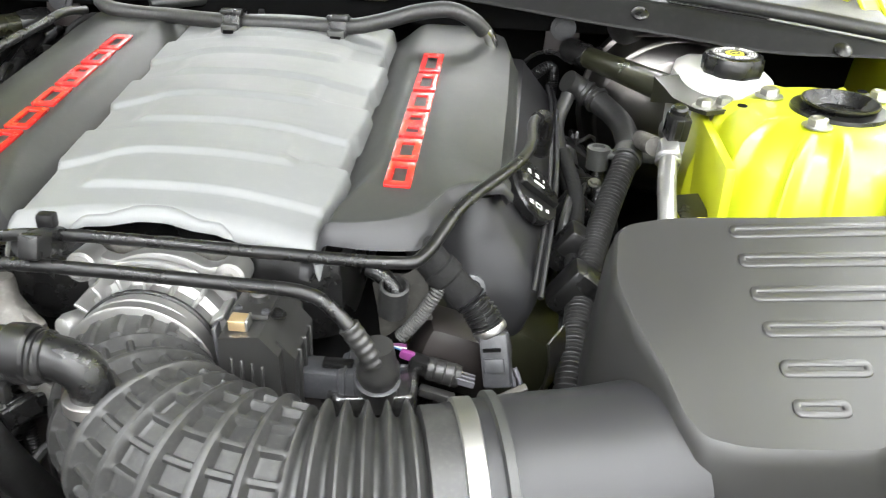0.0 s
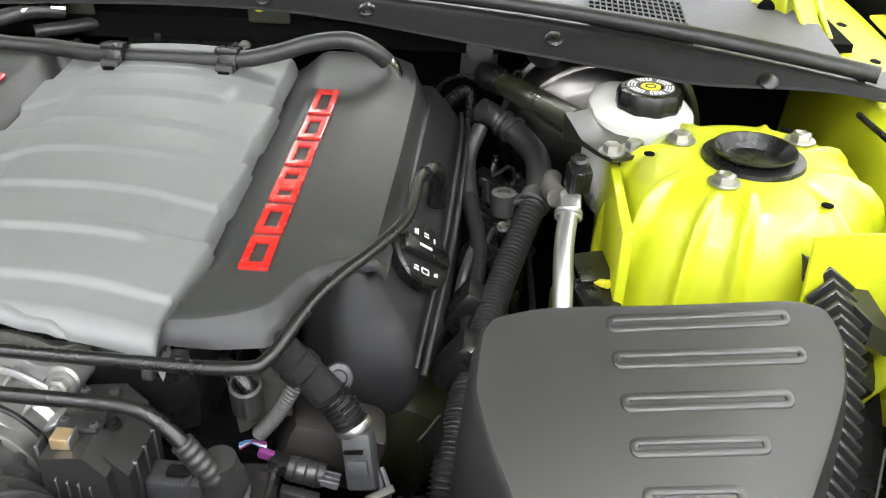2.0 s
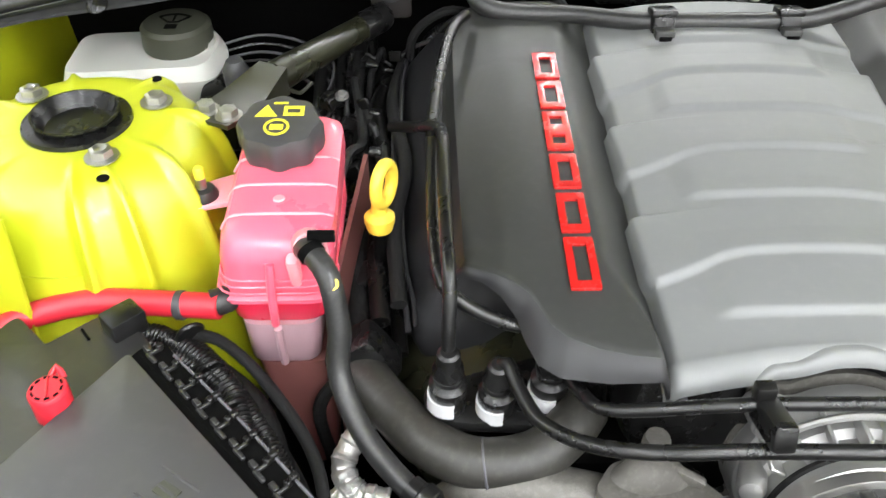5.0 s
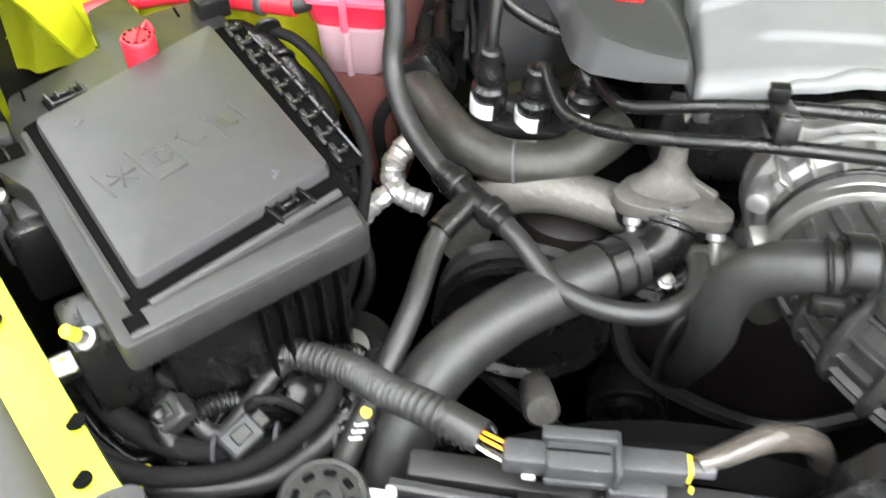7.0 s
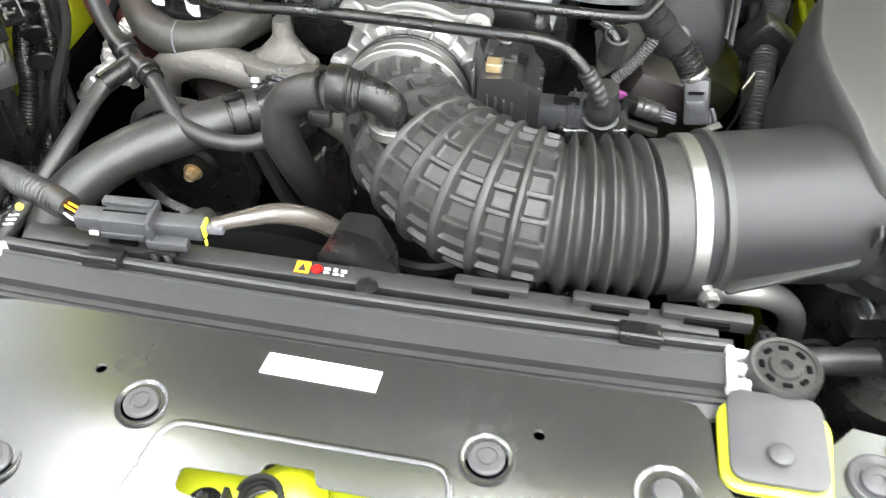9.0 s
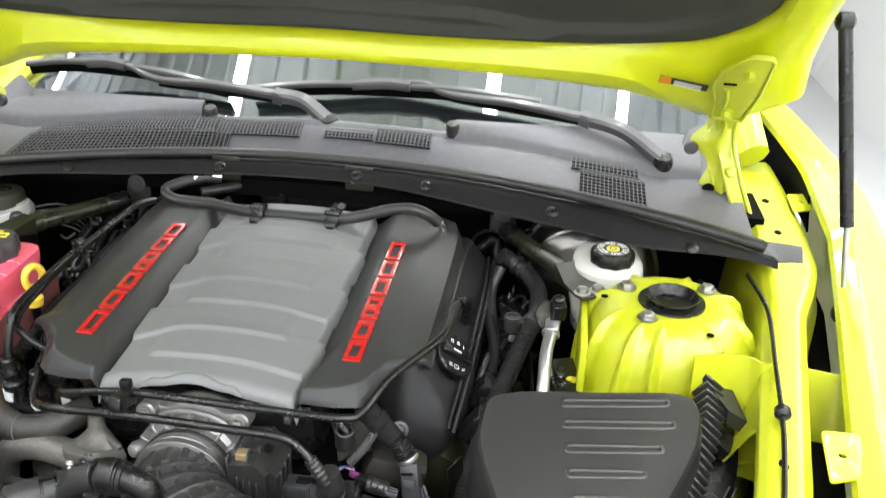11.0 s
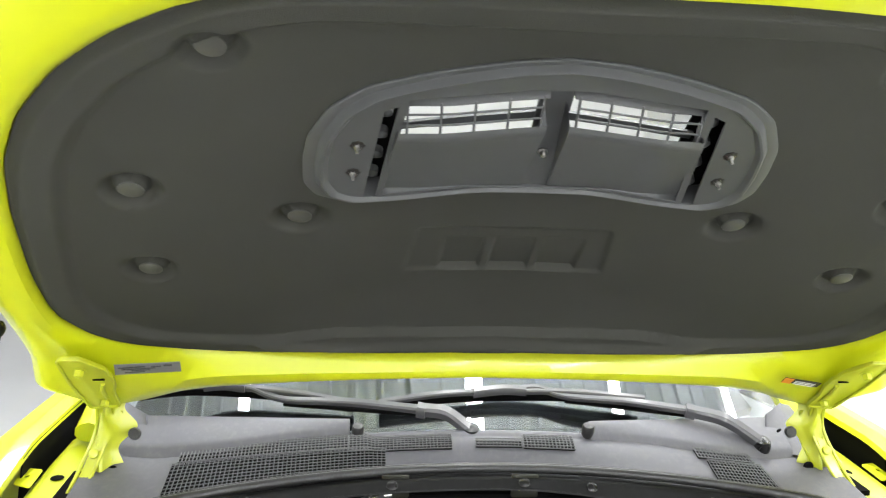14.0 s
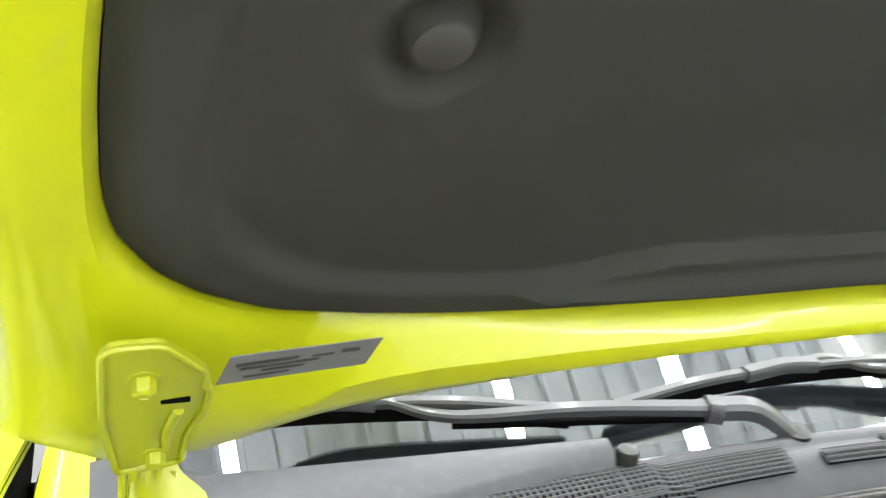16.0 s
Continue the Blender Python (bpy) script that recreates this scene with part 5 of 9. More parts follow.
    part("pump_arch", tube([(-0.29, 0.585, 0.7), (-0.272, 0.585, 0.76), (-0.22, 0.58, 0.785), (-0.14, 0.57, 0.772), (-0.07, 0.555, 0.745), (-0.03, 0.56, 0.7)], 0.019, 16), ALU_DULL, ob, "dull cast aluminium cross pipe")


engine_block()


def throttle_body():
    ob = thing("throttle_body", "silver cast aluminium throttle body with black actuator", "throttle body", (0, 0.57, 0.75))
    c, way = Vector((0, 0.558, 0.8)), Vector((0, -1, 0.12)).normalized()
    part("bore", lathe([(0.054, 0.03), (0.0575, 0.026), (0.058, 0.0), (0.064, -0.004), (0.066, -0.03), (0.07, -0.036), (0.07, -0.05)], aim(c, way), 56), ALU, ob)
    part("bore_rim", lathe([(0.0585, 0.0), (0.06, 0.001), (0.06, 0.004), (0.0585, 0.005)], aim(c + way * 0.012, way), 48), BLACK, ob)
    # arched flange with four lugs
    out = []
    for k in range(72):
        a = 2 * math.pi * k / 72
        r = 0.069 + 0.02 * max(0.0, math.cos(4 * (a - math.radians(45)))) ** 6
        out.append((r * math.cos(a), r * math.sin(a)))
    part("flange", moved(plate(out, (), 0.016, 0.002), aim(c + Vector((0, 0.026, 0.004)), way)), ALU, ob)
    part("back_flange", moved(plate([(x * 1.03, y * 1.03) for x, y in out], (), 0.006, 0.001), aim(c + Vector((0, 0.042, 0.006)), way)), ALU_DULL, ob)
    for bx, bz in ((-0.06, 0.064), (0.06, 0.064), (-0.06, -0.056), (0.06, -0.056)):
        part("boss", lathe([(0.0125, -0.02), (0.0125, 0.004), (0.0105, 0.006)], aim(c + Vector((bx, 0.018, bz)), way), 20), ALU, ob)
        part("flange_bolt", bolt(c + Vector((bx, 0.012, bz)), way, 0.0075, 0.008), STEEL, ob)
    for k in range(7):
        a = math.radians(35 + 18.3 * k)
        p = c + Vector((0.066 * math.cos(a), 0.008, 0.066 * math.sin(a)))
        part("casting_rib", moved(box((0, 0, 0), (0.0035, 0.03, 0.014), 0.001, seg=1), Matrix.Translation(p) @ pose(0, 0, 0, 0, 90 - math.degrees(a), 0)), ALU, ob)
    part("rib_arc", tube([c + Vector((0.075 * math.cos(a), 0.012, 0.075 * math.sin(a))) for a in np.linspace(math.radians(50), math.radians(130), 9)], 0.003, 8), ALU, ob)
    part("inlet_boss", lathe([(0.0095, -0.03), (0.0105, 0.006), (0.008, 0.012), (0.005, 0.013)], aim(c + Vector((-0.066, 0.0, 0.02)), (-0.4, -1, 0.2)), 24), ALU, ob)
    act = part("actuator", loft([[(x, y, z) for x, z in ((0.068, 0.772), (0.108, 0.768), (0.116, 0.79), (0.114, 0.84), (0.1, 0.856), (0.07, 0.852))] for y in (0.508, 0.514, 0.578, 0.584)]), LIDBLACK, ob, "black actuator housing")
    part("actuator_cover", loft([[(x, y, z) for x, z in ((0.108, 0.774), (0.122, 0.778), (0.124, 0.832), (0.11, 0.848))] for y in (0.518, 0.522, 0.57, 0.574)]), LIDBLACK, act)
    for y in (0.53, 0.546, 0.562):
        part("cover_rib", box((0.12, y, 0.806), (0.012, 0.003, 0.056), 0.001, seg=1), LIDBLACK, act)
    part("brass_clip", box((0.082, 0.522, 0.8585), (0.013, 0.013, 0.009), 0.0012), BRASS, act, "brass coloured spring clip")
    part("clip_edge", box((0.0892, 0.522, 0.8592), (0.0016, 0.0135, 0.0095), 0.0005, seg=1), STEEL, act)
    part("brass_clip", box((0.08, 0.505, 0.775), (0.02, 0.01, 0.006), 0.0015), BRASS, act)
    lid = part("actuator_lid", box((0.087, 0.552, 0.8575), (0.03, 0.044, 0.006), 0.0025), LIDBLACK, act)
    for x, y in ((0.077, 0.537), (0.099, 0.534), (0.078, 0.568), (0.098, 0.569)):
        part("lid_screw", lathe([(0.0034, 0.0), (0.0034, 0.002), (0.002, 0.0026), (0.0018, 0.0012), (0.001, 0.0012)], Matrix.Translation((x, y, 0.8603)), 14), GREYCONN, lid)
    part("lid_boss", lathe([(0.0075, 0.0), (0.0072, 0.006), (0.0055, 0.0075), (0.001, 0.0075)], Matrix.Translation((0.089, 0.553, 0.8595)), 20), LIDBLACK, lid)
    for k in range(4):
        part("front_rib", box((0.079 + 0.0075 * k, 0.5075, 0.812), (0.0022, 0.004, 0.05 - 0.004 * k), 0.0008, seg=1), LIDBLACK, act)
    part("side_strap", box((0.0665, 0.522, 0.82), (0.003, 0.012, 0.07), 0.001, (0, -4, 0), 1), GREYCONN, act)
    part("cover_screw", bolt((0.104, 0.545, 0.853), (0.3, 0, 1), 0.005, 0.004), BLACK, act)
    part("plug", box((0.148, 0.548, 0.795), (0.052, 0.026, 0.026), 0.004), GREYCONN, act)
    part("plug_shell", box((0.166, 0.548, 0.796), (0.03, 0.032, 0.032), 0.004), GREYCONN, act)
    for k in range(3):
        part("plug_rib", box((0.157 + 0.008 * k, 0.548, 0.797), (0.002, 0.034, 0.034), 0.0008, seg=1), GREYCONN, act)
    part("plug_latch", box((0.15, 0.545, 0.812), (0.024, 0.01, 0.005), 0.0015), BLACK, act)
    part("lock_slider", box((0.176, 0.54, 0.813), (0.008, 0.014, 0.004), 0.001, seg=1), GREYCONN, act)


throttle_body()


# ---- intake boot, clamps and air box ----
BOOT = [(0, 0.54, 0.796), (0.006, 0.505, 0.798), (0.032, 0.463, 0.796), (0.08, 0.432, 0.79), (0.14, 0.42, 0.786), (0.2, 0.424, 0.785), (0.262, 0.437, 0.786)]


def intake_boot():
    ob = thing("intake_boot", "black ribbed rubber air intake boot", "intake boot", (0.12, 0.43, 0.72))
    path = smooth_path(BOOT, 0.0015)
    fr = frames_along(path)
    total = sum((b - a).length for a, b in zip(path, path[1:]))
    seg = 240
    bm, rings, run = bmesh.new(), [], 0.0
    up = Vector((0, 0, 1))
    for i, (p, s, b, t) in enumerate(fr):
        run += (p - fr[i - 1][0]).length if i else 0
        f = run / total
        side = t.cross(up).normalized()
        high = side.cross(t)
        base = 0.056 + 0.009 * ease(0.06, 0.5, f)
        ring = []
        for k in range(seg):
            a = 2 * math.pi * k / seg
            r = base
            if 0.12 < f < 0.655:
                hoop = ease(0.6, 0.97, 0.5 + 0.5 * math.cos(2 * math.pi * (f - 0.14) / 0.0735))
                bar_ = ease(0.72, 0.97, 0.5 + 0.5 * math.cos(20 * a))
                r += (0.0098 * max(hoop, bar_ * 0.6) - 0.0035) * ease(0.12, 0.15, f) * (1 - ease(0.63, 0.655, f))
            elif f <= 0.12:
                r += 0.0035 * ease(0.5, 0.8, 0.5 + 0.5 * math.cos(18 * a)) * ease(0.045, 0.06, f)
            elif f < 0.9:
                r += 0.0125 * (0.5 - 0.5 * math.cos(2 * math.pi * (f - 0.665) / 0.047)) ** 1.4 - 0.0055
            else:
                r += 0.002
            ring.append(bm.verts.new(p + (side * math.cos(a) + high * math.sin(a)) * r))
        rings.append(ring)
    for u, v in zip(rings, rings[1:]):
        for k in range(seg):
            bm.faces.new((u[k], u[(k + 1) % seg], v[(k + 1) % seg], v[k]))
    bm.faces.new(rings[0][::-1])
    bm.faces.new(rings[-1])
    part("ribbed_hose", bm, BOOTRUB, ob)
    low = [p + Vector((0, -0.02, -0.062)) for p in path[16:-66:10]]
    part("moulding_seam", tube(low, 0.003, 6, raw=True), RUBBER, ob)

    def band(name, c, way, r, w, screw):
        b = part(name, lathe([(r, -w / 2), (r + 0.0018, -w / 2 + 0.001), (r + 0.0018, w / 2 - 0.001), (r, w / 2)], aim(c, way), 56), STEEL, ob, "bright steel hose clamp")
        s = Vector(screw)
        part("clamp_housing", box(s, (0.016, 0.026, 0.012), 0.003, (20, 0, 15)), STEEL, b)
        part("clamp_screw", bolt(s + Vector((0, -0.014, 0.002)), (0.2, -1, 0.2), 0.0075, 0.007), STEEL, b)

    band("hose_clamp", (0.0, 0.533, 0.797), (0, -1, 0.05), 0.0605, 0.016, (-0.064, 0.53, 0.80))
    band("hose_clamp", (0.258, 0.437, 0.786), (1, 0.22, 0.02), 0.0685, 0.014, (0.288, 0.385, 0.757))
    # small elbow with its own clamp on the back of the boot
    elbow = part("vent_elbow", tube([(0.008, 0.442, 0.835), (0.006, 0.44, 0.862), (-0.008, 0.44, 0.874), (-0.035, 0.442, 0.876)], 0.0148, 18), BLACK, ob)
    part("elbow_clamp", lathe([(0.019, -0.005), (0.021, -0.004), (0.021, 0.004), (0.019, 0.005)], aim((0.008, 0.442, 0.842), (0, 0.05, 1)), 28), STEEL, ob)
    for k in range(4):
        part("elbow_rib", lathe([(0.0148, -0.0018), (0.0168, -0.001), (0.0168, 0.001), (0.0148, 0.0018)], aim((-0.018 - 0.006 * k, 0.441, 0.8755), (1, 0, 0)), 24), BLACK, elbow)
    part("elbow_clamp", lathe([(0.018, -0.009), (0.0188, -0.007), (0.0188, 0.007), (0.017, 0.009)], aim((-0.036, 0.442, 0.876), (1, 0, 0)), 28), BLACK, ob)


intake_boot()


def lid_z(y):
    return 0.925 + 0.33 * (y - 0.63)


LID = [(0.352, 0.6), (0.36, 0.611), (0.395, 0.622), (0.487, 0.631), (0.575, 0.642), (0.597, 0.637), (0.604, 0.612), (0.598, 0.575), (0.583, 0.54), (0.554, 0.482), (0.53, 0.443), (0.508, 0.431), (0.43, 0.425), (0.4, 0.43), (0.388, 0.447), (0.378, 0.48), (0.36, 0.52), (0.349, 0.555)]


def air_box():
    ob = thing("air_box", "black plastic air filter box with grooved lid", "air box", (0.48, 0.55, 0.6))
    lid = dense(LID)
    cx, cy = 0.485, 0.54

    def ring(k, dz, out=0.0):
        pts = []
        for x, y in lid:
            px, py = cx + (x - cx) * k, cy + (y - cy) * k
            d = Vector((px - cx, py - cy, 0)).normalized() * out
            pts.append((px + d.x, py + d.y, lid_z(py) + dz))
        return pts

    lid_part = part("lid", loft([ring(1.0, -0.12, 0.012), ring(1.0, -0.07, 0.008), ring(1.0, -0.022, 0.003), ring(1.0, -0.01), ring(0.988, -0.003), ring(0.965, 0.0005), ring(0.93, 0.0), ring(0.6, 0.0), ring(0.25, 0.0)]), LIDBLACK, ob, "smooth black lid with six grooves")
    for (x0, y0, x1, y1) in ((0.442, 0.609, 0.566, 0.624), (0.445, 0.581, 0.572, 0.595), (0.449, 0.55, 0.558, 0.562), (0.453, 0.52, 0.538, 0.529), (0.459, 0.489, 0.518, 0.495), (0.462, 0.46, 0.497, 0.463)):
        a, b = Vector((x0, y0)), Vector((x1, y1))
        d = (b - a).normalized()
        n = Vector((-d.y, d.x)) * 0.0055
        loop = rounded([tuple(a + n), tuple(a - n), tuple(b - n), tuple(b + n)], 0.0052, 4)
        loop_in = rounded([tuple(a + n * 0.5 + d * 0.003), tuple(a - n * 0.5 + d * 0.003), tuple(b - n * 0.5 - d * 0.003), tuple(b + n * 0.5 - d * 0.003)], 0.0025, 4)
        part("groove", plate(loop, [loop_in], 0.0026, 0.0012, warp=lambda x, y, z: Vector((x, y, lid_z(y) + 0.0002 + z))), LIDBLACK, lid_part)
    # lower body with its flange and fins on the outer sides
    body = [(0.37, 0.64), (0.62, 0.735), (0.658, 0.73), (0.662, 0.66), (0.645, 0.58), (0.565, 0.42), (0.53, 0.395), (0.41, 0.41), (0.37, 0.5)]
    bl = dense(body)

    def bring(k, z0, slope):
        return [(0.5 + (x - 0.5) * k, 0.56 + (y - 0.56) * k, z0 + slope * (y - 0.56)) for x, y in bl]

    part("body", loft([bring(0.8, 0.56, 0.0), bring(0.93, 0.6, 0.0), bring(0.97, 0.77, 0.25), bring(0.97, 0.8, 0.3)]), BLACK, ob)
    part("flange", loft([bring(0.98, 0.79, 0.3), bring(1.02, 0.79, 0.3), bring(1.02, 0.806, 0.3), bring(0.95, 0.808, 0.3)]), BLACK, ob)
    for k in range(32):
        t = k / 31
        x, y = along([(0, 0.622), (0.17, 0.62), (0.45, 0.594), (0.8, 0.551), (1, 0.53)], t), along([(0, 0.712), (0.17, 0.655), (0.45, 0.564), (0.8, 0.47), (1, 0.425)], t)
        ang = along([(0, 0), (0.2, 8), (0.35, 26), (1, 30)], t)
        part("fin", box((x, y, lid_z(y) - 0.047), (0.03, 0.0042, 0.026), 0.001, (0, 38, -ang), 1), LIDBLACK, ob)
    for k in range(11):
        x = 0.405 + 0.0115 * k
        part("fin", box((x, 0.412 - 0.004 * math.sin(k / 10 * math.pi), 0.805), (0.0025, 0.012, 0.05), 0.0008, (22, 0, 0), 1), LIDBLACK, ob)
    part("corner_wing", loft([[(0.598, 0.742, z), (0.643, 0.738, z - 0.008), (0.667, 0.662, z - 0.035), (0.642, 0.66, z - 0.02)] for z in (0.898, 0.915, 0.918)]), LIDBLACK, ob, "raised rear corner of the housing")
    part("outlet_neck", tube([(0.25, 0.436, 0.786), (0.3, 0.45, 0.789), (0.35, 0.462, 0.79), (0.395, 0.475, 0.79)], lambda run, total: 0.0665 + 0.004 * ease(0.5, 1.0, run / total), 40), SHROUD, ob, "smooth round outlet neck")
    part("neck_rim", lathe([(0.068, -0.004), (0.072, -0.003), (0.072, 0.003), (0.068, 0.004)], aim((0.278, 0.443, 0.787), (1, 0.25, 0.03)), 48), DARK, ob)
    part("neck_shelf", plate(rounded([(0.3, 0.375), (0.4, 0.40), (0.4, 0.425), (0.3, 0.42)], 0.006), (), 0.004, 0.001, warp=lambda x, y, z: Vector((x, y, 0.762 + 0.3 * (x - 0.3) + z))), DARK, ob)
    for k in range(2):
        part("edge_rail", tube([(0.556 + 0.008 * k, 0.398, 0.828), (0.642 + 0.008 * k, 0.588, 0.842)], 0.0009, 6, raw=True), ALU_DULL, ob, "thin pale edge line")
    part("tab", box((0.61, 0.745, 0.905), (0.03, 0.02, 0.02), 0.005, (0, 0, 20)), BLACK, ob)
    for x, y, z in ((0.645, 0.66, 0.85), (0.6, 0.49, 0.79)):
        part("latch", box((x, y, z), (0.02, 0.045, 0.02), 0.004, (0, 30, -25)), BLACK, ob)


air_box()


# ---- pipes across the front of the cover ----
def pipe_thing(name, label, category, pts, r, mat, extras=(), seg=14):
    ob = thing(name, label, category, pts[-1])
    part("pipe" if mat in (STEEL, BLACK, DEEP) else "hose", tube(pts, r, seg), mat, ob)
    for nm, bm, m in extras:
        part(nm, bm, m, ob)
    return ob


def collar(a, b, r, w=0.012):
    a, b = Vector(a), Vector(b)
    return lathe([(r * 0.9, -w / 2), (r, -w / 2 + 0.0015), (r, w / 2 - 0.0015), (r * 0.9, w / 2)], aim(a, b - a), 24)


P1 = [(-0.2, 0.638, 0.85), (-0.194, 0.628, 0.86), (-0.183, 0.598, 0.867), (-0.165, 0.577, 0.876), (-0.073, 0.563, 0.897), (0.1, 0.56, 0.897), (0.19, 0.561, 0.896), (0.213, 0.573, 0.899), (0.237, 0.624, 0.918), (0.285, 0.718, 0.926), (0.291, 0.79, 0.93), (0.2965, 0.81, 0.929)]
P2 = [(-0.24, 0.63, 0.862), (-0.234, 0.628, 0.868), (-0.228, 0.612, 0.862), (-0.215, 0.583, 0.859), (-0.19, 0.557, 0.868), (-0.15, 0.54, 0.879), (-0.073, 0.534, 0.886), (0.06, 0.53, 0.886), (0.128, 0.529, 0.884), (0.152, 0.526, 0.872), (0.168, 0.522, 0.855), (0.181, 0.522, 0.832)]
pipe_thing("vapour_pipe", "black painted metal vapour pipe across the engine", "pipe", P1, 0.005, BLACK, [("end_elbow", tube([(0.2955, 0.806, 0.929), (0.3, 0.818, 0.928), (0.305, 0.826, 0.921), (0.304, 0.838, 0.9), (0.302, 0.845, 0.88)], lambda run, total: 0.0072 + 0.0022 * ease(0.55, 0.6, run / total), 14), BLACK)])
pipe_thing("breather_pipe", "black breather pipe bending down to the purge valve", "pipe", P2, 0.0054, BLACK, [("ribbed_sleeve", tube([(0.163, 0.523, 0.862), (0.176, 0.522, 0.842), (0.182, 0.522, 0.83)], corrugated(0.008, 0.0065, 0.0003), 16, 0.0008), LIDBLACK)])
cl = thing("pipe_clip", "black plastic double pipe clip", "clip", (-0.073, 0.548, 0.89))
part("clip_body", box((-0.073, 0.549, 0.897), (0.016, 0.045, 0.02), 0.003, (-18, 0, 0)), BLACK, cl)
part("clip_tab", box((-0.076, 0.565, 0.908), (0.014, 0.01, 0.012), 0.002), BLACK, cl)


def purge_valve():
    ob = thing("purge_valve", "black purge valve with pale collar under the breather pipe", "valve", (0.17, 0.54, 0.77))
    part("valve_body", loft([[(0.168 + (x - 0.168) * k, 0.545 + (y - 0.545) * k, z) for x, y in rounded([(0.128, 0.562), (0.15, 0.522), (0.212, 0.534), (0.21, 0.58), (0.142, 0.574)], 0.008)] for k, z in ((0.9, 0.765), (1.0, 0.77), (1.0, 0.788), (0.97, 0.7925), (0.9, 0.794), (0.86, 0.792), (0.4, 0.792))]), SATIN, ob)
    part("socket", lathe([(0.014, -0.03), (0.0145, -0.004), (0.0165, 0.0), (0.0165, 0.008), (0.0145, 0.012), (0.012, 0.03)], aim((0.183, 0.535, 0.812), (0, -0.15, 1)), 28), LIDBLACK, ob)
    part("collar_ring", lathe([(0.0163, -0.0006), (0.0171, 0.0), (0.0163, 0.0006)], aim((0.183, 0.535, 0.806), (0, -0.15, 1)), 28), GREYCONN, ob, "thin wire ring")
    part("collar_ring", lathe([(0.0143, -0.0006), (0.015, 0.0), (0.0143, 0.0006)], aim((0.183, 0.534, 0.822), (0, -0.15, 1)), 28), GREYCONN, ob)
    part("connector", lathe([(0.0085, -0.014), (0.0095, -0.012), (0.0095, 0.012), (0.0085, 0.014)], aim((0.23, 0.575, 0.79), (1, 0, -0.25)), 18), LIDBLACK, ob)
    for d in (-0.008, 0.0, 0.008):
        part("connector_band", lathe([(0.0095, -0.001), (0.0103, 0.0), (0.0095, 0.001)], aim((0.23 + d, 0.575, 0.79 - 0.25 * d), (1, 0, -0.25)), 18), LIDBLACK, ob)
    part("rear_latch", box((0.226, 0.566, 0.774), (0.03, 0.01, 0.008), 0.002, (0, 14, 0)), LIDBLACK, ob)
    part("connector", box((0.212, 0.576, 0.795), (0.02, 0.013, 0.013), 0.002, (0, 14, -4)), BLACK, ob)
    for k in range(3):
        part("connector_prong", box((0.248, 0.572 - 0.005 * (k - 1), 0.787), (0.016, 0.002, 0.006), 0.0005, (0, 14, 0), 1), COWL, ob)
    part("lock_clip", box((0.2, 0.578, 0.802), (0.0125, 0.006, 0.008), 0.002, (0, 14, -4)), PURPLE, ob, "purple locking clip")
    for k in range(3):
        part("wire", tube([(0.198, 0.585, 0.8 + 0.003 * k), (0.186, 0.59, 0.802), (0.176, 0.59, 0.798 - 0.002 * k)], 0.0016, 6), (BLUE, INK_W, PURPLE)[k], ob)


purge_valve()


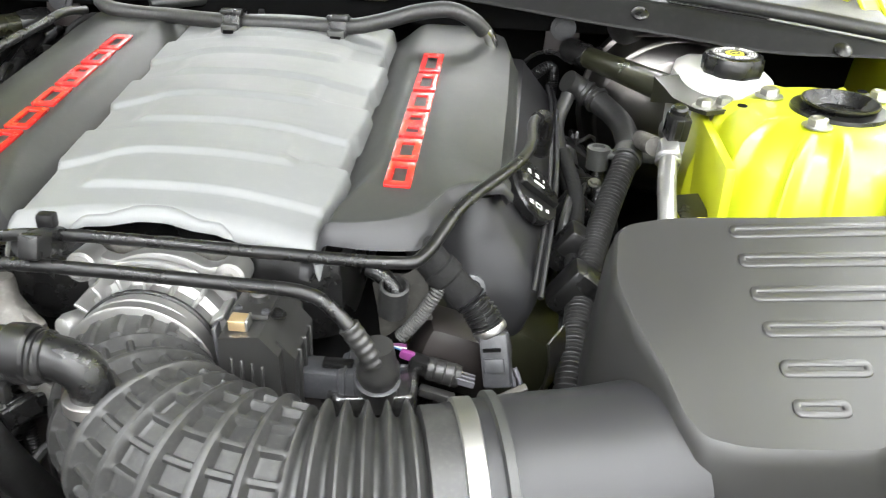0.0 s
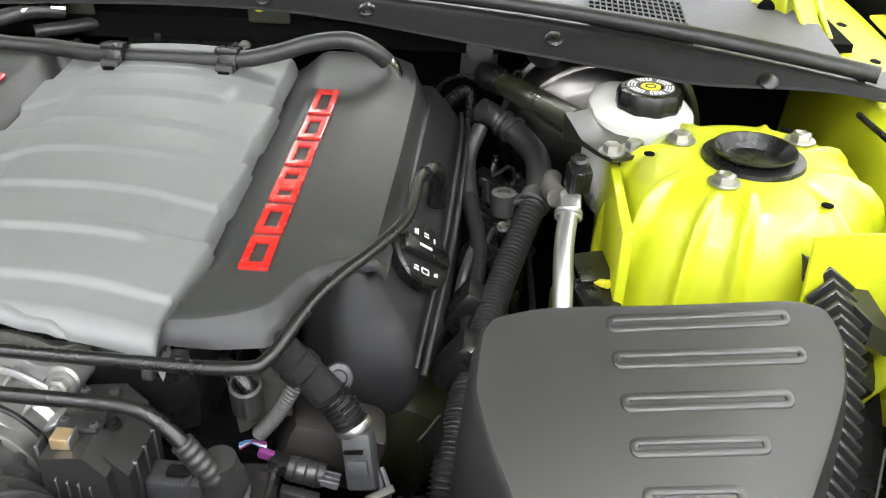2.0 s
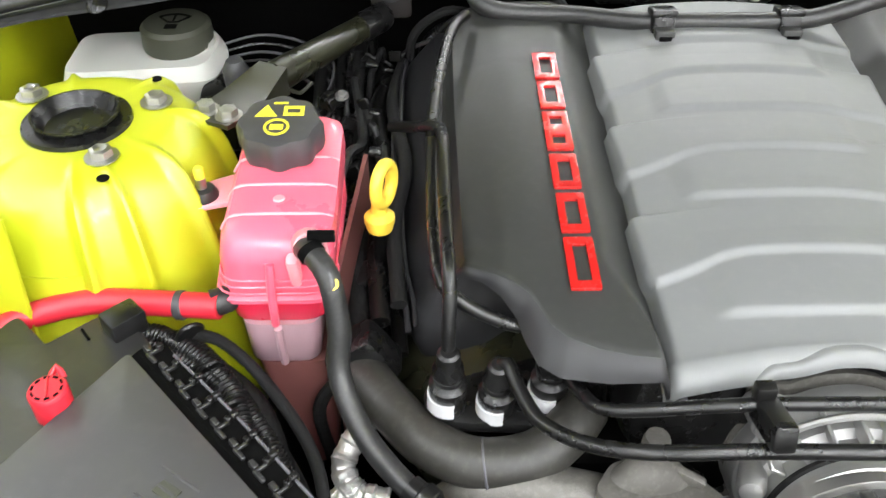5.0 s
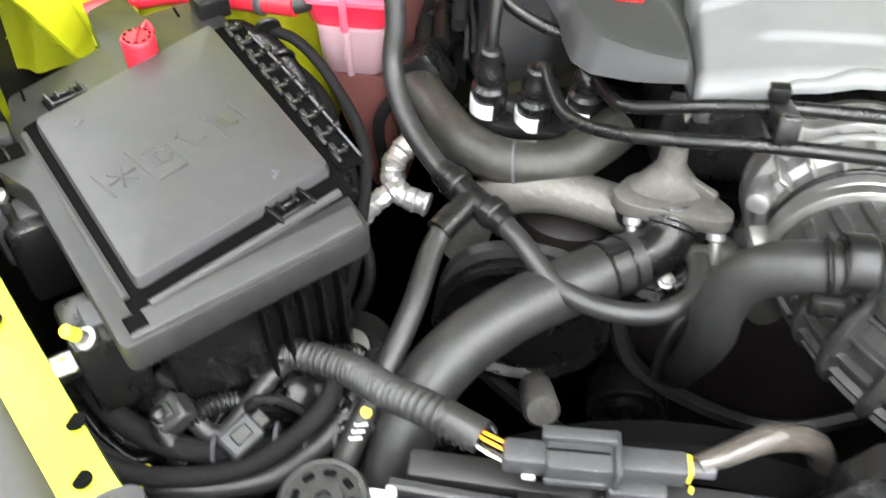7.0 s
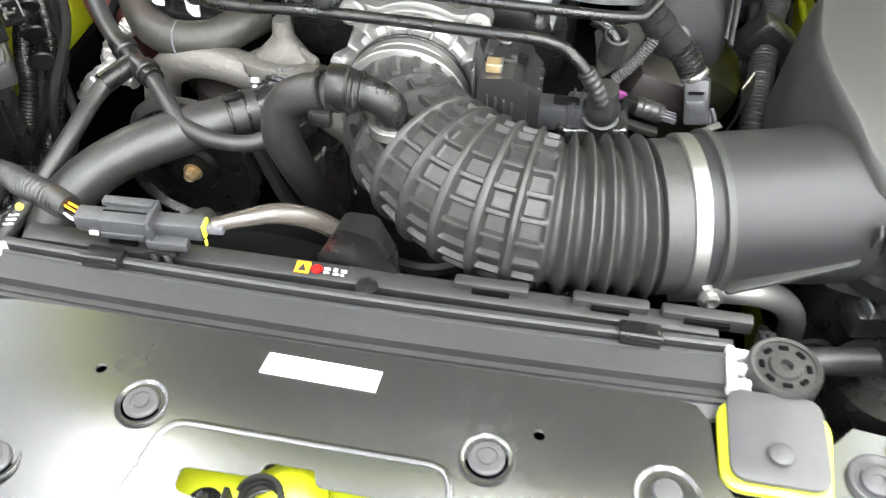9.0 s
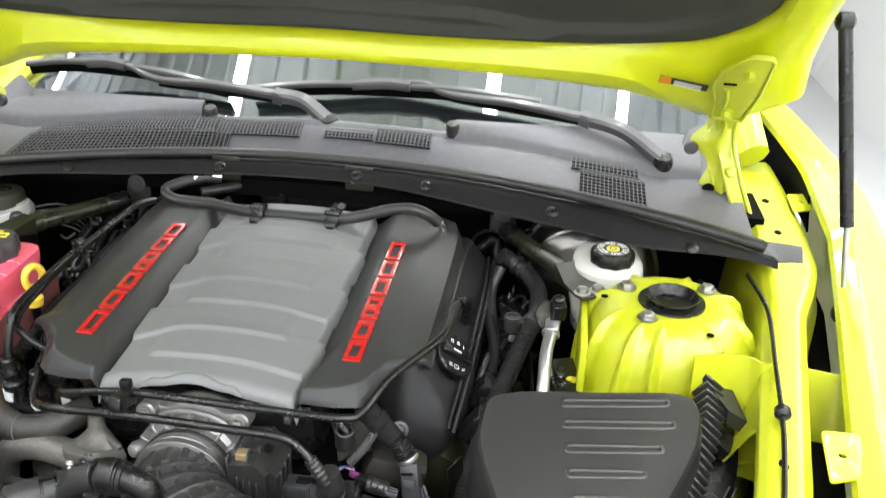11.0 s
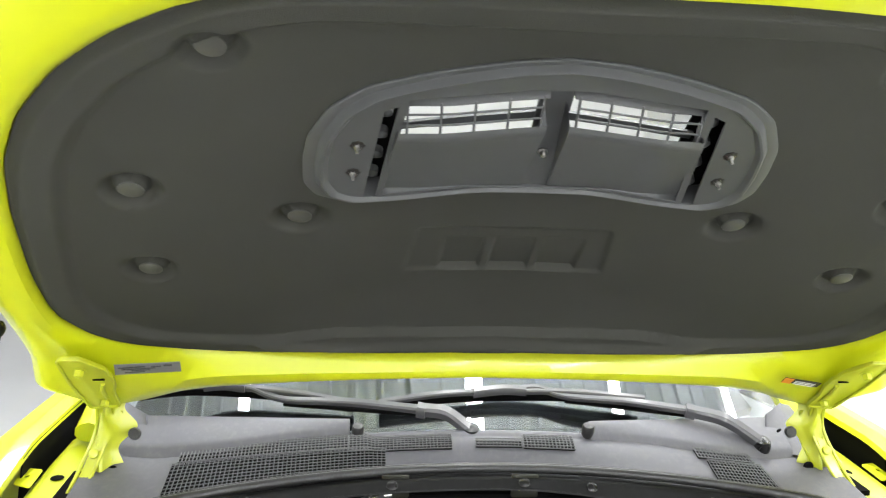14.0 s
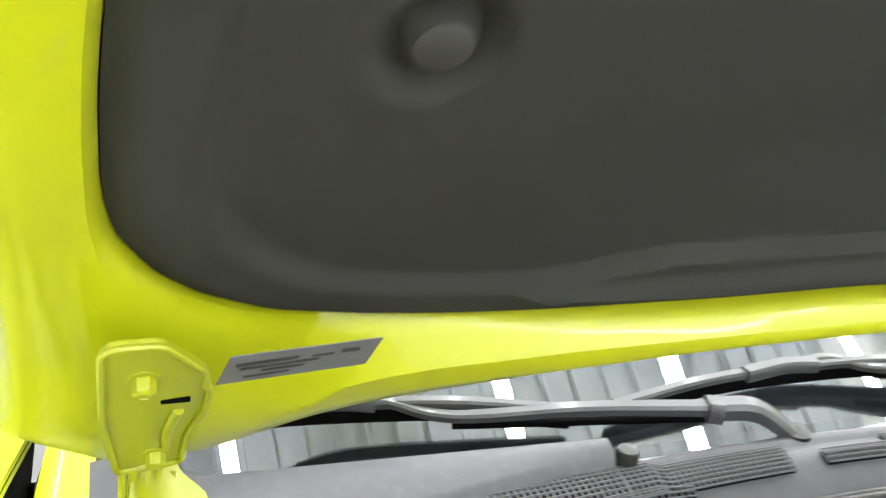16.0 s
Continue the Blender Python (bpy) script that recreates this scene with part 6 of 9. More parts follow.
def front_harness():
    ob = thing("wiring_harness", "taped black wiring harness at the engine corner", "wiring", (0.26, 0.6, 0.76))
    part("taped_trunk", tube([(0.2, 0.62, 0.89), (0.212, 0.603, 0.881), (0.232, 0.6, 0.861), (0.249, 0.594, 0.847)], lambda run, total: 0.0145 - 0.001 * run / total, 18, squash=0.85), CLOTH, ob)
    part("tape_wrap", collar((0.225, 0.601, 0.868), (0.232, 0.6, 0.861), 0.0152, 0.014), CLOTH, ob)
    part("corrugated_sleeve", tube([(0.247, 0.595, 0.85), (0.256, 0.592, 0.84), (0.263, 0.59, 0.829)], corrugated(0.0125, 0.004, 0.0013), 18, 0.0005), BLACK, ob)
    part("cloth_sheet", sheet(lambda u, v: Vector((0.168 + 0.042 * u + 0.008 * v, 0.605 - 0.008 * v, 0.852 + 0.022 * u - 0.044 * v + 0.003 * math.sin(7 * u + 4 * v))), 10, 10, 0.003), RUBBER_DUSTY, ob, "black woven heat sleeve")
    part("cloth_sleeve", tube([(0.224, 0.594, 0.86), (0.218, 0.59, 0.85), (0.207, 0.588, 0.831), (0.193, 0.586, 0.813)], corrugated(0.0056, 0.0026, 0.0006), 12, 0.0004), BRAID, ob)
    part("foil_tape", lathe([(0.0135, -0.003), (0.0143, 0.0), (0.0135, 0.003)], aim((0.265, 0.589, 0.826), (0.5, -0.2, -0.8)), 24), STEEL, ob)
    conn = part("grey_connector", box((0.272, 0.576, 0.806), (0.023, 0.016, 0.044), 0.003, (-20, -12, -6)), GREYCONN, ob, "grey plastic connector")
    part("connector_latch", box((0.271, 0.567, 0.806), (0.016, 0.004, 0.012), 0.0015, (-20, -12, -6)), GREYCONN, conn)
    part("latch_window", box((0.268, 0.568, 0.82), (0.014, 0.003, 0.0025), 0, (-20, -12, -6)), DEEP, conn)
    part("hex_bolt", lathe([(0.011, -0.004), (0.012, 0.0), (0.011, 0.003), (0.007, 0.004), (0.006, 0.002), (0.001, 0.002)], aim((0.2475, 0.622, 0.843), (0.3, -0.8, 0.5)), 28), GREYCONN, ob, "dull steel round plug")
    part("metal_bracket", box((0.288, 0.562, 0.786), (0.022, 0.007, 0.003), 0.001, (10, -20, 20)), ALU_DULL, ob, "bare metal bracket")
    for k in range(2):
        part("bare_lead", tube([(0.282 + 0.005 * k, 0.575, 0.8), (0.287 + 0.005 * k, 0.57, 0.79), (0.289 + 0.005 * k, 0.566, 0.772)], 0.0021, 8), COWL, ob)
    part("hose_stub", tube([(0.165, 0.6, 0.868), (0.18, 0.595, 0.862), (0.19, 0.59, 0.85)], 0.007, 12), BLACK, ob)
    part("hose_stub", lathe([(0.012, -0.03), (0.012, 0.0), (0.0095, 0.001), (0.0085, -0.01), (0.001, -0.011)], aim((0.188, 0.585, 0.862), (0.1, -0.3, 1)), 20), RUBBER, ob)
    part("casting", box((0.24, 0.62, 0.78), (0.08, 0.05, 0.06), 0.012, (0, 20, 10)), DARKBROWN, ob)
    part("heat_shield", sheet(lambda u, v: Vector((0.308 + 0.014 * u + 0.008 * math.sin(2.4 * v), 0.59 + 0.03 * u, 0.755 + 0.06 * v)), 6, 8, 0.002), BOOSTER, ob, "curved bare metal heat shield")


front_harness()


# ---- radiator and front cover ----
def front_z(x, y):
    """The front cover: nearly level, crowned across and falling to the nose."""
    return 0.787 - 1.1 * max(0.0, 0.2 - y) ** 2 - 0.009 * (x / 0.4) ** 2


def front_cover():
    ob = thing("front_cover", "satin black radiator support cover with latch opening and white label", "cover", (0, 0.15, 0.76))
    half = [(0, 0.243), (0.25, 0.247), (0.268, 0.244), (0.277, 0.232), (0.281, 0.19), (0.292, 0.177), (0.345, 0.178), (0.358, 0.188), (0.362, 0.23), (0.378, 0.247), (0.4, 0.245), (0.418, 0.22), (0.424, 0.178), (0.37, 0.15), (0.2, 0.085), (0, 0.065)]
    outline = half[:-1] + mirror_x(half)[:-1]
    hole = rounded([(-0.073, 0.136), (-0.073, 0.118), (-0.046, 0.113), (-0.042, 0.072), (0.064, 0.074), (0.07, 0.113), (0.083, 0.12), (0.083, 0.136), (0.02, 0.137), (0.018, 0.148), (-0.018, 0.148), (-0.02, 0.137)], 0.006, 3)
    small = [circle(-0.157, 0.197, 0.005, 14), circle(0.161, 0.199, 0.005, 14)]
    big = [circle(0.248, 0.169, 0.017, 24), circle(-0.248, 0.169, 0.017, 24)]
    pan = part("cover_sheet", plate(outline, [hole, *small, *big], 0.004, 0.001, warp=lambda x, y, z: Vector((x, y, front_z(x, y) + z)), cut=0.022), SATIN, ob)
    # even normals over the smooth pressing
    way = []
    for v in pan.data.vertices:
        x, y = v.co.x, v.co.y
        up = Vector(((front_z(x - 0.004, y) - front_z(x + 0.004, y)) / 0.008, (front_z(x, y - 0.004) - front_z(x, y + 0.004)) / 0.008, 1.0)).normalized()
        way.append(up if v.co.z > front_z(x, y) else -up)
    pan.data.normals_split_custom_set_from_vertices(way)
    # pressed frame round the latch
    for pts in ([(-0.118, 0.075), (-0.092, 0.165), (0.105, 0.164), (0.118, 0.075)],):
        bend = rounded(pts, 0.016, 6)[7:-7]
        path = [Vector((x, y, front_z(x, y) + 0.0008)) for x, y in [pts[0], *bend, pts[-1]]]
        part("pressed_step", tube(path, 0.0032, 10, raw=True), SATIN, ob)
    for x, y in ((-0.116, 0.174), (0.128, 0.174), (0.2, 0.119), (-0.2, 0.119)):
        z = front_z(x, y)
        dish = part("dished_washer", lathe([(0.0195, 0.002), (0.0185, 0.0038), (0.0172, 0.0036), (0.0155, 0.0022), (0.0145, 0.002), (0.001, 0.002)], Matrix.Translation((x, y, z)), 32), SATIN, ob)
        part("push_pin", lathe([(0.0125, 0.0), (0.0125, 0.002), (0.011, 0.0032), (0.0078, 0.0032), (0.0074, 0.0022), (0.0056, 0.0022), (0.0052, 0.0036), (0.001, 0.0036)], Matrix.Translation((x, y, z + 0.002)), 28), LIDGREY, dish, "black plastic push pin")
    # raised lobes with rubber bushings at the ends
    for sx in (-1, 1):
        lobe = part("mount_lobe", lathe([(0.021, -0.02), (0.0205, 0.0), (0.0195, 0.0025), (0.0175, 0.003), (0.0155, 0.001), (0.0135, -0.0015), (0.0118, -0.0015), (0.011, 0.0015), (0.008, 0.003), (0.0045, 0.003), (0.0036, 0.0015), (0.001, 0.0015)], Matrix.Translation((sx * 0.387, 0.207, 0.783)), 40), LIDGREY, ob, "grey dished mount lobe")
        part("lobe_edge", tube([(sx * 0.404, 0.243, 0.788), (sx * 0.414, 0.232, 0.788), (sx * 0.42, 0.222, 0.787), (sx * 0.428, 0.21, 0.785)], 0.006, 10, squash=0.6), YELLOW_IN, lobe, "yellow painted edge")
    for sx in (-1, 1):
        x, y = sx * 0.248, 0.169
        z = front_z(x, y)
        ring = part("hole_rim", lathe([(0.0235, 0.002), (0.022, 0.0048), (0.019, 0.0035), (0.0165, -0.004)], Matrix.Translation((x, y, z)), 32), SATIN, ob)
        part("seat", lathe([(0.02, -0.009), (0.015, -0.007), (0.001, -0.007)], Matrix.Translation((x, y, z)), 28), YELLOW_IN, ring, "yellow painted seat")
        part("stop_bolt", lathe([(0.0108, -0.013), (0.0108, 0.0), (0.009, 0.004), (0.001, 0.005)], Matrix.Translation((x, y + 0.004, z)), 24), LIDGREY, ring)
    part("label", plate([(-0.043, 0.213), (0.043, 0.211), (0.0445, 0.229), (-0.0405, 0.231)], (), 0.0006, warp=lambda x, y, z: Vector((x, y, front_z(x, y) + 0.0026 + z))), LABEL_W, ob, "blank white paper label")


front_cover()


def hood_latch():
    ob = thing("hood_latch", "hood latch with coil springs in the yellow support", "latch", (0, 0.11, 0.74))
    part("support_beam", box((0.005, 0.139, 0.752), (0.2, 0.034, 0.012), 0.003), YELLOW_IN, ob, "yellow painted support beam")
    part("support_hump", lathe([(0.03, -0.012), (0.026, 0.006), (0.014, 0.014), (0.001, 0.016)], Matrix.Translation((0.0, 0.136, 0.758)), 28), YELLOW_IN, ob)
    part("latch_plate", box((0.005, 0.107, 0.765), (0.09, 0.004, 0.03), 0.001), BLACK, ob)
    for x in (-0.038, 0.05):
        part("latch_tab", box((x, 0.115, 0.766), (0.004, 0.024, 0.03), 0.001), BLACK, ob)
        part("bolt", bolt((x + (-0.018 if x < 0 else 0.016), 0.122, 0.759), (0, 0, 1), 0.0085, 0.009), BLACK, ob)
    helix = [(-0.012 + 0.0135 * math.cos(a), 0.122 - 0.002 + 0.0135 * math.sin(a), 0.762 + 0.0022 * a / 2) for a in np.linspace(0, 9 * math.pi, 90)]
    part("coil_spring", tube(helix, 0.002, 6, raw=True), BLACK, ob)
    helix = [(0.026 + 0.007 * math.cos(a), 0.114 + 0.007 * math.sin(a), 0.76 + 0.0016 * a / 2) for a in np.linspace(0, 9 * math.pi, 80)]
    part("coil_spring", tube(helix, 0.0016, 6, raw=True), BLACK, ob)
    part("pawl", box((0.005, 0.1, 0.757), (0.05, 0.03, 0.008), 0.003, (0, 0, 12)), DEEP, ob)
    part("latch_well", box((0.005, 0.086, 0.738), (0.2, 0.076, 0.02), 0.003), DEEP, ob)


hood_latch()


def radiator():
    ob = thing("radiator", "black radiator with plastic top seal and fan shroud", "radiator", (0, 0.3, 0.35))
    part("core", box((0, 0.3, 0.56), (0.58, 0.05, 0.38), 0.004), DEEP, ob)

    def rail(u, v):
        x = -0.298 + 0.596 * u
        prof = [(0.241, -0.014), (0.2425, -0.0115), (0.2525, -0.0085), (0.2535, -0.0062), (0.257, -0.006), (0.2578, -0.004), (0.2605, -0.004), (0.2615, -0.0075), (0.2655, -0.0075), (0.2672, -0.001), (0.2902, 0.0004), (0.2912, 0.0022), (0.2935, 0.0022), (0.2945, -0.012), (0.2978, -0.012), (0.299, 0.003), (0.3015, 0.004), (0.306, 0.0035), (0.309, -0.03)]
        k = min(17, int(v * 18))
        w = v * 18 - k
        bow = 0.006 * (x / 0.3) ** 2
        return Vector((x, prof[k][0] + (prof[k + 1][0] - prof[k][0]) * w + bow, 0.778 + prof[k][1] + (prof[k + 1][1] - prof[k][1]) * w))

    part("top_seal", sheet(rail, 30, 72, 0.002), SEAL, ob, "ribbed black plastic top seal")
    part("fan_shroud_edge", box((0.0, 0.328, 0.767), (0.58, 0.02, 0.018), 0.003), TRAY, ob)
    for x, w in ((0.11, 0.06), (0.205, 0.06), (-0.2, 0.05), (0.28, 0.07)):
        part("shroud_lug", box((x, 0.334, 0.776), (w, 0.011, 0.014), 0.002), TRAY, ob)
        part("lug_slot", box((x, 0.3265, 0.777), (w * 0.5, 0.003, 0.006), 0), DEEP, ob)
    for x in (-0.205, 0.228):
        clip = part("seal_clip", box((x, 0.303, 0.783), (0.032, 0.02, 0.008), 0.002), BLACK, ob)
        part("clip_bar", tube([(x - 0.016, 0.296, 0.789), (x + 0.016, 0.296, 0.789)], 0.0028, 8, raw=True), BLACK, clip)
    part("push_pin", lathe([(0.009, 0.0), (0.009, 0.003), (0.001, 0.005)], Matrix.Translation((0.012, 0.314, 0.778)), 20), BLACK, ob)
    for sx in (-1, 1):
        c = part("end_clip", box((sx * 0.296, 0.286, 0.776), (0.007, 0.042, 0.012), 0.002), CLIPW, ob, "white plastic end clip")
        for y in (0.272, 0.286, 0.299):
            part("clip_rib", box((sx * 0.303, y, 0.778), (0.012, 0.006, 0.014), 0.002), CLIPW, c)
        part("clip_bar", box((sx * 0.308, 0.284, 0.774), (0.005, 0.034, 0.008), 0.002), CLIPW, c)
    lab = part("hazard_label", plate([(-0.051, 0.321), (-0.039, 0.321), (-0.039, 0.3335), (-0.051, 0.3335)], (), 0.0006, warp=lambda x, y, z: Vector((x, y, 0.7775 + z))), INK_O, ob, "orange hazard label")
    part("hazard_sign", plate([(-0.0485, 0.323), (-0.0415, 0.323), (-0.045, 0.3305)], (), 0.0006, warp=lambda x, y, z: Vector((x, y, 0.7783 + z))), INK_K, lab)
    part("ban_sign", plate(circle(-0.033, 0.327, 0.0048), (), 0.0006, warp=lambda x, y, z: Vector((x, y, 0.7777 + z))), RED, lab, "round red sign")
    for x, y, w, h in ((-0.0245, 0.3285, 0.005, 0.0022), (-0.0245, 0.3245, 0.0045, 0.0015), (-0.0175, 0.3285, 0.003, 0.0035), (-0.0165, 0.324, 0.005, 0.0016), (-0.0105, 0.328, 0.0045, 0.003), (-0.011, 0.3238, 0.003, 0.0014)):
        part("sign_bar", box((x, y, 0.7777), (w, h, 0.0008), 0), INK_W, lab)
    # fan shroud ring and blades below
    part("fan_ring", lathe([(0.2, -0.02), (0.205, 0.0), (0.19, 0.02), (0.185, 0.0)], aim((-0.1, 0.38, 0.55), (0, -1, 0)), 48), DEEP, ob)
    for k in range(9):
        a = 2 * math.pi * k / 9
        part("fan_blade", box((-0.1 + 0.1 * math.cos(a), 0.38, 0.55 + 0.1 * math.sin(a)), (0.16, 0.006, 0.045), 0.002, (25, -math.degrees(a), 0)), DEEP, ob)
    part("shroud_horn", loft([[(x0 + (x - x0) * k, y, z) for x, y in ((-0.04, 0.34), (0.035, 0.335), (0.03, 0.36), (-0.035, 0.36))] for x0, k, z in ((-0.0, 1.0, 0.74), (-0.0, 0.9, 0.78), (0.0, 0.45, 0.812), (0.0, 0.3, 0.815))]), BLACK, ob)


radiator()


def radiator_mount(sx):
    ob = thing("radiator_mount", "black radiator mount bracket with round rubber bushing", "bracket", (sx * 0.325, 0.24, 0.76), group="radiator mounts")
    x0 = sx * 0.323
    part("yellow_beam", plate(rounded([(x0 - 0.0375, 0.255), (x0 + 0.0375, 0.255), (x0 + 0.0375, 0.1865), (x0 - 0.0375, 0.1865)], 0.015), (), 0.006, 0.002, warp=lambda x, y, z: Vector((x, y, 0.778 + z))), YELLOW_IN, ob, "yellow painted rim")
    part("bracket_plate", plate(rounded([(x0 - 0.032, 0.262), (x0 + 0.032, 0.262), (x0 + 0.032, 0.192), (x0 - 0.032, 0.192)], 0.012), (), 0.005, 0.0015, warp=lambda x, y, z: Vector((x, y, 0.784 + z))), LIDGREY, ob)
    part("bracket_pin", lathe([(0.0085, 0.0), (0.0085, 0.004), (0.005, 0.0055), (0.001, 0.0055)], Matrix.Translation((x0, 0.212, 0.787)), 24), LIDGREY, ob)
    part("riser", loft([[(x0 + dx, y, z) for dx, y in ((-0.026, 0.258), (0.026, 0.258), (0.026, 0.275 + k), (-0.026, 0.275 + k))] for z, k in ((0.74, 0.01), (0.765, 0.008), (0.772, 0.0))]), DARK, ob)
    c = Vector((sx * 0.333, 0.288, 0.785))
    bush = part("bushing", lathe([(0.024, -0.03), (0.0275, -0.02), (0.0275, 0.002), (0.0255, 0.005), (0.0225, 0.0045), (0.0225, 0.003), (0.0125, 0.003), (0.0115, 0.0055), (0.005, 0.0055), (0.0045, 0.0), (0.001, 0.0)], Matrix.Translation(c), 40), RUBBER, ob, "round grey rubber bushing")
    for k in range(8):
        a = 2 * math.pi * k / 8
        part("bushing_slot", box(c + Vector((0.017 * math.cos(a), 0.017 * math.sin(a), 0.0035)), (0.0075, 0.0042, 0.002), 0.001, (0, 0, math.degrees(a) + 90), 1), DEEP, bush)


radiator_mount(1)
radiator_mount(-1)


def corner_bracket(sx):
    ob = thing("headlamp_bracket", "grey plastic headlamp bracket with bolt", "bracket", (sx * 0.45, 0.21, 0.78), group="headlamp brackets")
    part("upper_arm", plate(rounded([(sx * 0.428, 0.262), (sx * 0.434, 0.27), (sx * 0.446, 0.266), (sx * 0.464, 0.248), (sx * 0.448, 0.215), (sx * 0.435, 0.216)], 0.005), (), 0.008, 0.002, warp=lambda x, y, z: Vector((x, y, 0.805 + 0.1 * (abs(x) - 0.44) + z))), LIDGREY, ob)
    for k in range(4):
        part("arm_rib", box((sx * (0.44 + 0.003 * k), 0.256 - 0.011 * k, 0.81), (0.018, 0.0025, 0.005), 0.001, (0, 0, sx * 25), 1), LIDGREY, ob)
    part("lower_arm", plate(rounded([(sx * 0.434, 0.215), (sx * 0.474, 0.243), (sx * 0.506, 0.228), (sx * 0.434, 0.178)], 0.004), (), 0.014, 0.003, warp=lambda x, y, z: Vector((x, y, 0.79 + z))), BLACK, ob)
    for x, y, z in ((0.472, 0.225, 0.797),):
        part("bracket_bolt", bolt((sx * x, y, z), (0, 0, 1), 0.009, 0.006), BLACK, ob)
    part("headlamp_back", box((sx * 0.527, 0.296, 0.75), (0.15, 0.075, 0.08), 0.012, (0, 0, sx * 42)), LIDGREY, ob)
    part("moulded_cross", box((sx * 0.575, 0.345, 0.7905), (0.02, 0.002, 0.001), 0, (0, 0, 30)), DEEP, ob)
    part("moulded_cross", box((sx * 0.575, 0.345, 0.7905), (0.016, 0.002, 0.001), 0, (0, 0, 110)), DEEP, ob)
    part("bracket_post", loft([[(sx * (x0 + a), y0 + b, z) for a, b in rounded([(-w, -0.012), (w, -0.018), (w * 0.8, 0.014), (-w * 0.7, 0.016)], 0.005, 2)] for x0, y0, z, w in ((0.652, 0.36, 0.8, 0.03), (0.65, 0.375, 0.86, 0.032), (0.646, 0.395, 0.905, 0.026), (0.638, 0.408, 0.926, 0.015), (0.636, 0.41, 0.932, 0.008))]), LIDGREY, ob, "grey plastic post")


corner_bracket(1)
corner_bracket(-1)


def fan_connector():
    ob = thing("fan_connector", "grey electrical connector on the radiator top", "connector", (-0.18, 0.33, 0.79))
    def block(name, x, dy, z, size, mat=GREYCONN, bevel=0.002, label=""):
        return part(name, box((x, 0.327 + 0.05 * (x + 0.183) + dy, z), size, bevel, (0, 0, 3)), mat, ob, label)

    block("socket", -0.2065, 0.0, 0.8035, (0.052, 0.017, 0.0165), bevel=0.0035)
    shell = block("shell", -0.187, 0.0, 0.8045, (0.04, 0.0245, 0.0215))
    block("shell_edge", -0.1665, 0.0, 0.8045, (0.004, 0.029, 0.027), bevel=0.0012)
    block("top_rail", -0.189, 0.009, 0.817, (0.043, 0.0085, 0.005), bevel=0.001)
    block("top_groove", -0.189, -0.0005, 0.8155, (0.036, 0.0012, 0.001), DEEP, 0)
    block("side_rail", -0.189, -0.0125, 0.8, (0.036, 0.003, 0.005), bevel=0.001)
    block("plug", -0.1455, 0.001, 0.8035, (0.041, 0.0165, 0.0165), bevel=0.003)
    block("lower_catch", -0.153, -0.011, 0.795, (0.034, 0.011, 0.009))
    block("lock_slot", -0.216, -0.009, 0.7965, (0.008, 0.003, 0.004), CLIPW, 0.0008)
    block("lock", -0.2035, -0.004, 0.8125, (0.004, 0.0035, 0.0015), RED, 0.0004, "small red lock")
    block("mount_foot", -0.16, -0.012, 0.786, (0.028, 0.01, 0.007), BLACK)
    for x in (-0.166, -0.155):
        part("foot_peg", lathe([(0.003, -0.008), (0.0034, 0.0), (0.0034, 0.004)], Matrix.Translation((x, 0.3135, 0.782)), 12), GREYCONN, ob)
    block("yellow_seal", -0.1245, 0.001, 0.8045, (0.003, 0.0125, 0.013), INK_Y, 0.001, "yellow seal")
    block("yellow_tab", -0.122, -0.008, 0.797, (0.0022, 0.003, 0.006), INK_Y, 0.0008)
    block("seal_neck", -0.1165, 0.001, 0.8045, (0.015, 0.008, 0.008), COWL)
    for k, (dy, dz, mat) in enumerate(((0.004, 0.0025, INK_O), (0.002, -0.001, RED), (-0.001, 0.003, INK_O), (-0.003, 0.0, BLACK), (-0.0045, -0.003, INK_W), (-0.002, -0.004, YELLOW_PL))):
        part("wire", tube([(-0.228, 0.3255 + dy, 0.804 + dz), (-0.24, 0.33 + dy, 0.8035 + dz * 1.2), (-0.256, 0.3395 + dy * 0.8, 0.801 + dz)], 0.0013, 6), mat, ob)
    part("corrugated_loom", tube([(-0.41, 0.415, 0.74), (-0.385, 0.41, 0.758), (-0.342, 0.393, 0.77), (-0.31, 0.368, 0.788), (-0.281, 0.351, 0.8), (-0.25, 0.337, 0.8)], corrugated(0.0107, 0.0054, 0.0014), 16, 0.0006), RUBBER, ob)
    part("loom_end", tube([(-0.27, 0.347, 0.801), (-0.258, 0.341, 0.802), (-0.246, 0.336, 0.801)], 0.0112, 16), LIDBLACK, ob)
    part("clear_sleeve", tube([(-0.12, 0.333, 0.806), (-0.1, 0.345, 0.805), (-0.075, 0.362, 0.8), (-0.05, 0.375, 0.785), (-0.03, 0.386, 0.76), (-0.02, 0.39, 0.73)], lambda run, total: 0.0062 + 0.003 * ease(0.0, 0.45, run / total), 18), FILM, ob, "clear brownish film sleeve round the wires")
    for dy in (-0.0025, 0.0025):
        part("sleeved_wire", tube([(-0.118, 0.333 + dy, 0.804), (-0.1, 0.345 + dy, 0.803), (-0.075, 0.362 + dy, 0.797), (-0.05, 0.375 + dy, 0.782), (-0.03, 0.386 + dy, 0.757)], 0.0022, 8), BLACK, ob)


fan_connector()


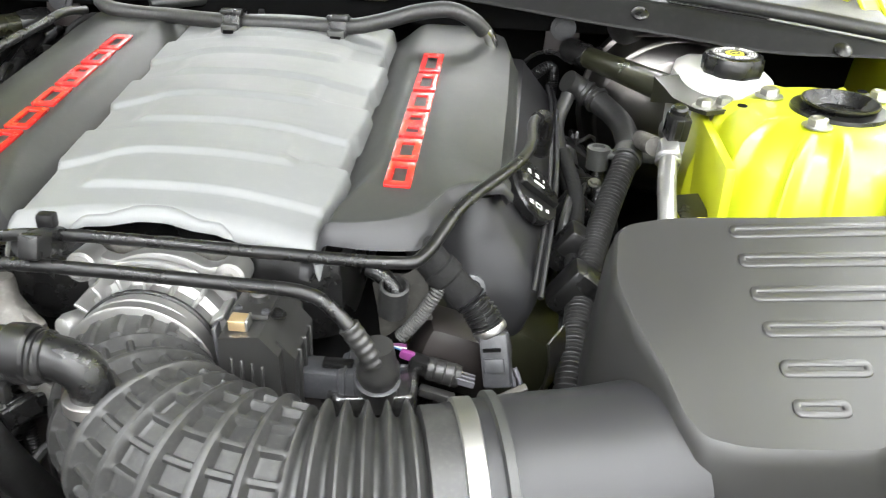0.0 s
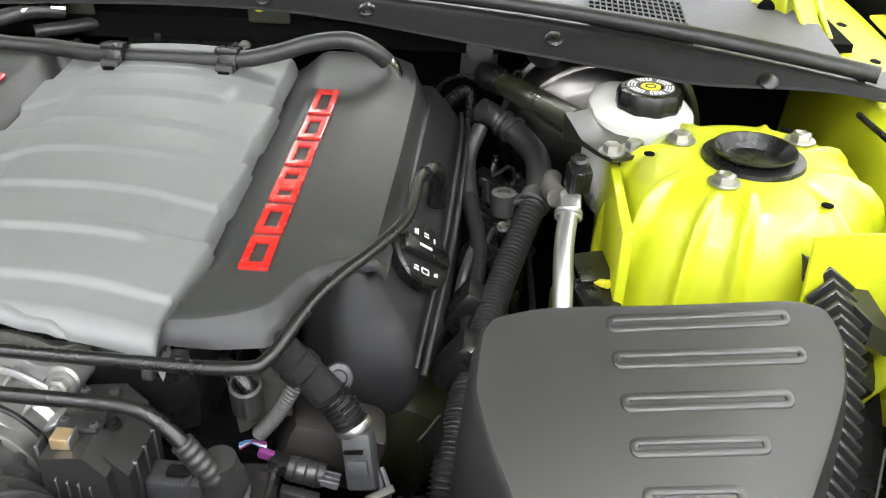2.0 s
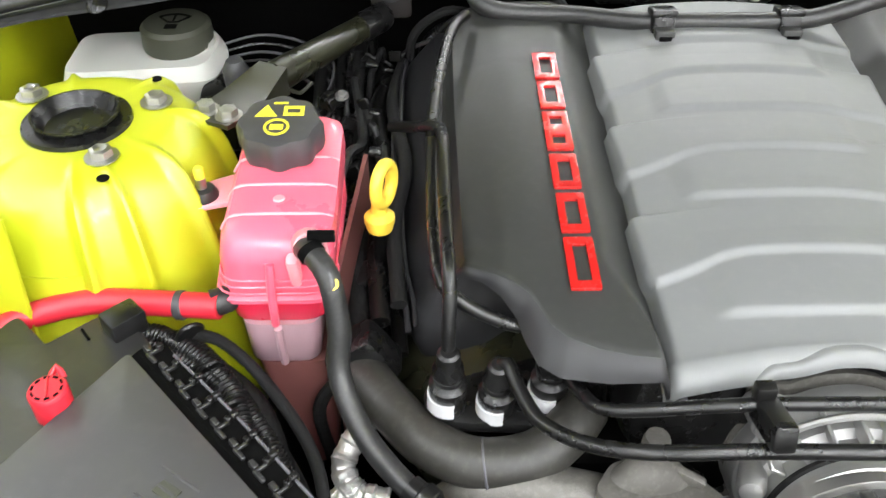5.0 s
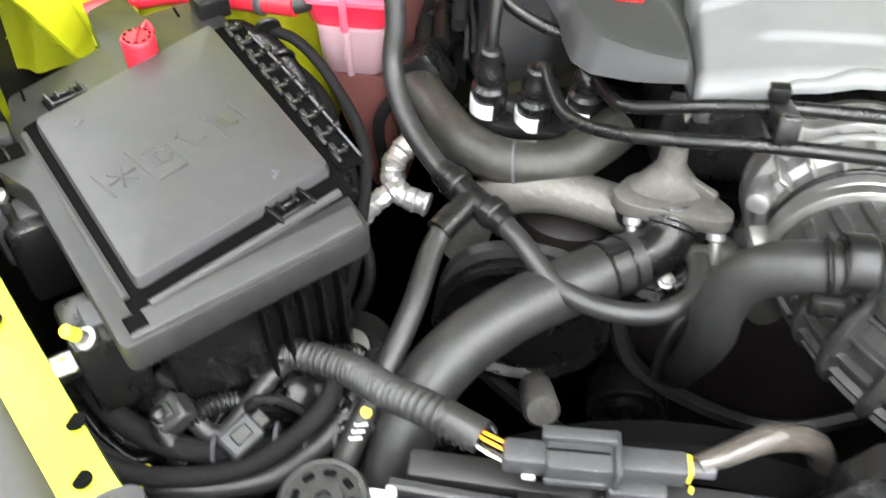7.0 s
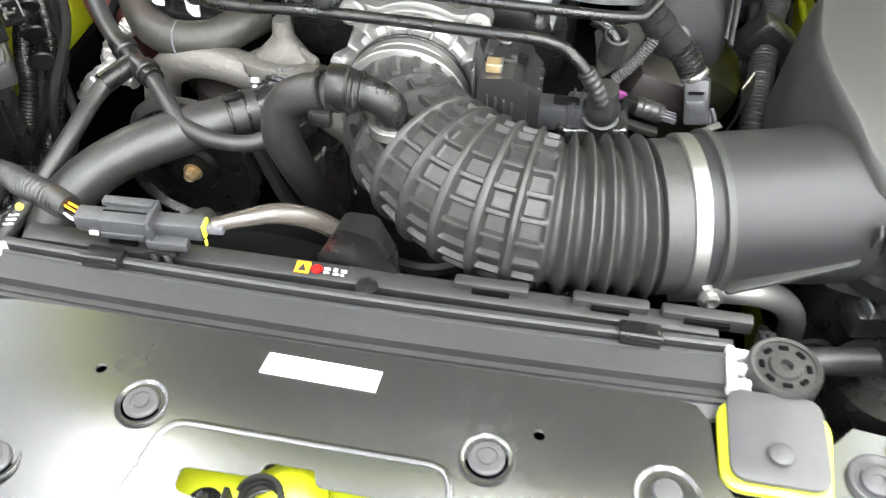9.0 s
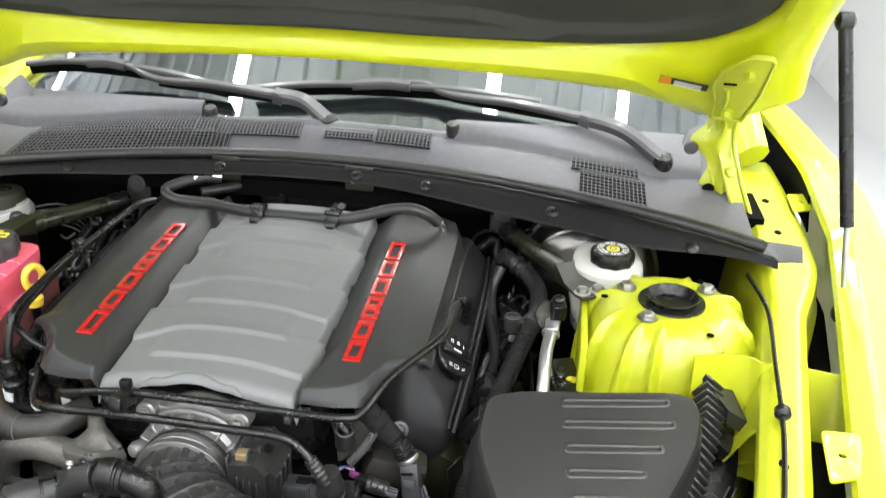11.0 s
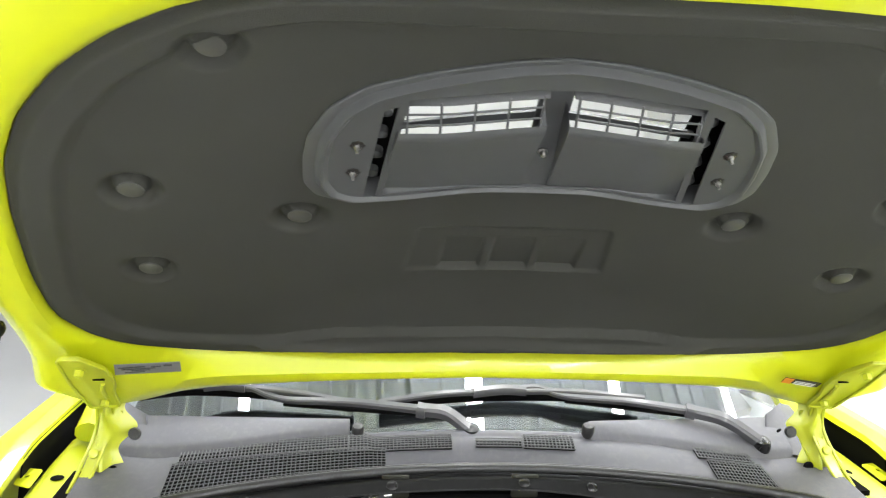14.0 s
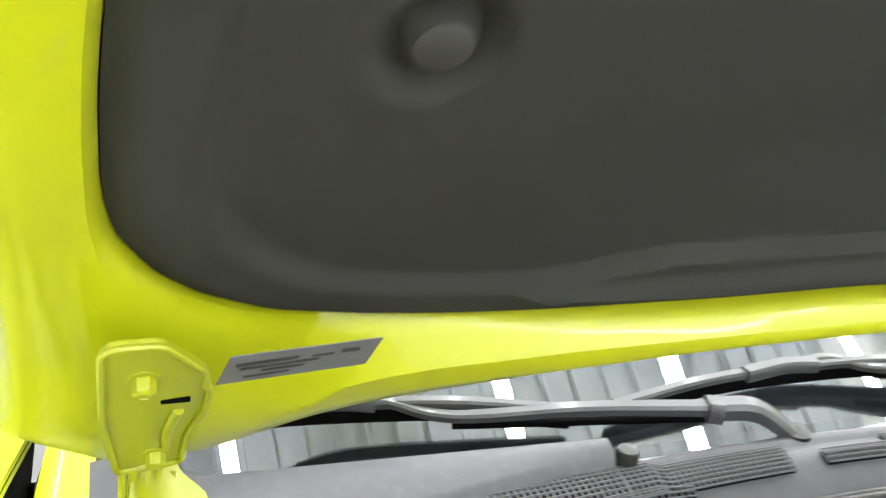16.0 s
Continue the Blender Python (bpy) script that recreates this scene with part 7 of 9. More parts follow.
# ---- fuse box, coolant tank and hoses beside them ----
def fuse_box():
    ob = thing("fuse_box", "grey-black plastic fuse box with moulded lid and red terminal cap", "fuse box", (-0.48, 0.52, 0.7))
    tray = [(-0.631, 0.535), (-0.59, 0.609), (-0.625, 0.66), (-0.609, 0.688), (-0.578, 0.657), (-0.546, 0.687), (-0.531, 0.69), (-0.511, 0.67), (-0.336, 0.442), (-0.451, 0.326), (-0.565, 0.442), (-0.597, 0.458), (-0.62, 0.482), (-0.613, 0.507)]
    # darker than the lid, standing in for the tray's shaded sloping front
    part("tray", plate(rounded(tray, 0.005, 3), (), 0.024, 0.0025, warp=lambda x, y, z: Vector((x, y, 0.85 + z))), TRAY, ob)
    cx, cy = -0.47, 0.5
    low = [[(cx + (x - cx) * k, cy + (y - cy) * k, z) for x, y in rounded([(-0.61, 0.52), (-0.452, 0.35), (-0.345, 0.45), (-0.53, 0.67)], 0.012)] for k, z in ((0.8, 0.45), (0.85, 0.68), (0.93, 0.72), (0.95, 0.835), (0.95, 0.84))]
    part("lower_case", loft(low), BLACK, ob)
    for k in range(4, 9):
        t = (k + 0.5) / 9
        part("case_rib", box((-0.445 + 0.093 * t, 0.352 + 0.088 * t, 0.78), (0.003, 0.014, 0.085), 0.001, (0, 0, 43), 1), DEEP, ob)
    # a black sheet for the shaded gap round the lid
    groove = [(-0.603, 0.5), (-0.455, 0.347), (-0.351, 0.472), (-0.503, 0.654)]
    part("lid_gap_sheet", plate(rounded(groove, 0.004, 2), (), 0.002, warp=lambda x, y, z: Vector((x, y, 0.8625 + z))), DEEP, ob, "black sheet for the gap round the lid")
    lid = [(-0.591, 0.501), (-0.459, 0.366), (-0.37, 0.486), (-0.509, 0.641)]
    lx, ly = -0.482, 0.4985
    lo = rounded(lid, 0.006)

    def ring(k, z):
        return [(lx + (x - lx) * k, ly + (y - ly) * k, z) for x, y in lo]

    top = part("lid", loft([ring(1.01, 0.855), ring(1.005, 0.868), ring(0.99, 0.8722), ring(0.97, 0.873), ring(0.5, 0.8735), ring(0.1, 0.8735)]), LIDGREY, ob, "grey grained lid with moulded symbols")
    part("gap_bar", tube([(-0.447, 0.356, 0.864), (-0.36, 0.468, 0.864)], 0.0035, 6, raw=True), LIDGREY, ob)
    part("gap_bar", tube([(-0.597, 0.493, 0.864), (-0.463, 0.358, 0.864)], 0.0025, 6, raw=True), LIDGREY, ob)
    # low moulded symbols in a row across the middle
    turn = math.degrees(math.atan2(0.0242, 0.0169))

    def mould(name, x, y, w, h, t, spin=0.0, mat=None):
        return part(name, box((x, y, 0.8737), (w, h, t), min(0.0004, t * 0.3), (0, 0, turn + spin), 1), mat or LIDGREY, top)

    run, side = Vector((0.0155, 0.0228)).normalized(), Vector((0.0228, -0.0155)).normalized()

    def at(p, a, b):
        q = Vector(p) + run * a + side * b
        return q.x, q.y

    star, panel, book, patch = (-0.5027, 0.4511), (-0.4878, 0.4727), (-0.4726, 0.498), (-0.454, 0.52)
    for spin in (8, 68, 128):
        mould("symbol_line", *star, 0.022, 0.0016, 0.0018, spin)
    mould("symbol_line", *at(star, -0.014, 0.0), 0.0012, 0.03, 0.0014)
    mould("symbol_panel", *panel, 0.0245, 0.042, 0.0016)
    for a, b, w, h in ((-0.0065, 0.0, 0.0012, 0.018), (0.0065, 0.0, 0.0012, 0.018), (0.0, 0.009, 0.0142, 0.0012), (0.0, -0.009, 0.0142, 0.0012), (0.0, 0.002, 0.001, 0.008), (0.0, -0.003, 0.007, 0.001), (0.0088, 0.005, 0.003, 0.003), (0.0088, -0.005, 0.003, 0.003)):
        mould("symbol_line", *at(panel, a, b), w, h, 0.003)
    mould("symbol_book", *at(book, 0.001, 0.002), 0.012, 0.015, 0.0018, 12)
    mould("symbol_line", *at(book, -0.006, -0.008), 0.008, 0.0012, 0.0016, 40)
    mould("symbol_patch", *at(patch, 0.0, 0.0), 0.01, 0.0165, 0.0018, 0.0, OLIVECAP)
    mould("symbol_line", *at(patch, 0.0, 0.0), 0.0022, 0.014, 0.003)
    for a in (-0.0115, 0.0115):
        mould("lid_rib", *at(patch, a, 0.0), 0.0013, 0.034, 0.0016)
    for x, y in ((-0.5562, 0.5008), (-0.4019, 0.4693)):
        mould("moulded_arrow", x, y, 0.009, 0.0018, 0.0016, 20, COWL)
        mould("moulded_arrow", x - 0.002, y + 0.002, 0.0018, 0.006, 0.0016, 20, COWL)
    # open latch frames
    for x, y, r in ((-0.387, 0.447, 54), (-0.585, 0.537, 50)):
        lat = part("lid_latch", box((x, y, 0.8645), (0.032, 0.017, 0.003), 0, (0, 0, r)), DEEP, ob, "open latch frame")
        mm = pose(x, y, 0.868, 0, 0, r) @ Matrix.Diagonal((0.72, 0.72, 0.8, 1))
        for a, b, w, h in ((-0.018, 0.0, 0.0035, 0.026), (0.018, 0.0, 0.0035, 0.026), (0.0, -0.009, 0.04, 0.0035), (-0.008, 0.004, 0.003, 0.012), (0.008, 0.004, 0.003, 0.012), (0.0, 0.002, 0.018, 0.003)):
            part("latch_bar", moved(box((a, b, 0), (w, h, 0.006), 0.0008, seg=1), mm), BLACK, lat)
    # toothed side along the engine
    a, b = Vector((-0.366, 0.489, 0.866)), Vector((-0.505, 0.645, 0.866))
    d = (b - a).normalized()
    n = Vector((d.y, -d.x, 0))
    deg = math.degrees(math.atan2(d.y, d.x))
    # black strip for the shaded channel under the teeth
    part("tooth_channel", box(a.lerp(b, 0.5) + n * 0.011 + Vector((0, 0, -0.003)), ((b - a).length, 0.019, 0.002), 0, (0, 0, deg)), DEEP, ob)
    for k in range(9):
        p = a.lerp(b, (k + 0.5) / 9)
        tab = part("side_tab", box(p + n * 0.0055, (0.012, 0.0032, 0.003), 0.0008, (0, 0, deg), 1), TRAY, ob)
        part("tab_neck", box(p + n * 0.0105 + d * 0.004, (0.0026, 0.008, 0.003), 0.0006, (0, 0, deg), 1), TRAY, tab)
        part("tab_link", box(p + n * 0.0075 + d * 0.0095, (0.0075, 0.004, 0.005), 0.0006, (0, 0, deg), 1), TRAY, tab)
        part("side_hook", box(p + n * 0.0155 + d * 0.006, (0.005, 0.004, 0.006), 0.0008, (0, 0, deg + 20), 1), BLACK, ob)
    part("side_rail", tube([a + n * 0.0205 + d * 0.005, a.lerp(b, 0.5) + n * 0.0215, b + n * 0.019 - d * 0.02], 0.0011, 6), COWL, ob, "thin pale edge rail")
    for k in range(6):
        part("rail_tab", box(a.lerp(b, 0.2 + 0.11 * k) + n * 0.021, (0.005, 0.006, 0.008), 0.001, (0, 0, deg), 1), BLACK, ob)
    # front shelf, back block, and black patches for the shaded hole and slots
    part("front_shelf", plate(rounded([(-0.448, 0.33), (-0.339, 0.441), (-0.349, 0.456), (-0.452, 0.349)], 0.002, 2), (), 0.004, 0.001, warp=lambda x, y, z: Vector((x, y, 0.863 + z))), LIDGREY, ob)
    part("square_hole", box((-0.45, 0.341, 0.8652), (0.012, 0.012, 0.002), 0, (0, 0, 45)), DEEP, ob)
    part("back_block", box((-0.522, 0.676, 0.868), (0.028, 0.022, 0.02), 0.002, (0, 0, 44)), BLACK, ob)
    for x, y in ((-0.55, 0.668), (-0.537, 0.678), (-0.622, 0.538)):
        part("tray_slot", box((x, y, 0.8627), (0.002, 0.014, 0.002), 0, (0, 0, 38)), DEEP, ob)
    part("left_hole", box((-0.6, 0.472, 0.8627), (0.022, 0.016, 0.002), 0, (0, 0, 45)), DEEP, ob)
    part("left_hole_bar", box((-0.6, 0.472, 0.864), (0.003, 0.018, 0.003), 0.0008, (0, 0, 45), 1), BLACK, ob)
    part("left_block", box((-0.616, 0.484, 0.864), (0.026, 0.02, 0.014), 0.003, (0, 0, 40)), TRAY, ob)
    # red cap over the positive terminal
    cap = part("terminal_cap", lathe([(0.0132, -0.03), (0.0134, -0.004), (0.0134, -0.002), (0.0122, 0.0), (0.001, 0.0005)], Matrix.Translation((-0.5485, 0.5945, 0.886)), 36), REDCAP, ob, "red terminal cap")
    part("cap_grip", box((-0.5485, 0.5945, 0.887), (0.0016, 0.018, 0.002), 0.0005, (0, 0, 15)), REDCAP, cap)
    part("cap_loop", tube([(-0.5485 - 0.003, 0.5945 + 0.012, 0.881), (-0.5485, 0.5945 + 0.02, 0.886), (-0.5485 + 0.006, 0.5945 + 0.014, 0.881)], 0.0024, 8), REDCAP, cap)
    for k in range(10):
        ang = 2 * math.pi * k / 10
        part("cap_slot", box((-0.5485 + 0.0099 * math.cos(ang), 0.5945 + 0.0099 * math.sin(ang), 0.8866), (0.0014, 0.0036, 0.0008), 0, (0, 0, math.degrees(ang))), DEEP, cap)
    # feet with their studs
    for x, y, bx, by in ((-0.497, 0.365, -0.49, 0.346), (-0.585, 0.449, -0.606, 0.455)):
        foot = part("mount_foot", box((x, y, 0.8), (0.04, 0.05, 0.07), 0.006, (0, 0, 42)), BLACK, ob)
        part("foot_block", box((x + 0.006, y + 0.004, 0.828), (0.028, 0.024, 0.02), 0.003, (0, 0, 42)), GREYCONN, foot)
        part("foot_stud", lathe([(0.0075, 0.0), (0.0075, 0.004), (0.0042, 0.005), (0.0042, 0.014)], aim((bx, by, 0.835), (-0.2, -0.4, 0.8)), 12), STEEL, foot)
        part("stud_tip", lathe([(0.0045, 0.012), (0.0042, 0.022), (0.001, 0.023)], aim((bx, by, 0.835), (-0.2, -0.4, 0.8)), 12), INK_Y, foot)
    part("side_bracket", box((-0.612, 0.448, 0.822), (0.012, 0.06, 0.05), 0.004, (0, 0, 46)), GREYCONN, ob)


fuse_box()


def coolant_tank():
    ob = thing("coolant_tank", "pink translucent coolant tank with black cap", "coolant tank", (-0.42, 0.77, 0.7))

    def ring(x0, x1, y0, y1, z, r=0.02, tilt=0.0):
        return [(x, y, z + tilt * (y - 0.7)) for x, y in rounded([(x0, y0), (x1, y0), (x1, y1), (x0, y1)], r, 4)]

    loops = [ring(-0.455, -0.367, 0.703, 0.85, 0.861), ring(-0.4585, -0.364, 0.699, 0.856, 0.8625), ring(-0.4585, -0.364, 0.699, 0.856, 0.867), ring(-0.453, -0.366, 0.704, 0.858, 0.87), ring(-0.4535, -0.363, 0.704, 0.865, 0.898, 0.022, 0.02), ring(-0.451, -0.362, 0.706, 0.868, 0.91, 0.022, 0.05), ring(-0.446, -0.3635, 0.713, 0.868, 0.917, 0.02, 0.07), ring(-0.436, -0.37, 0.728, 0.864, 0.9195, 0.016, 0.08), ring(-0.42, -0.39, 0.78, 0.85, 0.9195, 0.01, 0.08)]
    body = part("upper_shell", loft(loops), TANK, ob)
    part("liquid_band", loft([ring(-0.444, -0.378, 0.709, 0.825, 0.835, 0.016), ring(-0.449, -0.372, 0.705, 0.83, 0.84, 0.018), ring(-0.455, -0.367, 0.703, 0.85, 0.861)]), LIQUID, ob, "red coolant filling the tank")
    for z in (0.8665, 0.872, 0.8775, 0.883):
        k = (z - 0.8665) * 0.25
        pts = [Vector((x, y, z)) for x, y in rounded([(-0.4585 + k, 0.699 + k), (-0.364 - k, 0.699 + k), (-0.364, 0.856), (-0.4585, 0.856)], 0.02, 4)]
        part("moulded_line", tube(pts + [pts[0]], 0.0009, 5, raw=True), TANK, body)
    for y, z in ((0.737, 0.9225), (0.772, 0.9255), (0.807, 0.928)):
        part("shoulder_line", tube([(-0.4525, y, z - 0.014), (-0.445, y, z - 0.003), (-0.43, y, z), (-0.376, y, z), (-0.364, y, z - 0.004)], 0.0013, 6, 0.01), TANK_CLEAR, body)
    part("dimple", lathe([(0.005, 0.0), (0.004, 0.001), (0.001, 0.0012)], Matrix.Translation((-0.408, 0.755, 0.924)), 16), TANK_CLEAR, body)
    part("light_seam", tube([(-0.414, 0.702, 0.838), (-0.413, 0.6985, 0.855), (-0.413, 0.7, 0.875), (-0.412, 0.704, 0.9)], 0.0036, 8), TANK, body)
    part("lower_shell", loft([ring(-0.436, -0.387, 0.709, 0.78, 0.786, 0.012), ring(-0.44, -0.382, 0.704, 0.795, 0.793, 0.014), ring(-0.443, -0.378, 0.702, 0.815, 0.837, 0.016)]), CLEARTANK, ob, "clear empty lower part of the tank")
    part("light_seam", tube([(-0.412, 0.705, 0.79), (-0.412, 0.701, 0.81), (-0.412, 0.699, 0.836)], 0.0036, 8), CLEARTANK, ob)
    part("tail", loft([ring(-0.398, -0.375, 0.7, 0.73, 0.66, 0.008), ring(-0.425, -0.372, 0.7, 0.78, 0.74, 0.012), ring(-0.436, -0.375, 0.705, 0.79, 0.79, 0.012)]), WEB, ob, "brownish tail of the tank")
    part("side_web", sheet(lambda u, v: Vector((-0.366 + 0.022 * u, 0.71 + 0.15 * u, 0.66 + 0.2 * v + 0.035 * u)), 8, 8, 0.004), WEB, ob, "brownish side web")
    part("neck", lathe([(0.028, -0.02), (0.028, 0.0), (0.031, 0.004), (0.031, 0.01)], aim((-0.412, 0.824, 0.93), (0, -0.12, 1)), 32), TANK_CLEAR, ob)
    m = aim((-0.412, 0.822, 0.932), (0, -0.12, 1))
    cap = part("cap", lathe([(0.0325, -0.004), (0.0345, 0.004), (0.0345, 0.019), (0.032, 0.0245), (0.028, 0.0255), (0.001, 0.0255)], m, 64, 8, 0.05), LIDGREY, ob, "dark grey screw cap with yellow symbols")
    part("warning_triangle", moved(plate([(-0.02, 0.004), (-0.002, 0.004), (-0.011, 0.019)], (), 0.0008, z=0.026), m), INK_Y, cap)
    part("manual_symbol", moved(plate([(0.003, 0.005), (0.02, 0.005), (0.02, 0.017), (0.003, 0.017)], [[(0.006, 0.008), (0.006, 0.014), (0.017, 0.014), (0.017, 0.008)]], 0.0008, z=0.026), m), INK_Y, cap)
    part("ring_symbol", moved(plate(circle(-0.001, -0.01, 0.0105), [circle(-0.001, -0.01, 0.0085)[::-1]], 0.0008, z=0.026), m), INK_Y, cap)
    part("ring_fill", moved(box((-0.001, -0.01, 0.026), (0.011, 0.006, 0.0008), 0), m), INK_Y, cap)
    part("print_bar", moved(box((0.0, 0.0215, 0.026), (0.012, 0.002, 0.0008), 0), m), INK_Y, cap)
    ear = part("mount_ear", plate(rounded([(-0.49, 0.772), (-0.445, 0.785), (-0.445, 0.825), (-0.492, 0.8)], 0.012), (), 0.006, 0.002, warp=lambda x, y, z: Vector((x, y, 0.9 + z))), TANK_CLEAR, ob, "clear plastic mounting ear")
    part("ear_bushing", lathe([(0.012, -0.006), (0.013, 0.0), (0.01, 0.006), (0.006, 0.007)], Matrix.Translation((-0.477, 0.788, 0.905)), 24), RUBBER, ear)
    part("ear_stud", lathe([(0.0045, 0.0), (0.0045, 0.012), (0.003, 0.013)], Matrix.Translation((-0.477, 0.788, 0.91)), 14), STEEL, ear)
    part("stud_tip", lathe([(0.0045, 0.012), (0.0045, 0.02), (0.003, 0.022)], Matrix.Translation((-0.477, 0.788, 0.91)), 14), INK_Y, ear)
    part("spout", tube([(-0.386, 0.72, 0.905), (-0.38, 0.706, 0.918), (-0.377, 0.692, 0.925)], 0.0125, 16), TANK_CLEAR, ob)
    part("spout_web", box((-0.372, 0.708, 0.895), (0.012, 0.016, 0.05), 0.005, (20, 0, 0)), TANK_CLEAR, ob)
    part("spout_web", box((-0.393, 0.704, 0.893), (0.01, 0.012, 0.04), 0.004, (20, 0, 0)), TANK_CLEAR, ob)


coolant_tank()


def tank_hose():
    ob = thing("overflow_hose", "black rubber overflow hose with a plastic Y joint", "hose", (-0.3, 0.4, 0.74))
    main = [(-0.382, 0.694, 0.923), (-0.375, 0.682, 0.929), (-0.362, 0.664, 0.921), (-0.356, 0.65, 0.885), (-0.357, 0.635, 0.85), (-0.34, 0.603, 0.824), (-0.312, 0.572, 0.808), (-0.285, 0.549, 0.801)]
    part("upper_hose", tube(main, 0.0088, 18), RUBBER, ob)
    part("yellow_dot", lathe([(0.0045, 0.0), (0.0045, 0.0008), (0.001, 0.001)], aim((-0.3585, 0.6565, 0.9215), (0.1, -0.75, 0.65)), 16), YELLOW_PL, ob, "yellow paint dot")
    y = part("y_joint", merge(tube([(-0.306, 0.567, 0.805), (-0.279, 0.544, 0.8)], 0.0112, 18, raw=True), tube([(-0.279, 0.544, 0.8), (-0.25, 0.521, 0.799)], 0.011, 18, raw=True), tube([(-0.279, 0.544, 0.8), (-0.3, 0.51, 0.794)], 0.011, 18, raw=True)), BLACK, ob, "black plastic Y joint")
    part("joint_collar", collar((-0.262, 0.531, 0.8), (-0.25, 0.521, 0.799), 0.0132), BLACK, y)
    part("joint_collar", collar((-0.294, 0.557, 0.803), (-0.279, 0.544, 0.8), 0.0132), BLACK, y)
    part("branch_hose", tube([(-0.255, 0.525, 0.799), (-0.238, 0.508, 0.796), (-0.222, 0.492, 0.788), (-0.205, 0.478, 0.782), (-0.175, 0.468, 0.778), (-0.14, 0.468, 0.778), (-0.116, 0.478, 0.785), (-0.108, 0.495, 0.79), (-0.108, 0.515, 0.792)], 0.0082, 18), RUBBER, ob)
    part("branch_hose", tube([(-0.295, 0.518, 0.795), (-0.303, 0.495, 0.788), (-0.308, 0.455, 0.778), (-0.318, 0.415, 0.762), (-0.33, 0.375, 0.745), (-0.338, 0.34, 0.735), (-0.338, 0.31, 0.74)], 0.0088, 18), RUBBER, ob)
    way = Vector((-0.2, -0.9, -0.3)).normalized()
    up = (Vector((0.2, -0.35, 0.9)) - way * Vector((0.2, -0.35, 0.9)).dot(way)).normalized()
    spot = Vector((-0.331, 0.37, 0.743))
    part("paint_dot", lathe([(0.004, 0.0), (0.004, 0.0008), (0.001, 0.001)], aim(spot - way * 0.006 + up * 0.0083, up), 16), YELLOW_PL, ob, "yellow paint dot")
    for k in range(3):
        part("print_bar", box(spot + way * (0.003 + 0.005 * k) + up * 0.0087, (0.009, 0.0024, 0.0006), 0, (0, 0, 12)), INK_W, ob)
    part("spring_clamp", merge(collar((-0.375, 0.682, 0.929), (-0.362, 0.664, 0.921), 0.0102, 0.008), box((-0.368, 0.69, 0.938), (0.02, 0.006, 0.008), 0.001)), DEEP, ob)


tank_hose()


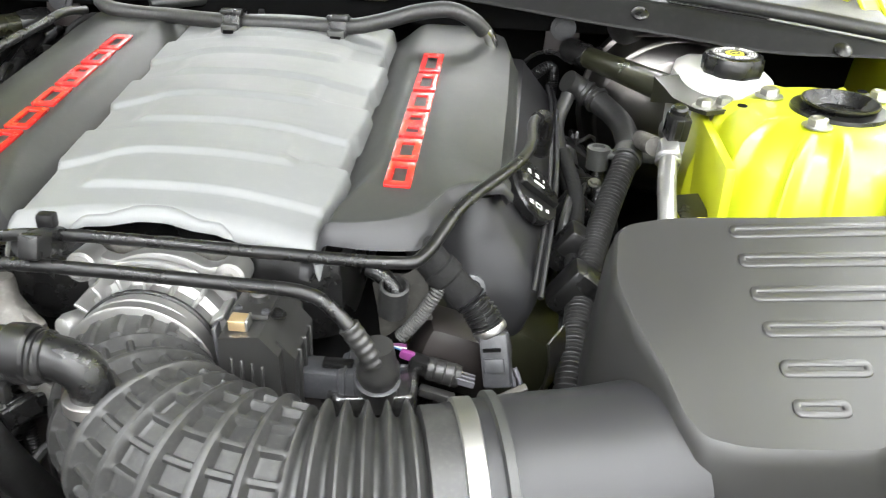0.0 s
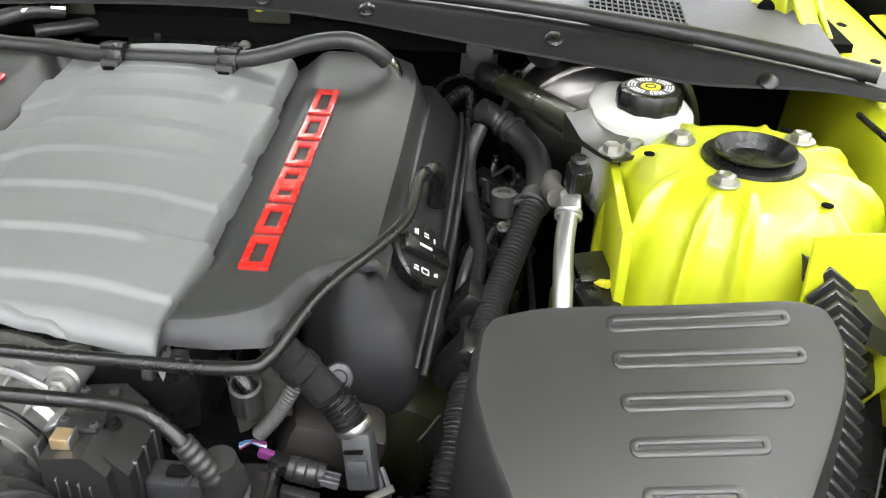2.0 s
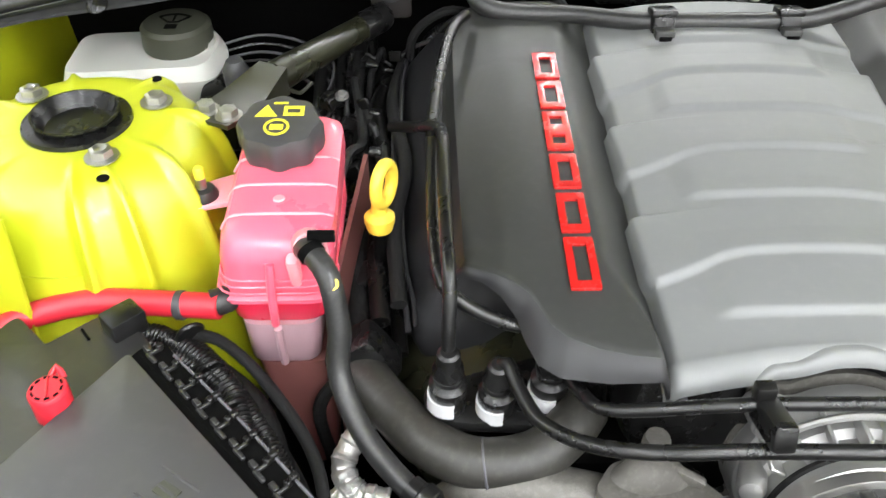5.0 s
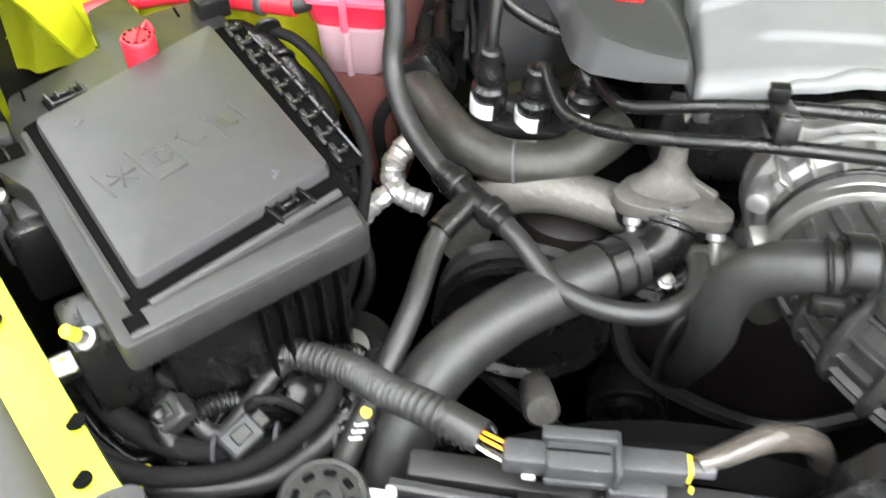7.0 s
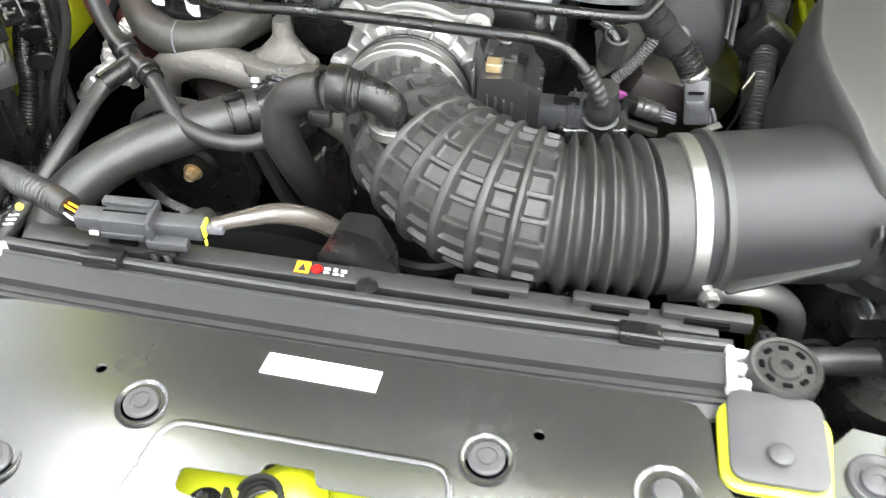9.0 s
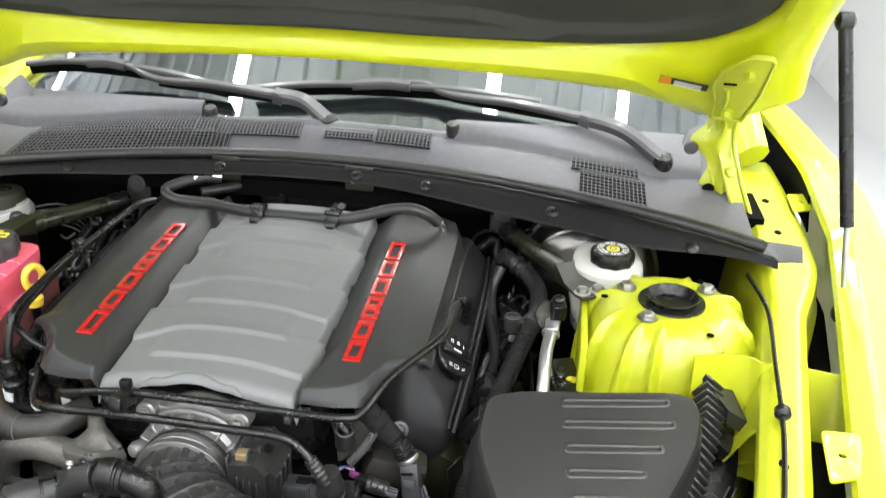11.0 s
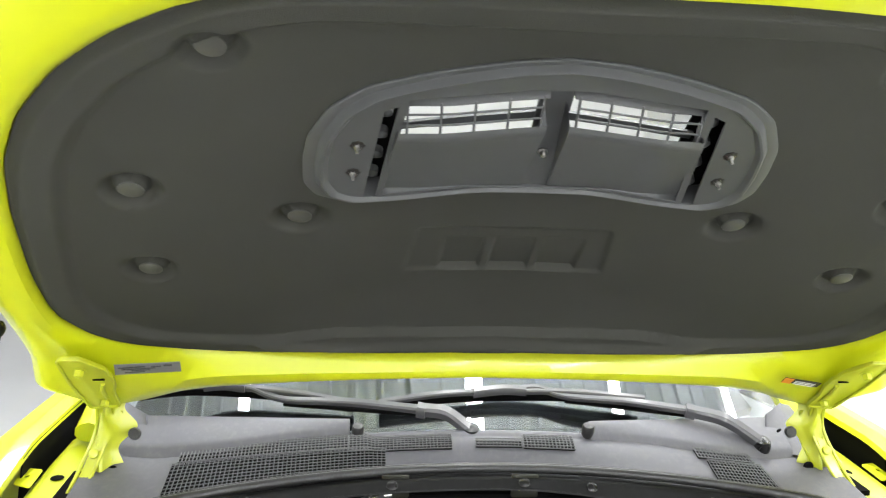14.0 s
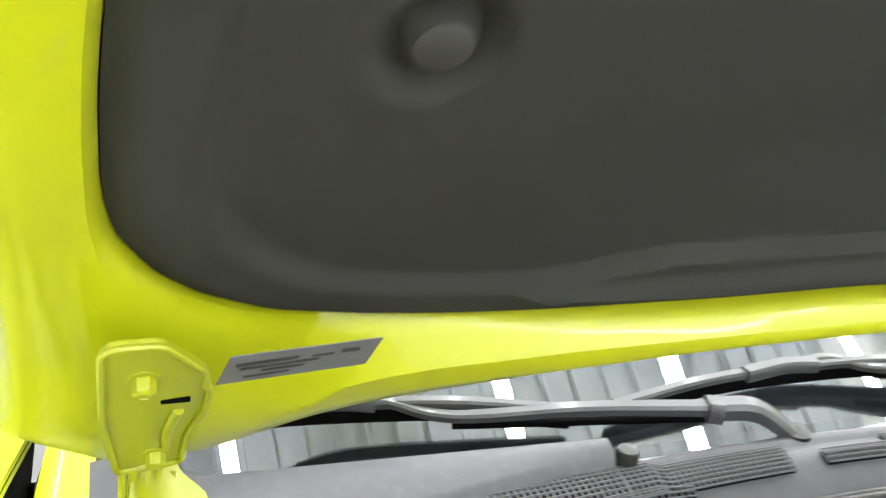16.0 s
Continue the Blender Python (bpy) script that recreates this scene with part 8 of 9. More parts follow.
def big_hoses():
    ob = thing("radiator_hose", "thick black upper radiator hose with spring clamp", "hose", (-0.3, 0.4, 0.7))
    part("hose", tube([(-0.312, 0.325, 0.685), (-0.308, 0.35, 0.71), (-0.298, 0.388, 0.742), (-0.279, 0.422, 0.757), (-0.245, 0.458, 0.766), (-0.2, 0.493, 0.769), (-0.15, 0.526, 0.772)], 0.0228, 28), RUBBER, ob)
    for t in (-0.174, -0.16):
        part("clamp_band", collar((t, 0.511 + (t + 0.174) * 0.66, 0.7705), (t + 0.01, 0.5176 + (t + 0.174) * 0.66, 0.7708), 0.0246, 0.005), BLACK, ob)
    part("clamp_ear", box((-0.167, 0.512, 0.7955), (0.02, 0.008, 0.006), 0.002, (0, 0, 33)), BLACK, ob)

    ob = thing("thermostat_housing", "dusty cast aluminium coolant neck with black outlet", "housing", (-0.12, 0.57, 0.74))
    fl = [(-0.172, 0.563), (-0.166, 0.552), (-0.154, 0.548), (-0.096, 0.54), (-0.086, 0.543), (-0.084, 0.553), (-0.1, 0.571), (-0.134, 0.589), (-0.157, 0.584)]
    part("neck_flange", plate(rounded(fl, 0.006), (), 0.014, 0.002, warp=lambda x, y, z: Vector((x, y, 0.801 + z))), ALU_DULL, ob, "thick lozenge flange")
    part("gasket_plate", plate(rounded([(-0.13 + (x + 0.13) * 0.95, 0.563 + (y - 0.563) * 0.95) for x, y in fl], 0.006), (), 0.012, 0.001, warp=lambda x, y, z: Vector((x, y, 0.788 + z))), BLACK, ob)
    part("neck_dome", loft([[(-0.132 + r * w * math.cos(a), 0.572 + r * math.sin(a) + d, z) for a in (2 * math.pi * k / 32 for k in range(32))] for r, w, d, z in ((0.0165, 1.9, 0.0, 0.806), (0.0155, 1.75, 0.0, 0.81), (0.0145, 1.5, 0.001, 0.816), (0.0125, 1.25, 0.003, 0.822), (0.0105, 1.05, 0.005, 0.828), (0.0098, 1.0, 0.006, 0.842), (0.0085, 1.0, 0.006, 0.846))]), ALU_DULL, ob)
    part("casting_web", box((-0.112, 0.57, 0.812), (0.036, 0.008, 0.014), 0.003, (0, 18, -22)), ALU_DULL, ob)
    part("outlet", tube([(-0.13, 0.562, 0.795), (-0.128, 0.548, 0.782), (-0.14, 0.533, 0.774), (-0.165, 0.517, 0.771)], 0.0215, 24), BLACK, ob)
    part("outlet_band", collar((-0.127, 0.552, 0.787), (-0.13, 0.542, 0.778), 0.0228, 0.006), BLACK, ob)
    for x, y in ((-0.156, 0.548), (-0.094, 0.5405)):
        part("flange_stud", lathe([(0.007, 0.0), (0.007, 0.005), (0.0042, 0.007), (0.0042, 0.022), (0.003, 0.024)], aim((x, y, 0.795), (0.05, -0.55, -0.8)), 16), SILVER, ob)

    ob = thing("purge_hose", "black rubber hose from the intake boot down to the pump", "hose", (-0.09, 0.455, 0.66))
    part("hose", tube([(-0.018, 0.442, 0.874), (-0.045, 0.444, 0.868), (-0.072, 0.45, 0.858), (-0.093, 0.455, 0.838), (-0.1, 0.456, 0.805), (-0.096, 0.465, 0.77), (-0.0925, 0.488, 0.718), (-0.09, 0.514, 0.668), (-0.088, 0.54, 0.62)], lambda run, total: 0.0172 - 0.002 * ease(0.4, 0.9, run / total), 24), RUBBER, ob)
    for x in (-0.03, -0.04, -0.05):
        part("hose_rib", collar((x, 0.443, 0.872), (x - 0.01, 0.444, 0.869), 0.0195, 0.004), BLACK, ob)
    part("hose_clip", box((-0.05, 0.425, 0.855), (0.02, 0.01, 0.015), 0.003), BLACK, ob)

    ob = thing("heater_hose", "dusty black heater hose with a cable tie", "hose", (-0.26, 0.6, 0.75))
    part("hose", tube([(-0.35, 0.70, 0.79), (-0.342, 0.68, 0.797), (-0.32, 0.648, 0.795), (-0.29, 0.612, 0.796), (-0.255, 0.593, 0.798), (-0.215, 0.594, 0.803), (-0.19, 0.608, 0.812), (-0.172, 0.63, 0.815)], 0.0195, 26), RUBBER_DUSTY, ob)
    part("cable_tie", collar((-0.25, 0.592, 0.798), (-0.235, 0.592, 0.8), 0.0205, 0.004), COWL, ob)
    part("pink_end", collar((-0.345, 0.69, 0.796), (-0.33, 0.66, 0.795), 0.0202, 0.02), TANK_CLEAR, ob)

    ob = thing("foil_pipe", "pipe wrapped in crinkled silver foil", "pipe", (-0.35, 0.63, 0.7))
    part("foil_wrap", tube([(-0.335, 0.67, 0.77), (-0.35, 0.655, 0.757), (-0.362, 0.635, 0.742), (-0.352, 0.617, 0.73), (-0.325, 0.61, 0.725)], lambda run, total: 0.0108 + 0.0007 * math.sin(run * 430) + 0.0006 * math.sin(run * 1170), 9, 0.002), FOIL, ob)
    part("foil_wrap", tube([(-0.355, 0.618, 0.735), (-0.375, 0.605, 0.722), (-0.39, 0.6, 0.7)], lambda run, total: 0.0092 + 0.0006 * math.sin(run * 510) + 0.0005 * math.sin(run * 1300), 8, 0.002), FOIL, ob)
    part("copper_pipe", tube([(-0.345, 0.775, 0.8), (-0.347, 0.783, 0.777), (-0.345, 0.78, 0.74), (-0.335, 0.76, 0.7)], 0.014, 16), RUST, ob, "brownish red wrapped pipe")


big_hoses()


def battery_cable():
    ob = thing("battery_cable", "red sleeved battery cable with grey tie", "cable", (-0.55, 0.7, 0.84))
    part("red_sleeve", tube([(-0.64, 0.68, 0.845), (-0.605, 0.7, 0.852), (-0.56, 0.71, 0.857), (-0.51, 0.708, 0.857), (-0.455, 0.7, 0.86)], 0.0105, 18), REDCAP, ob)
    part("cable_tie", collar((-0.487, 0.705, 0.857), (-0.455, 0.7, 0.86), 0.012, 0.008), GREYCONN, ob)
    part("cable_end", tube([(-0.462, 0.703, 0.86), (-0.452, 0.708, 0.86), (-0.445, 0.72, 0.858)], 0.0112, 14), RUBBER, ob)
    ob = thing("cable_loom", "black taped cable loom along the fuse box", "wiring", (-0.42, 0.62, 0.78))
    random.seed(21)
    for k in range(11):
        dx, dz, r = random.uniform(-0.016, 0.03), random.uniform(-0.05, 0.006), random.choice((0.005, 0.007, 0.009, 0.011))
        j = lambda w=0.008: random.uniform(-w, w)
        pts = [(-0.53 + dx, 0.7 + j(), 0.835 + dz), (-0.49 + dx + j(), 0.69 + j(), 0.842 + dz), (-0.44 + dx + j(), 0.645 + j(), 0.832 + dz + j()), (-0.405 + dx + j(), 0.585 + j(0.015), 0.805 + dz + j()), (-0.385 + dx + j(), 0.53 + j(0.015), 0.77 + dz + j()), (-0.405 + dx, 0.5 + j(0.01), 0.7 + dz)]
        rib = k % 4 == 0
        part("taped_cable", tube(pts, corrugated(r, 0.0036, 0.0008) if rib else r, 10, 0.00045 if rib else 0.008), BLACK if rib else CLOTH, ob)
    for k in range(6):
        part("cable_tie", collar((-0.48 + 0.02 * k, 0.69 - 0.03 * k, 0.84 - 0.01 * k), (-0.465 + 0.02 * k, 0.668 - 0.03 * k, 0.833 - 0.01 * k), 0.0125, 0.004), BLACK, ob)


battery_cable()


def left_loom():
    ob = thing("wiring_bundle", "tangled black wiring bundle with plugs below the fuse box", "wiring", (-0.45, 0.36, 0.66))
    random.seed(4)
    for k in range(18):
        x0 = -0.56 + 0.0065 * k
        z0 = 0.69 + 0.07 * random.random()
        pts = [(x0, 0.36 + 0.03 * random.random(), 0.74 - 0.04 * random.random()), (x0 + 0.03, 0.35 + 0.02 * random.random(), z0), (x0 + 0.06, 0.345 + 0.04 * random.random(), z0 - 0.02), (x0 + 0.09, 0.38 + 0.03 * random.random(), z0 + 0.0), (x0 + 0.1, 0.42, z0 - 0.02 + 0.02 * random.random())]
        r = random.choice((0.003, 0.004, 0.0055, 0.0075))
        part("cable", tube(pts, corrugated(r, 0.0034, 0.0008) if k % 5 == 0 else r, 10, 0.00045 if k % 5 == 0 else 0.008), (CLOTH, BLACK, RUBBER)[k % 3], ob)
    big = [(-0.53, 0.335, 0.765), (-0.5, 0.318, 0.74), (-0.45, 0.315, 0.72), (-0.39, 0.335, 0.715), (-0.35, 0.37, 0.73), (-0.34, 0.4, 0.74)]
    part("main_cable", tube(big, 0.0095, 14), RUBBER, ob)
    part("main_cable", tube([(p[0] - 0.012, p[1] - 0.004, p[2] + 0.018) for p in big], 0.007, 12), CLOTH, ob)
    part("main_cable", tube([(p[0] + 0.01, p[1] + 0.025, p[2] + 0.008) for p in big], 0.009, 14), CLOTH, ob)
    part("tape_mark", collar((-0.47, 0.314, 0.727), (-0.45, 0.315, 0.72), 0.0102, 0.005), INK_Y, ob, "yellow tape mark")
    for x, y, z, s, mat in ((-0.44, 0.385, 0.765, 0.03, BLACK), (-0.47, 0.375, 0.75, 0.026, LIDBLACK), (-0.41, 0.41, 0.76, 0.034, BLACK), (-0.5, 0.385, 0.76, 0.026, BLACK), (-0.43, 0.4, 0.73, 0.025, BLACK), (-0.385, 0.4, 0.72, 0.03, BLACK)):
        part("plug", box((x, y, z), (s, s * 0.8, s * 1.2), 0.004, (random.uniform(-30, 30), random.uniform(-30, 30), random.uniform(0, 90))), mat, ob)
    for k in range(5):
        part("cable_tie", collar((-0.43 + 0.02 * k, 0.345 + 0.006 * k, 0.728), (-0.4 + 0.02 * k, 0.35 + 0.006 * k, 0.726), 0.013, 0.003), COWL, ob)
    lug = thing("ground_strap", "silver ground clamp bolted to the yellow rail", "clamp", (-0.545, 0.345, 0.76))
    part("clamp_tube", tube([(-0.55, 0.325, 0.79), (-0.53, 0.345, 0.792), (-0.515, 0.36, 0.79)], 0.011, 16), CHROME, lug)
    part("clamp_leg", box((-0.545, 0.322, 0.77), (0.012, 0.014, 0.045), 0.003, (10, 0, 35)), STEEL, lug)
    bolt_ob = thing("bracket_bolt", "large silver bolt on a black round bracket", "bolt", (-0.362, 0.455, 0.70))
    part("round_bracket", lathe([(0.035, -0.03), (0.036, -0.004), (0.03, 0.0), (0.001, 0.0)], aim((-0.362, 0.455, 0.709), (0, -0.25, 1)), 32), BLACK, bolt_ob)
    part("washer", lathe([(0.016, 0.0), (0.016, 0.003), (0.012, 0.004), (0.001, 0.004)], aim((-0.362, 0.455, 0.71), (0, -0.25, 1)), 28), STEEL, bolt_ob)
    part("head", bolt((-0.362, 0.454, 0.714), (0, -0.25, 1), 0.008, 0.007), STEEL, bolt_ob)
    tri = thing("pipe_stub", "aluminium pipe stub under the radiator hose", "pipe", (-0.3, 0.43, 0.62))
    part("stub", lathe([(0.014, -0.03), (0.015, 0.02), (0.012, 0.024), (0.001, 0.024)], aim((-0.21, 0.46, 0.665), (0.1, -0.7, 0.5)), 20), ALU_DULL, tri)


left_loom()


def engine_fittings():
    ob = thing("breather_fittings", "black quick couplings with white rings on the shroud", "fitting", (-0.26, 0.63, 0.8))
    for x, y, z, h in ((-0.277, 0.632, 0.835, 0.045), (-0.24, 0.632, 0.826, 0.04), (-0.2, 0.64, 0.83, 0.032)):
        f = part("coupling", lathe([(0.0135, -0.022), (0.0135, -0.002), (0.0145, 0.0), (0.0145, 0.01), (0.011, 0.013), (0.0105, 0.02), (0.0118, 0.022), (0.0118, 0.027), (0.0095, 0.03), (0.0085, h), (0.006, h + 0.002)], aim((x, y, z), (0, -0.1, 1)), 28), BLACK, ob)
        arc = [(x + 0.0142 * math.cos(a), y + 0.0142 * math.sin(a), z - 0.008) for a in np.linspace(math.radians(130), math.radians(285), 12)]
        part("white_ring", loft([[(px, py, pz - 0.0065), (px + 0.001, py + 0.001, pz + 0.0065), (px + (px - x) * 0.12, py + (py - y) * 0.12, pz + 0.0065), (px + (px - x) * 0.12, py + (py - y) * 0.12, pz - 0.0065)] for px, py, pz in arc]), CLIPW, f, "white locking ring")
        for k in range(3):
            part("coupling_rib", lathe([(0.0105, -0.0008), (0.0118, 0.0), (0.0105, 0.0008)], aim((x, y - 0.002, z + 0.015 + 0.006 * k), (0, -0.1, 1)), 24), BLACK, f)
    part("base_plate", plate(rounded([(-0.297, 0.652), (-0.28, 0.622), (-0.17, 0.615), (-0.15, 0.655), (-0.172, 0.694)], 0.015), (), 0.012, 0.003, warp=lambda x, y, z: Vector((x, y, 0.808 + z))), BLACK, ob)
    part("side_pipe", tube([(-0.277, 0.63, 0.872), (-0.277, 0.634, 0.893), (-0.276, 0.645, 0.92), (-0.277, 0.665, 0.937), (-0.278, 0.74, 0.945), (-0.278, 0.805, 0.949), (-0.283, 0.822, 0.947), (-0.3, 0.845, 0.933), (-0.322, 0.88, 0.912)], 0.0052, 14), BLACK, ob)
    part("side_pipe", tube([(-0.222, 0.645, 0.888), (-0.24, 0.648, 0.892), (-0.268, 0.655, 0.905), (-0.283, 0.67, 0.918), (-0.287, 0.75, 0.932), (-0.285, 0.85, 0.942), (-0.272, 0.95, 0.952), (-0.262, 0.99, 0.958), (-0.25, 1.02, 0.955)], 0.0052, 14), BLACK, ob)
    dip = thing("dipstick", "yellow ring handled oil dipstick", "dipstick", (-0.331, 0.778, 0.78))
    ring = [(-0.326 + 0.006 * math.cos(a), 0.779 + 0.0125 * math.cos(a), 0.92 + 0.0175 * math.sin(a)) for a in np.linspace(0, 2 * math.pi, 28)]
    part("ring", tube(ring, 0.0055, 10, raw=True), YELLOW_PL, dip)
    part("plug", lathe([(0.011, -0.01), (0.013, -0.002), (0.013, 0.003), (0.007, 0.007), (0.006, 0.022)], Matrix.Translation((-0.331, 0.778, 0.885)), 20), YELLOW_PL, dip)
    part("guide_tube", tube([(-0.331, 0.778, 0.88), (-0.331, 0.78, 0.82), (-0.32, 0.79, 0.72)], 0.006, 10), DEEP, dip)
    loom = thing("side_loom", "black harness with glossy tape along the cylinder head", "wiring", (-0.32, 0.9, 0.8))
    random.seed(8)
    for k in range(6):
        x = -0.315 - 0.016 * (k % 3)
        z = 0.86 - 0.02 * k
        part("cable", tube([(x, 0.72, z - 0.02), (x - 0.005, 0.8, z), (x + 0.004, 0.88, z + 0.01), (x - 0.01, 0.98, z + 0.015), (x, 1.06, z + 0.02)], 0.007 + 0.002 * (k % 3), 10), (CLOTH, BLACK)[k % 2], loom)
    for k in range(9):
        part("foil_patch", box((-0.32 - 0.05 * random.random(), 0.86 + 0.2 * random.random(), 0.87 + 0.05 * random.random()), (0.012, 0.004, 0.014), 0.002, (random.uniform(0, 90), random.uniform(0, 90), 0)), BLACK, loom)
    for x, z in ((-0.36, 0.9), (-0.38, 0.88), (-0.4, 0.89), (-0.34, 0.86)):
        part("upright_pipe", tube([(x, 1.1, z), (x - 0.005, 1.02, z - 0.04), (x, 0.96, z - 0.12)], 0.008, 10), BLACK, loom)


engine_fittings()


def washer_tank():
    ob = thing("washer_filler", "white washer fluid neck with dark green cap", "reservoir", (-0.57, 1.02, 0.85))
    part("white_body", loft([[(x, y, z + 0.05 * (0.55 + x)) for x, y in rounded([(-0.66 - k * 0.2, 0.985 - k), (-0.505 + k, 0.985 - k), (-0.498 + k, 1.04), (-0.515, 1.085 + k), (-0.66, 1.09 + k)], 0.02)] for z, k in ((0.85, -0.015), (0.88, 0.0), (0.9, 0.002), (0.912, -0.008))]), WHITE_PL, ob)
    part("neck", lathe([(0.04, -0.03), (0.036, 0.0), (0.034, 0.02)], Matrix.Translation((-0.546, 1.045, 0.9)), 32), WHITE_PL, ob)
    cap = part("cap", lathe([(0.036, 0.0), (0.037, 0.004), (0.036, 0.022), (0.032, 0.026), (0.001, 0.027)], Matrix.Translation((-0.549, 1.045, 0.912)), 40), OLIVECAP, ob, "dark olive cap with washer symbol")
    arc = [(-0.55 + r * math.cos(a), 1.036 + r * math.sin(a)) for r, span in ((0.024, np.linspace(math.radians(45), math.radians(135), 9)), (0.0215, np.linspace(math.radians(135), math.radians(45), 9))) for a in span]
    part("symbol", plate(arc, (), 0.001, z=0.9395), DEEP, cap)
    part("symbol", box((-0.55, 1.05, 0.9395), (0.0016, 0.02, 0.001), 0), DEEP, cap)
    for x, r in ((-0.5605, 40), (-0.5395, -40)):
        part("symbol", box((x, 1.0465, 0.9395), (0.0016, 0.014, 0.001), 0, (0, 0, r)), DEEP, cap)
    part("symbol", box((-0.55, 1.0405, 0.9395), (0.013, 0.0016, 0.001), 0), DEEP, cap)
    part("symbol", box((-0.55, 1.03, 0.9395), (0.012, 0.009, 0.001), 0), DEEP, cap)
    lines = thing("brake_lines", "bundle of thin black brake lines", "pipes", (-0.45, 1.1, 0.85))
    for k in range(5):
        part("line", tube([(-0.52, 1.06, 0.9 - 0.008 * k), (-0.47, 1.08, 0.905 - 0.01 * k), (-0.42, 1.07, 0.9 - 0.012 * k), (-0.39, 1.05 - 0.01 * k, 0.885 - 0.01 * k), (-0.4, 1.0, 0.86 - 0.012 * k)], 0.0017, 8), BLACK if k % 2 else GREYCONN, lines)
    part("yellow_line", tube([(-0.44, 1.03, 0.868), (-0.425, 1.022, 0.866), (-0.412, 1.03, 0.875)], 0.0022, 8), OLIVECAP, lines)
    blk = thing("brake_block", "black brake pressure block", "block", (-0.49, 0.98, 0.84))
    part("housing", box((-0.492, 0.985, 0.865), (0.05, 0.05, 0.07), 0.008), BLACK, blk)
    part("sensor", lathe([(0.012, 0.0), (0.013, 0.02), (0.008, 0.03)], Matrix.Translation((-0.478, 0.975, 0.9)), 20), GREYCONN, blk)


washer_tank()


# ---- rear of the engine and the brake side ----
def rear_hose():
    ob = thing("fuel_hose", "black sleeved fuel hose clipped across the cover's rear", "hose", (0, 1.0, 0.94))
    pts = [(-0.165, 1.1, 0.972), (-0.19, 1.084, 0.976), (-0.222, 1.062, 0.972), (-0.24, 1.043, 0.965), (-0.225, 1.03, 0.957), (-0.19, 1.028, 0.953), (-0.144, 1.024, 0.953), (-0.1, 1.008, 0.955), (-0.059, 0.998, 0.957), (0.065, 0.992, 0.96), (0.11, 0.994, 0.967), (0.155, 0.998, 0.98), (0.192, 0.998, 0.985), (0.217, 1.002, 0.975), (0.232, 1.01, 0.96)]
    part("sleeve", tube(pts, 0.0092, 18), RUBBER, ob)
    part("metal_end", tube([(0.226, 1.006, 0.966), (0.238, 1.014, 0.955), (0.242, 1.018, 0.938), (0.238, 1.02, 0.925)], 0.0075, 14), CHROME, ob, "bright metal hose end")
    part("metal_end", tube([(-0.205, 1.076, 0.976), (-0.185, 1.09, 0.977), (-0.165, 1.102, 0.975)], lambda run, total: 0.0105 - 0.002 * (1 if 0.4 < run / total < 0.6 else 0), 14), CHROME, ob)
    part("branch", tube([(-0.19, 1.07, 0.955), (-0.15, 1.1, 0.955), (-0.11, 1.15, 0.952)], 0.008, 14), RUBBER, ob)
    part("branch_end", lathe([(0.012, -0.01), (0.013, 0.01), (0.008, 0.014)], aim((-0.107, 1.158, 0.953), (0.3, 0.9, 0.1)), 20), BLACK, ob)
    for x in (-0.059, 0.065):
        c = part("hose_clip", box((x, 0.992, 0.952), (0.022, 0.026, 0.03), 0.004, (-12, 0, 0)), BLACK, ob, "black plastic hose clip")
        part("clip_top", box((x, 0.994, 0.969), (0.026, 0.024, 0.008), 0.003, (-12, 0, 0)), BLACK, c)
        part("clip_foot", box((x, 0.976, 0.946), (0.02, 0.012, 0.028), 0.003), DARK, c)
        part("clip_slot", box((x, 0.969, 0.952), (0.012, 0.002, 0.004), 0), DEEP, c)
    br = thing("firewall_bracket", "small olive bracket with bolt below the cowl", "bracket", (0.081, 1.1, 0.988), group="firewall brackets")
    x, z = 0.081, 0.988
    part("angle", plate(rounded([(-0.024, -0.02), (0.024, -0.02), (0.024, 0.022), (-0.024, 0.022)], 0.003), [circle(0.012, 0.004, 0.004, 10)], 0.003, 0.0006, warp=lambda a, b, c: Vector((x + a, 1.103 + c, z + b))), OLIVE, br)
    part("bolt", bolt((x - 0.01, 1.1, z + 0.002), (0, -1, 0.1), 0.006, 0.008), INK_Y, br)
    copy_thing(br, Matrix.Translation((-0.154, 1.1, 0.989)))
    mot = thing("wiper_motor_tube", "black cylinder below the cowl", "tube", (0, 1.13, 0.93))
    part("cylinder", lathe([(0.02, -0.1), (0.024, -0.095), (0.024, 0.095), (0.02, 0.1)], aim((0.0, 1.135, 0.94), (1, 0, 0)), 24), BLACK, mot)
    part("end_band", collar((-0.06, 1.135, 0.94), (-0.05, 1.135, 0.94), 0.026, 0.01), BLACK, mot)


rear_hose()


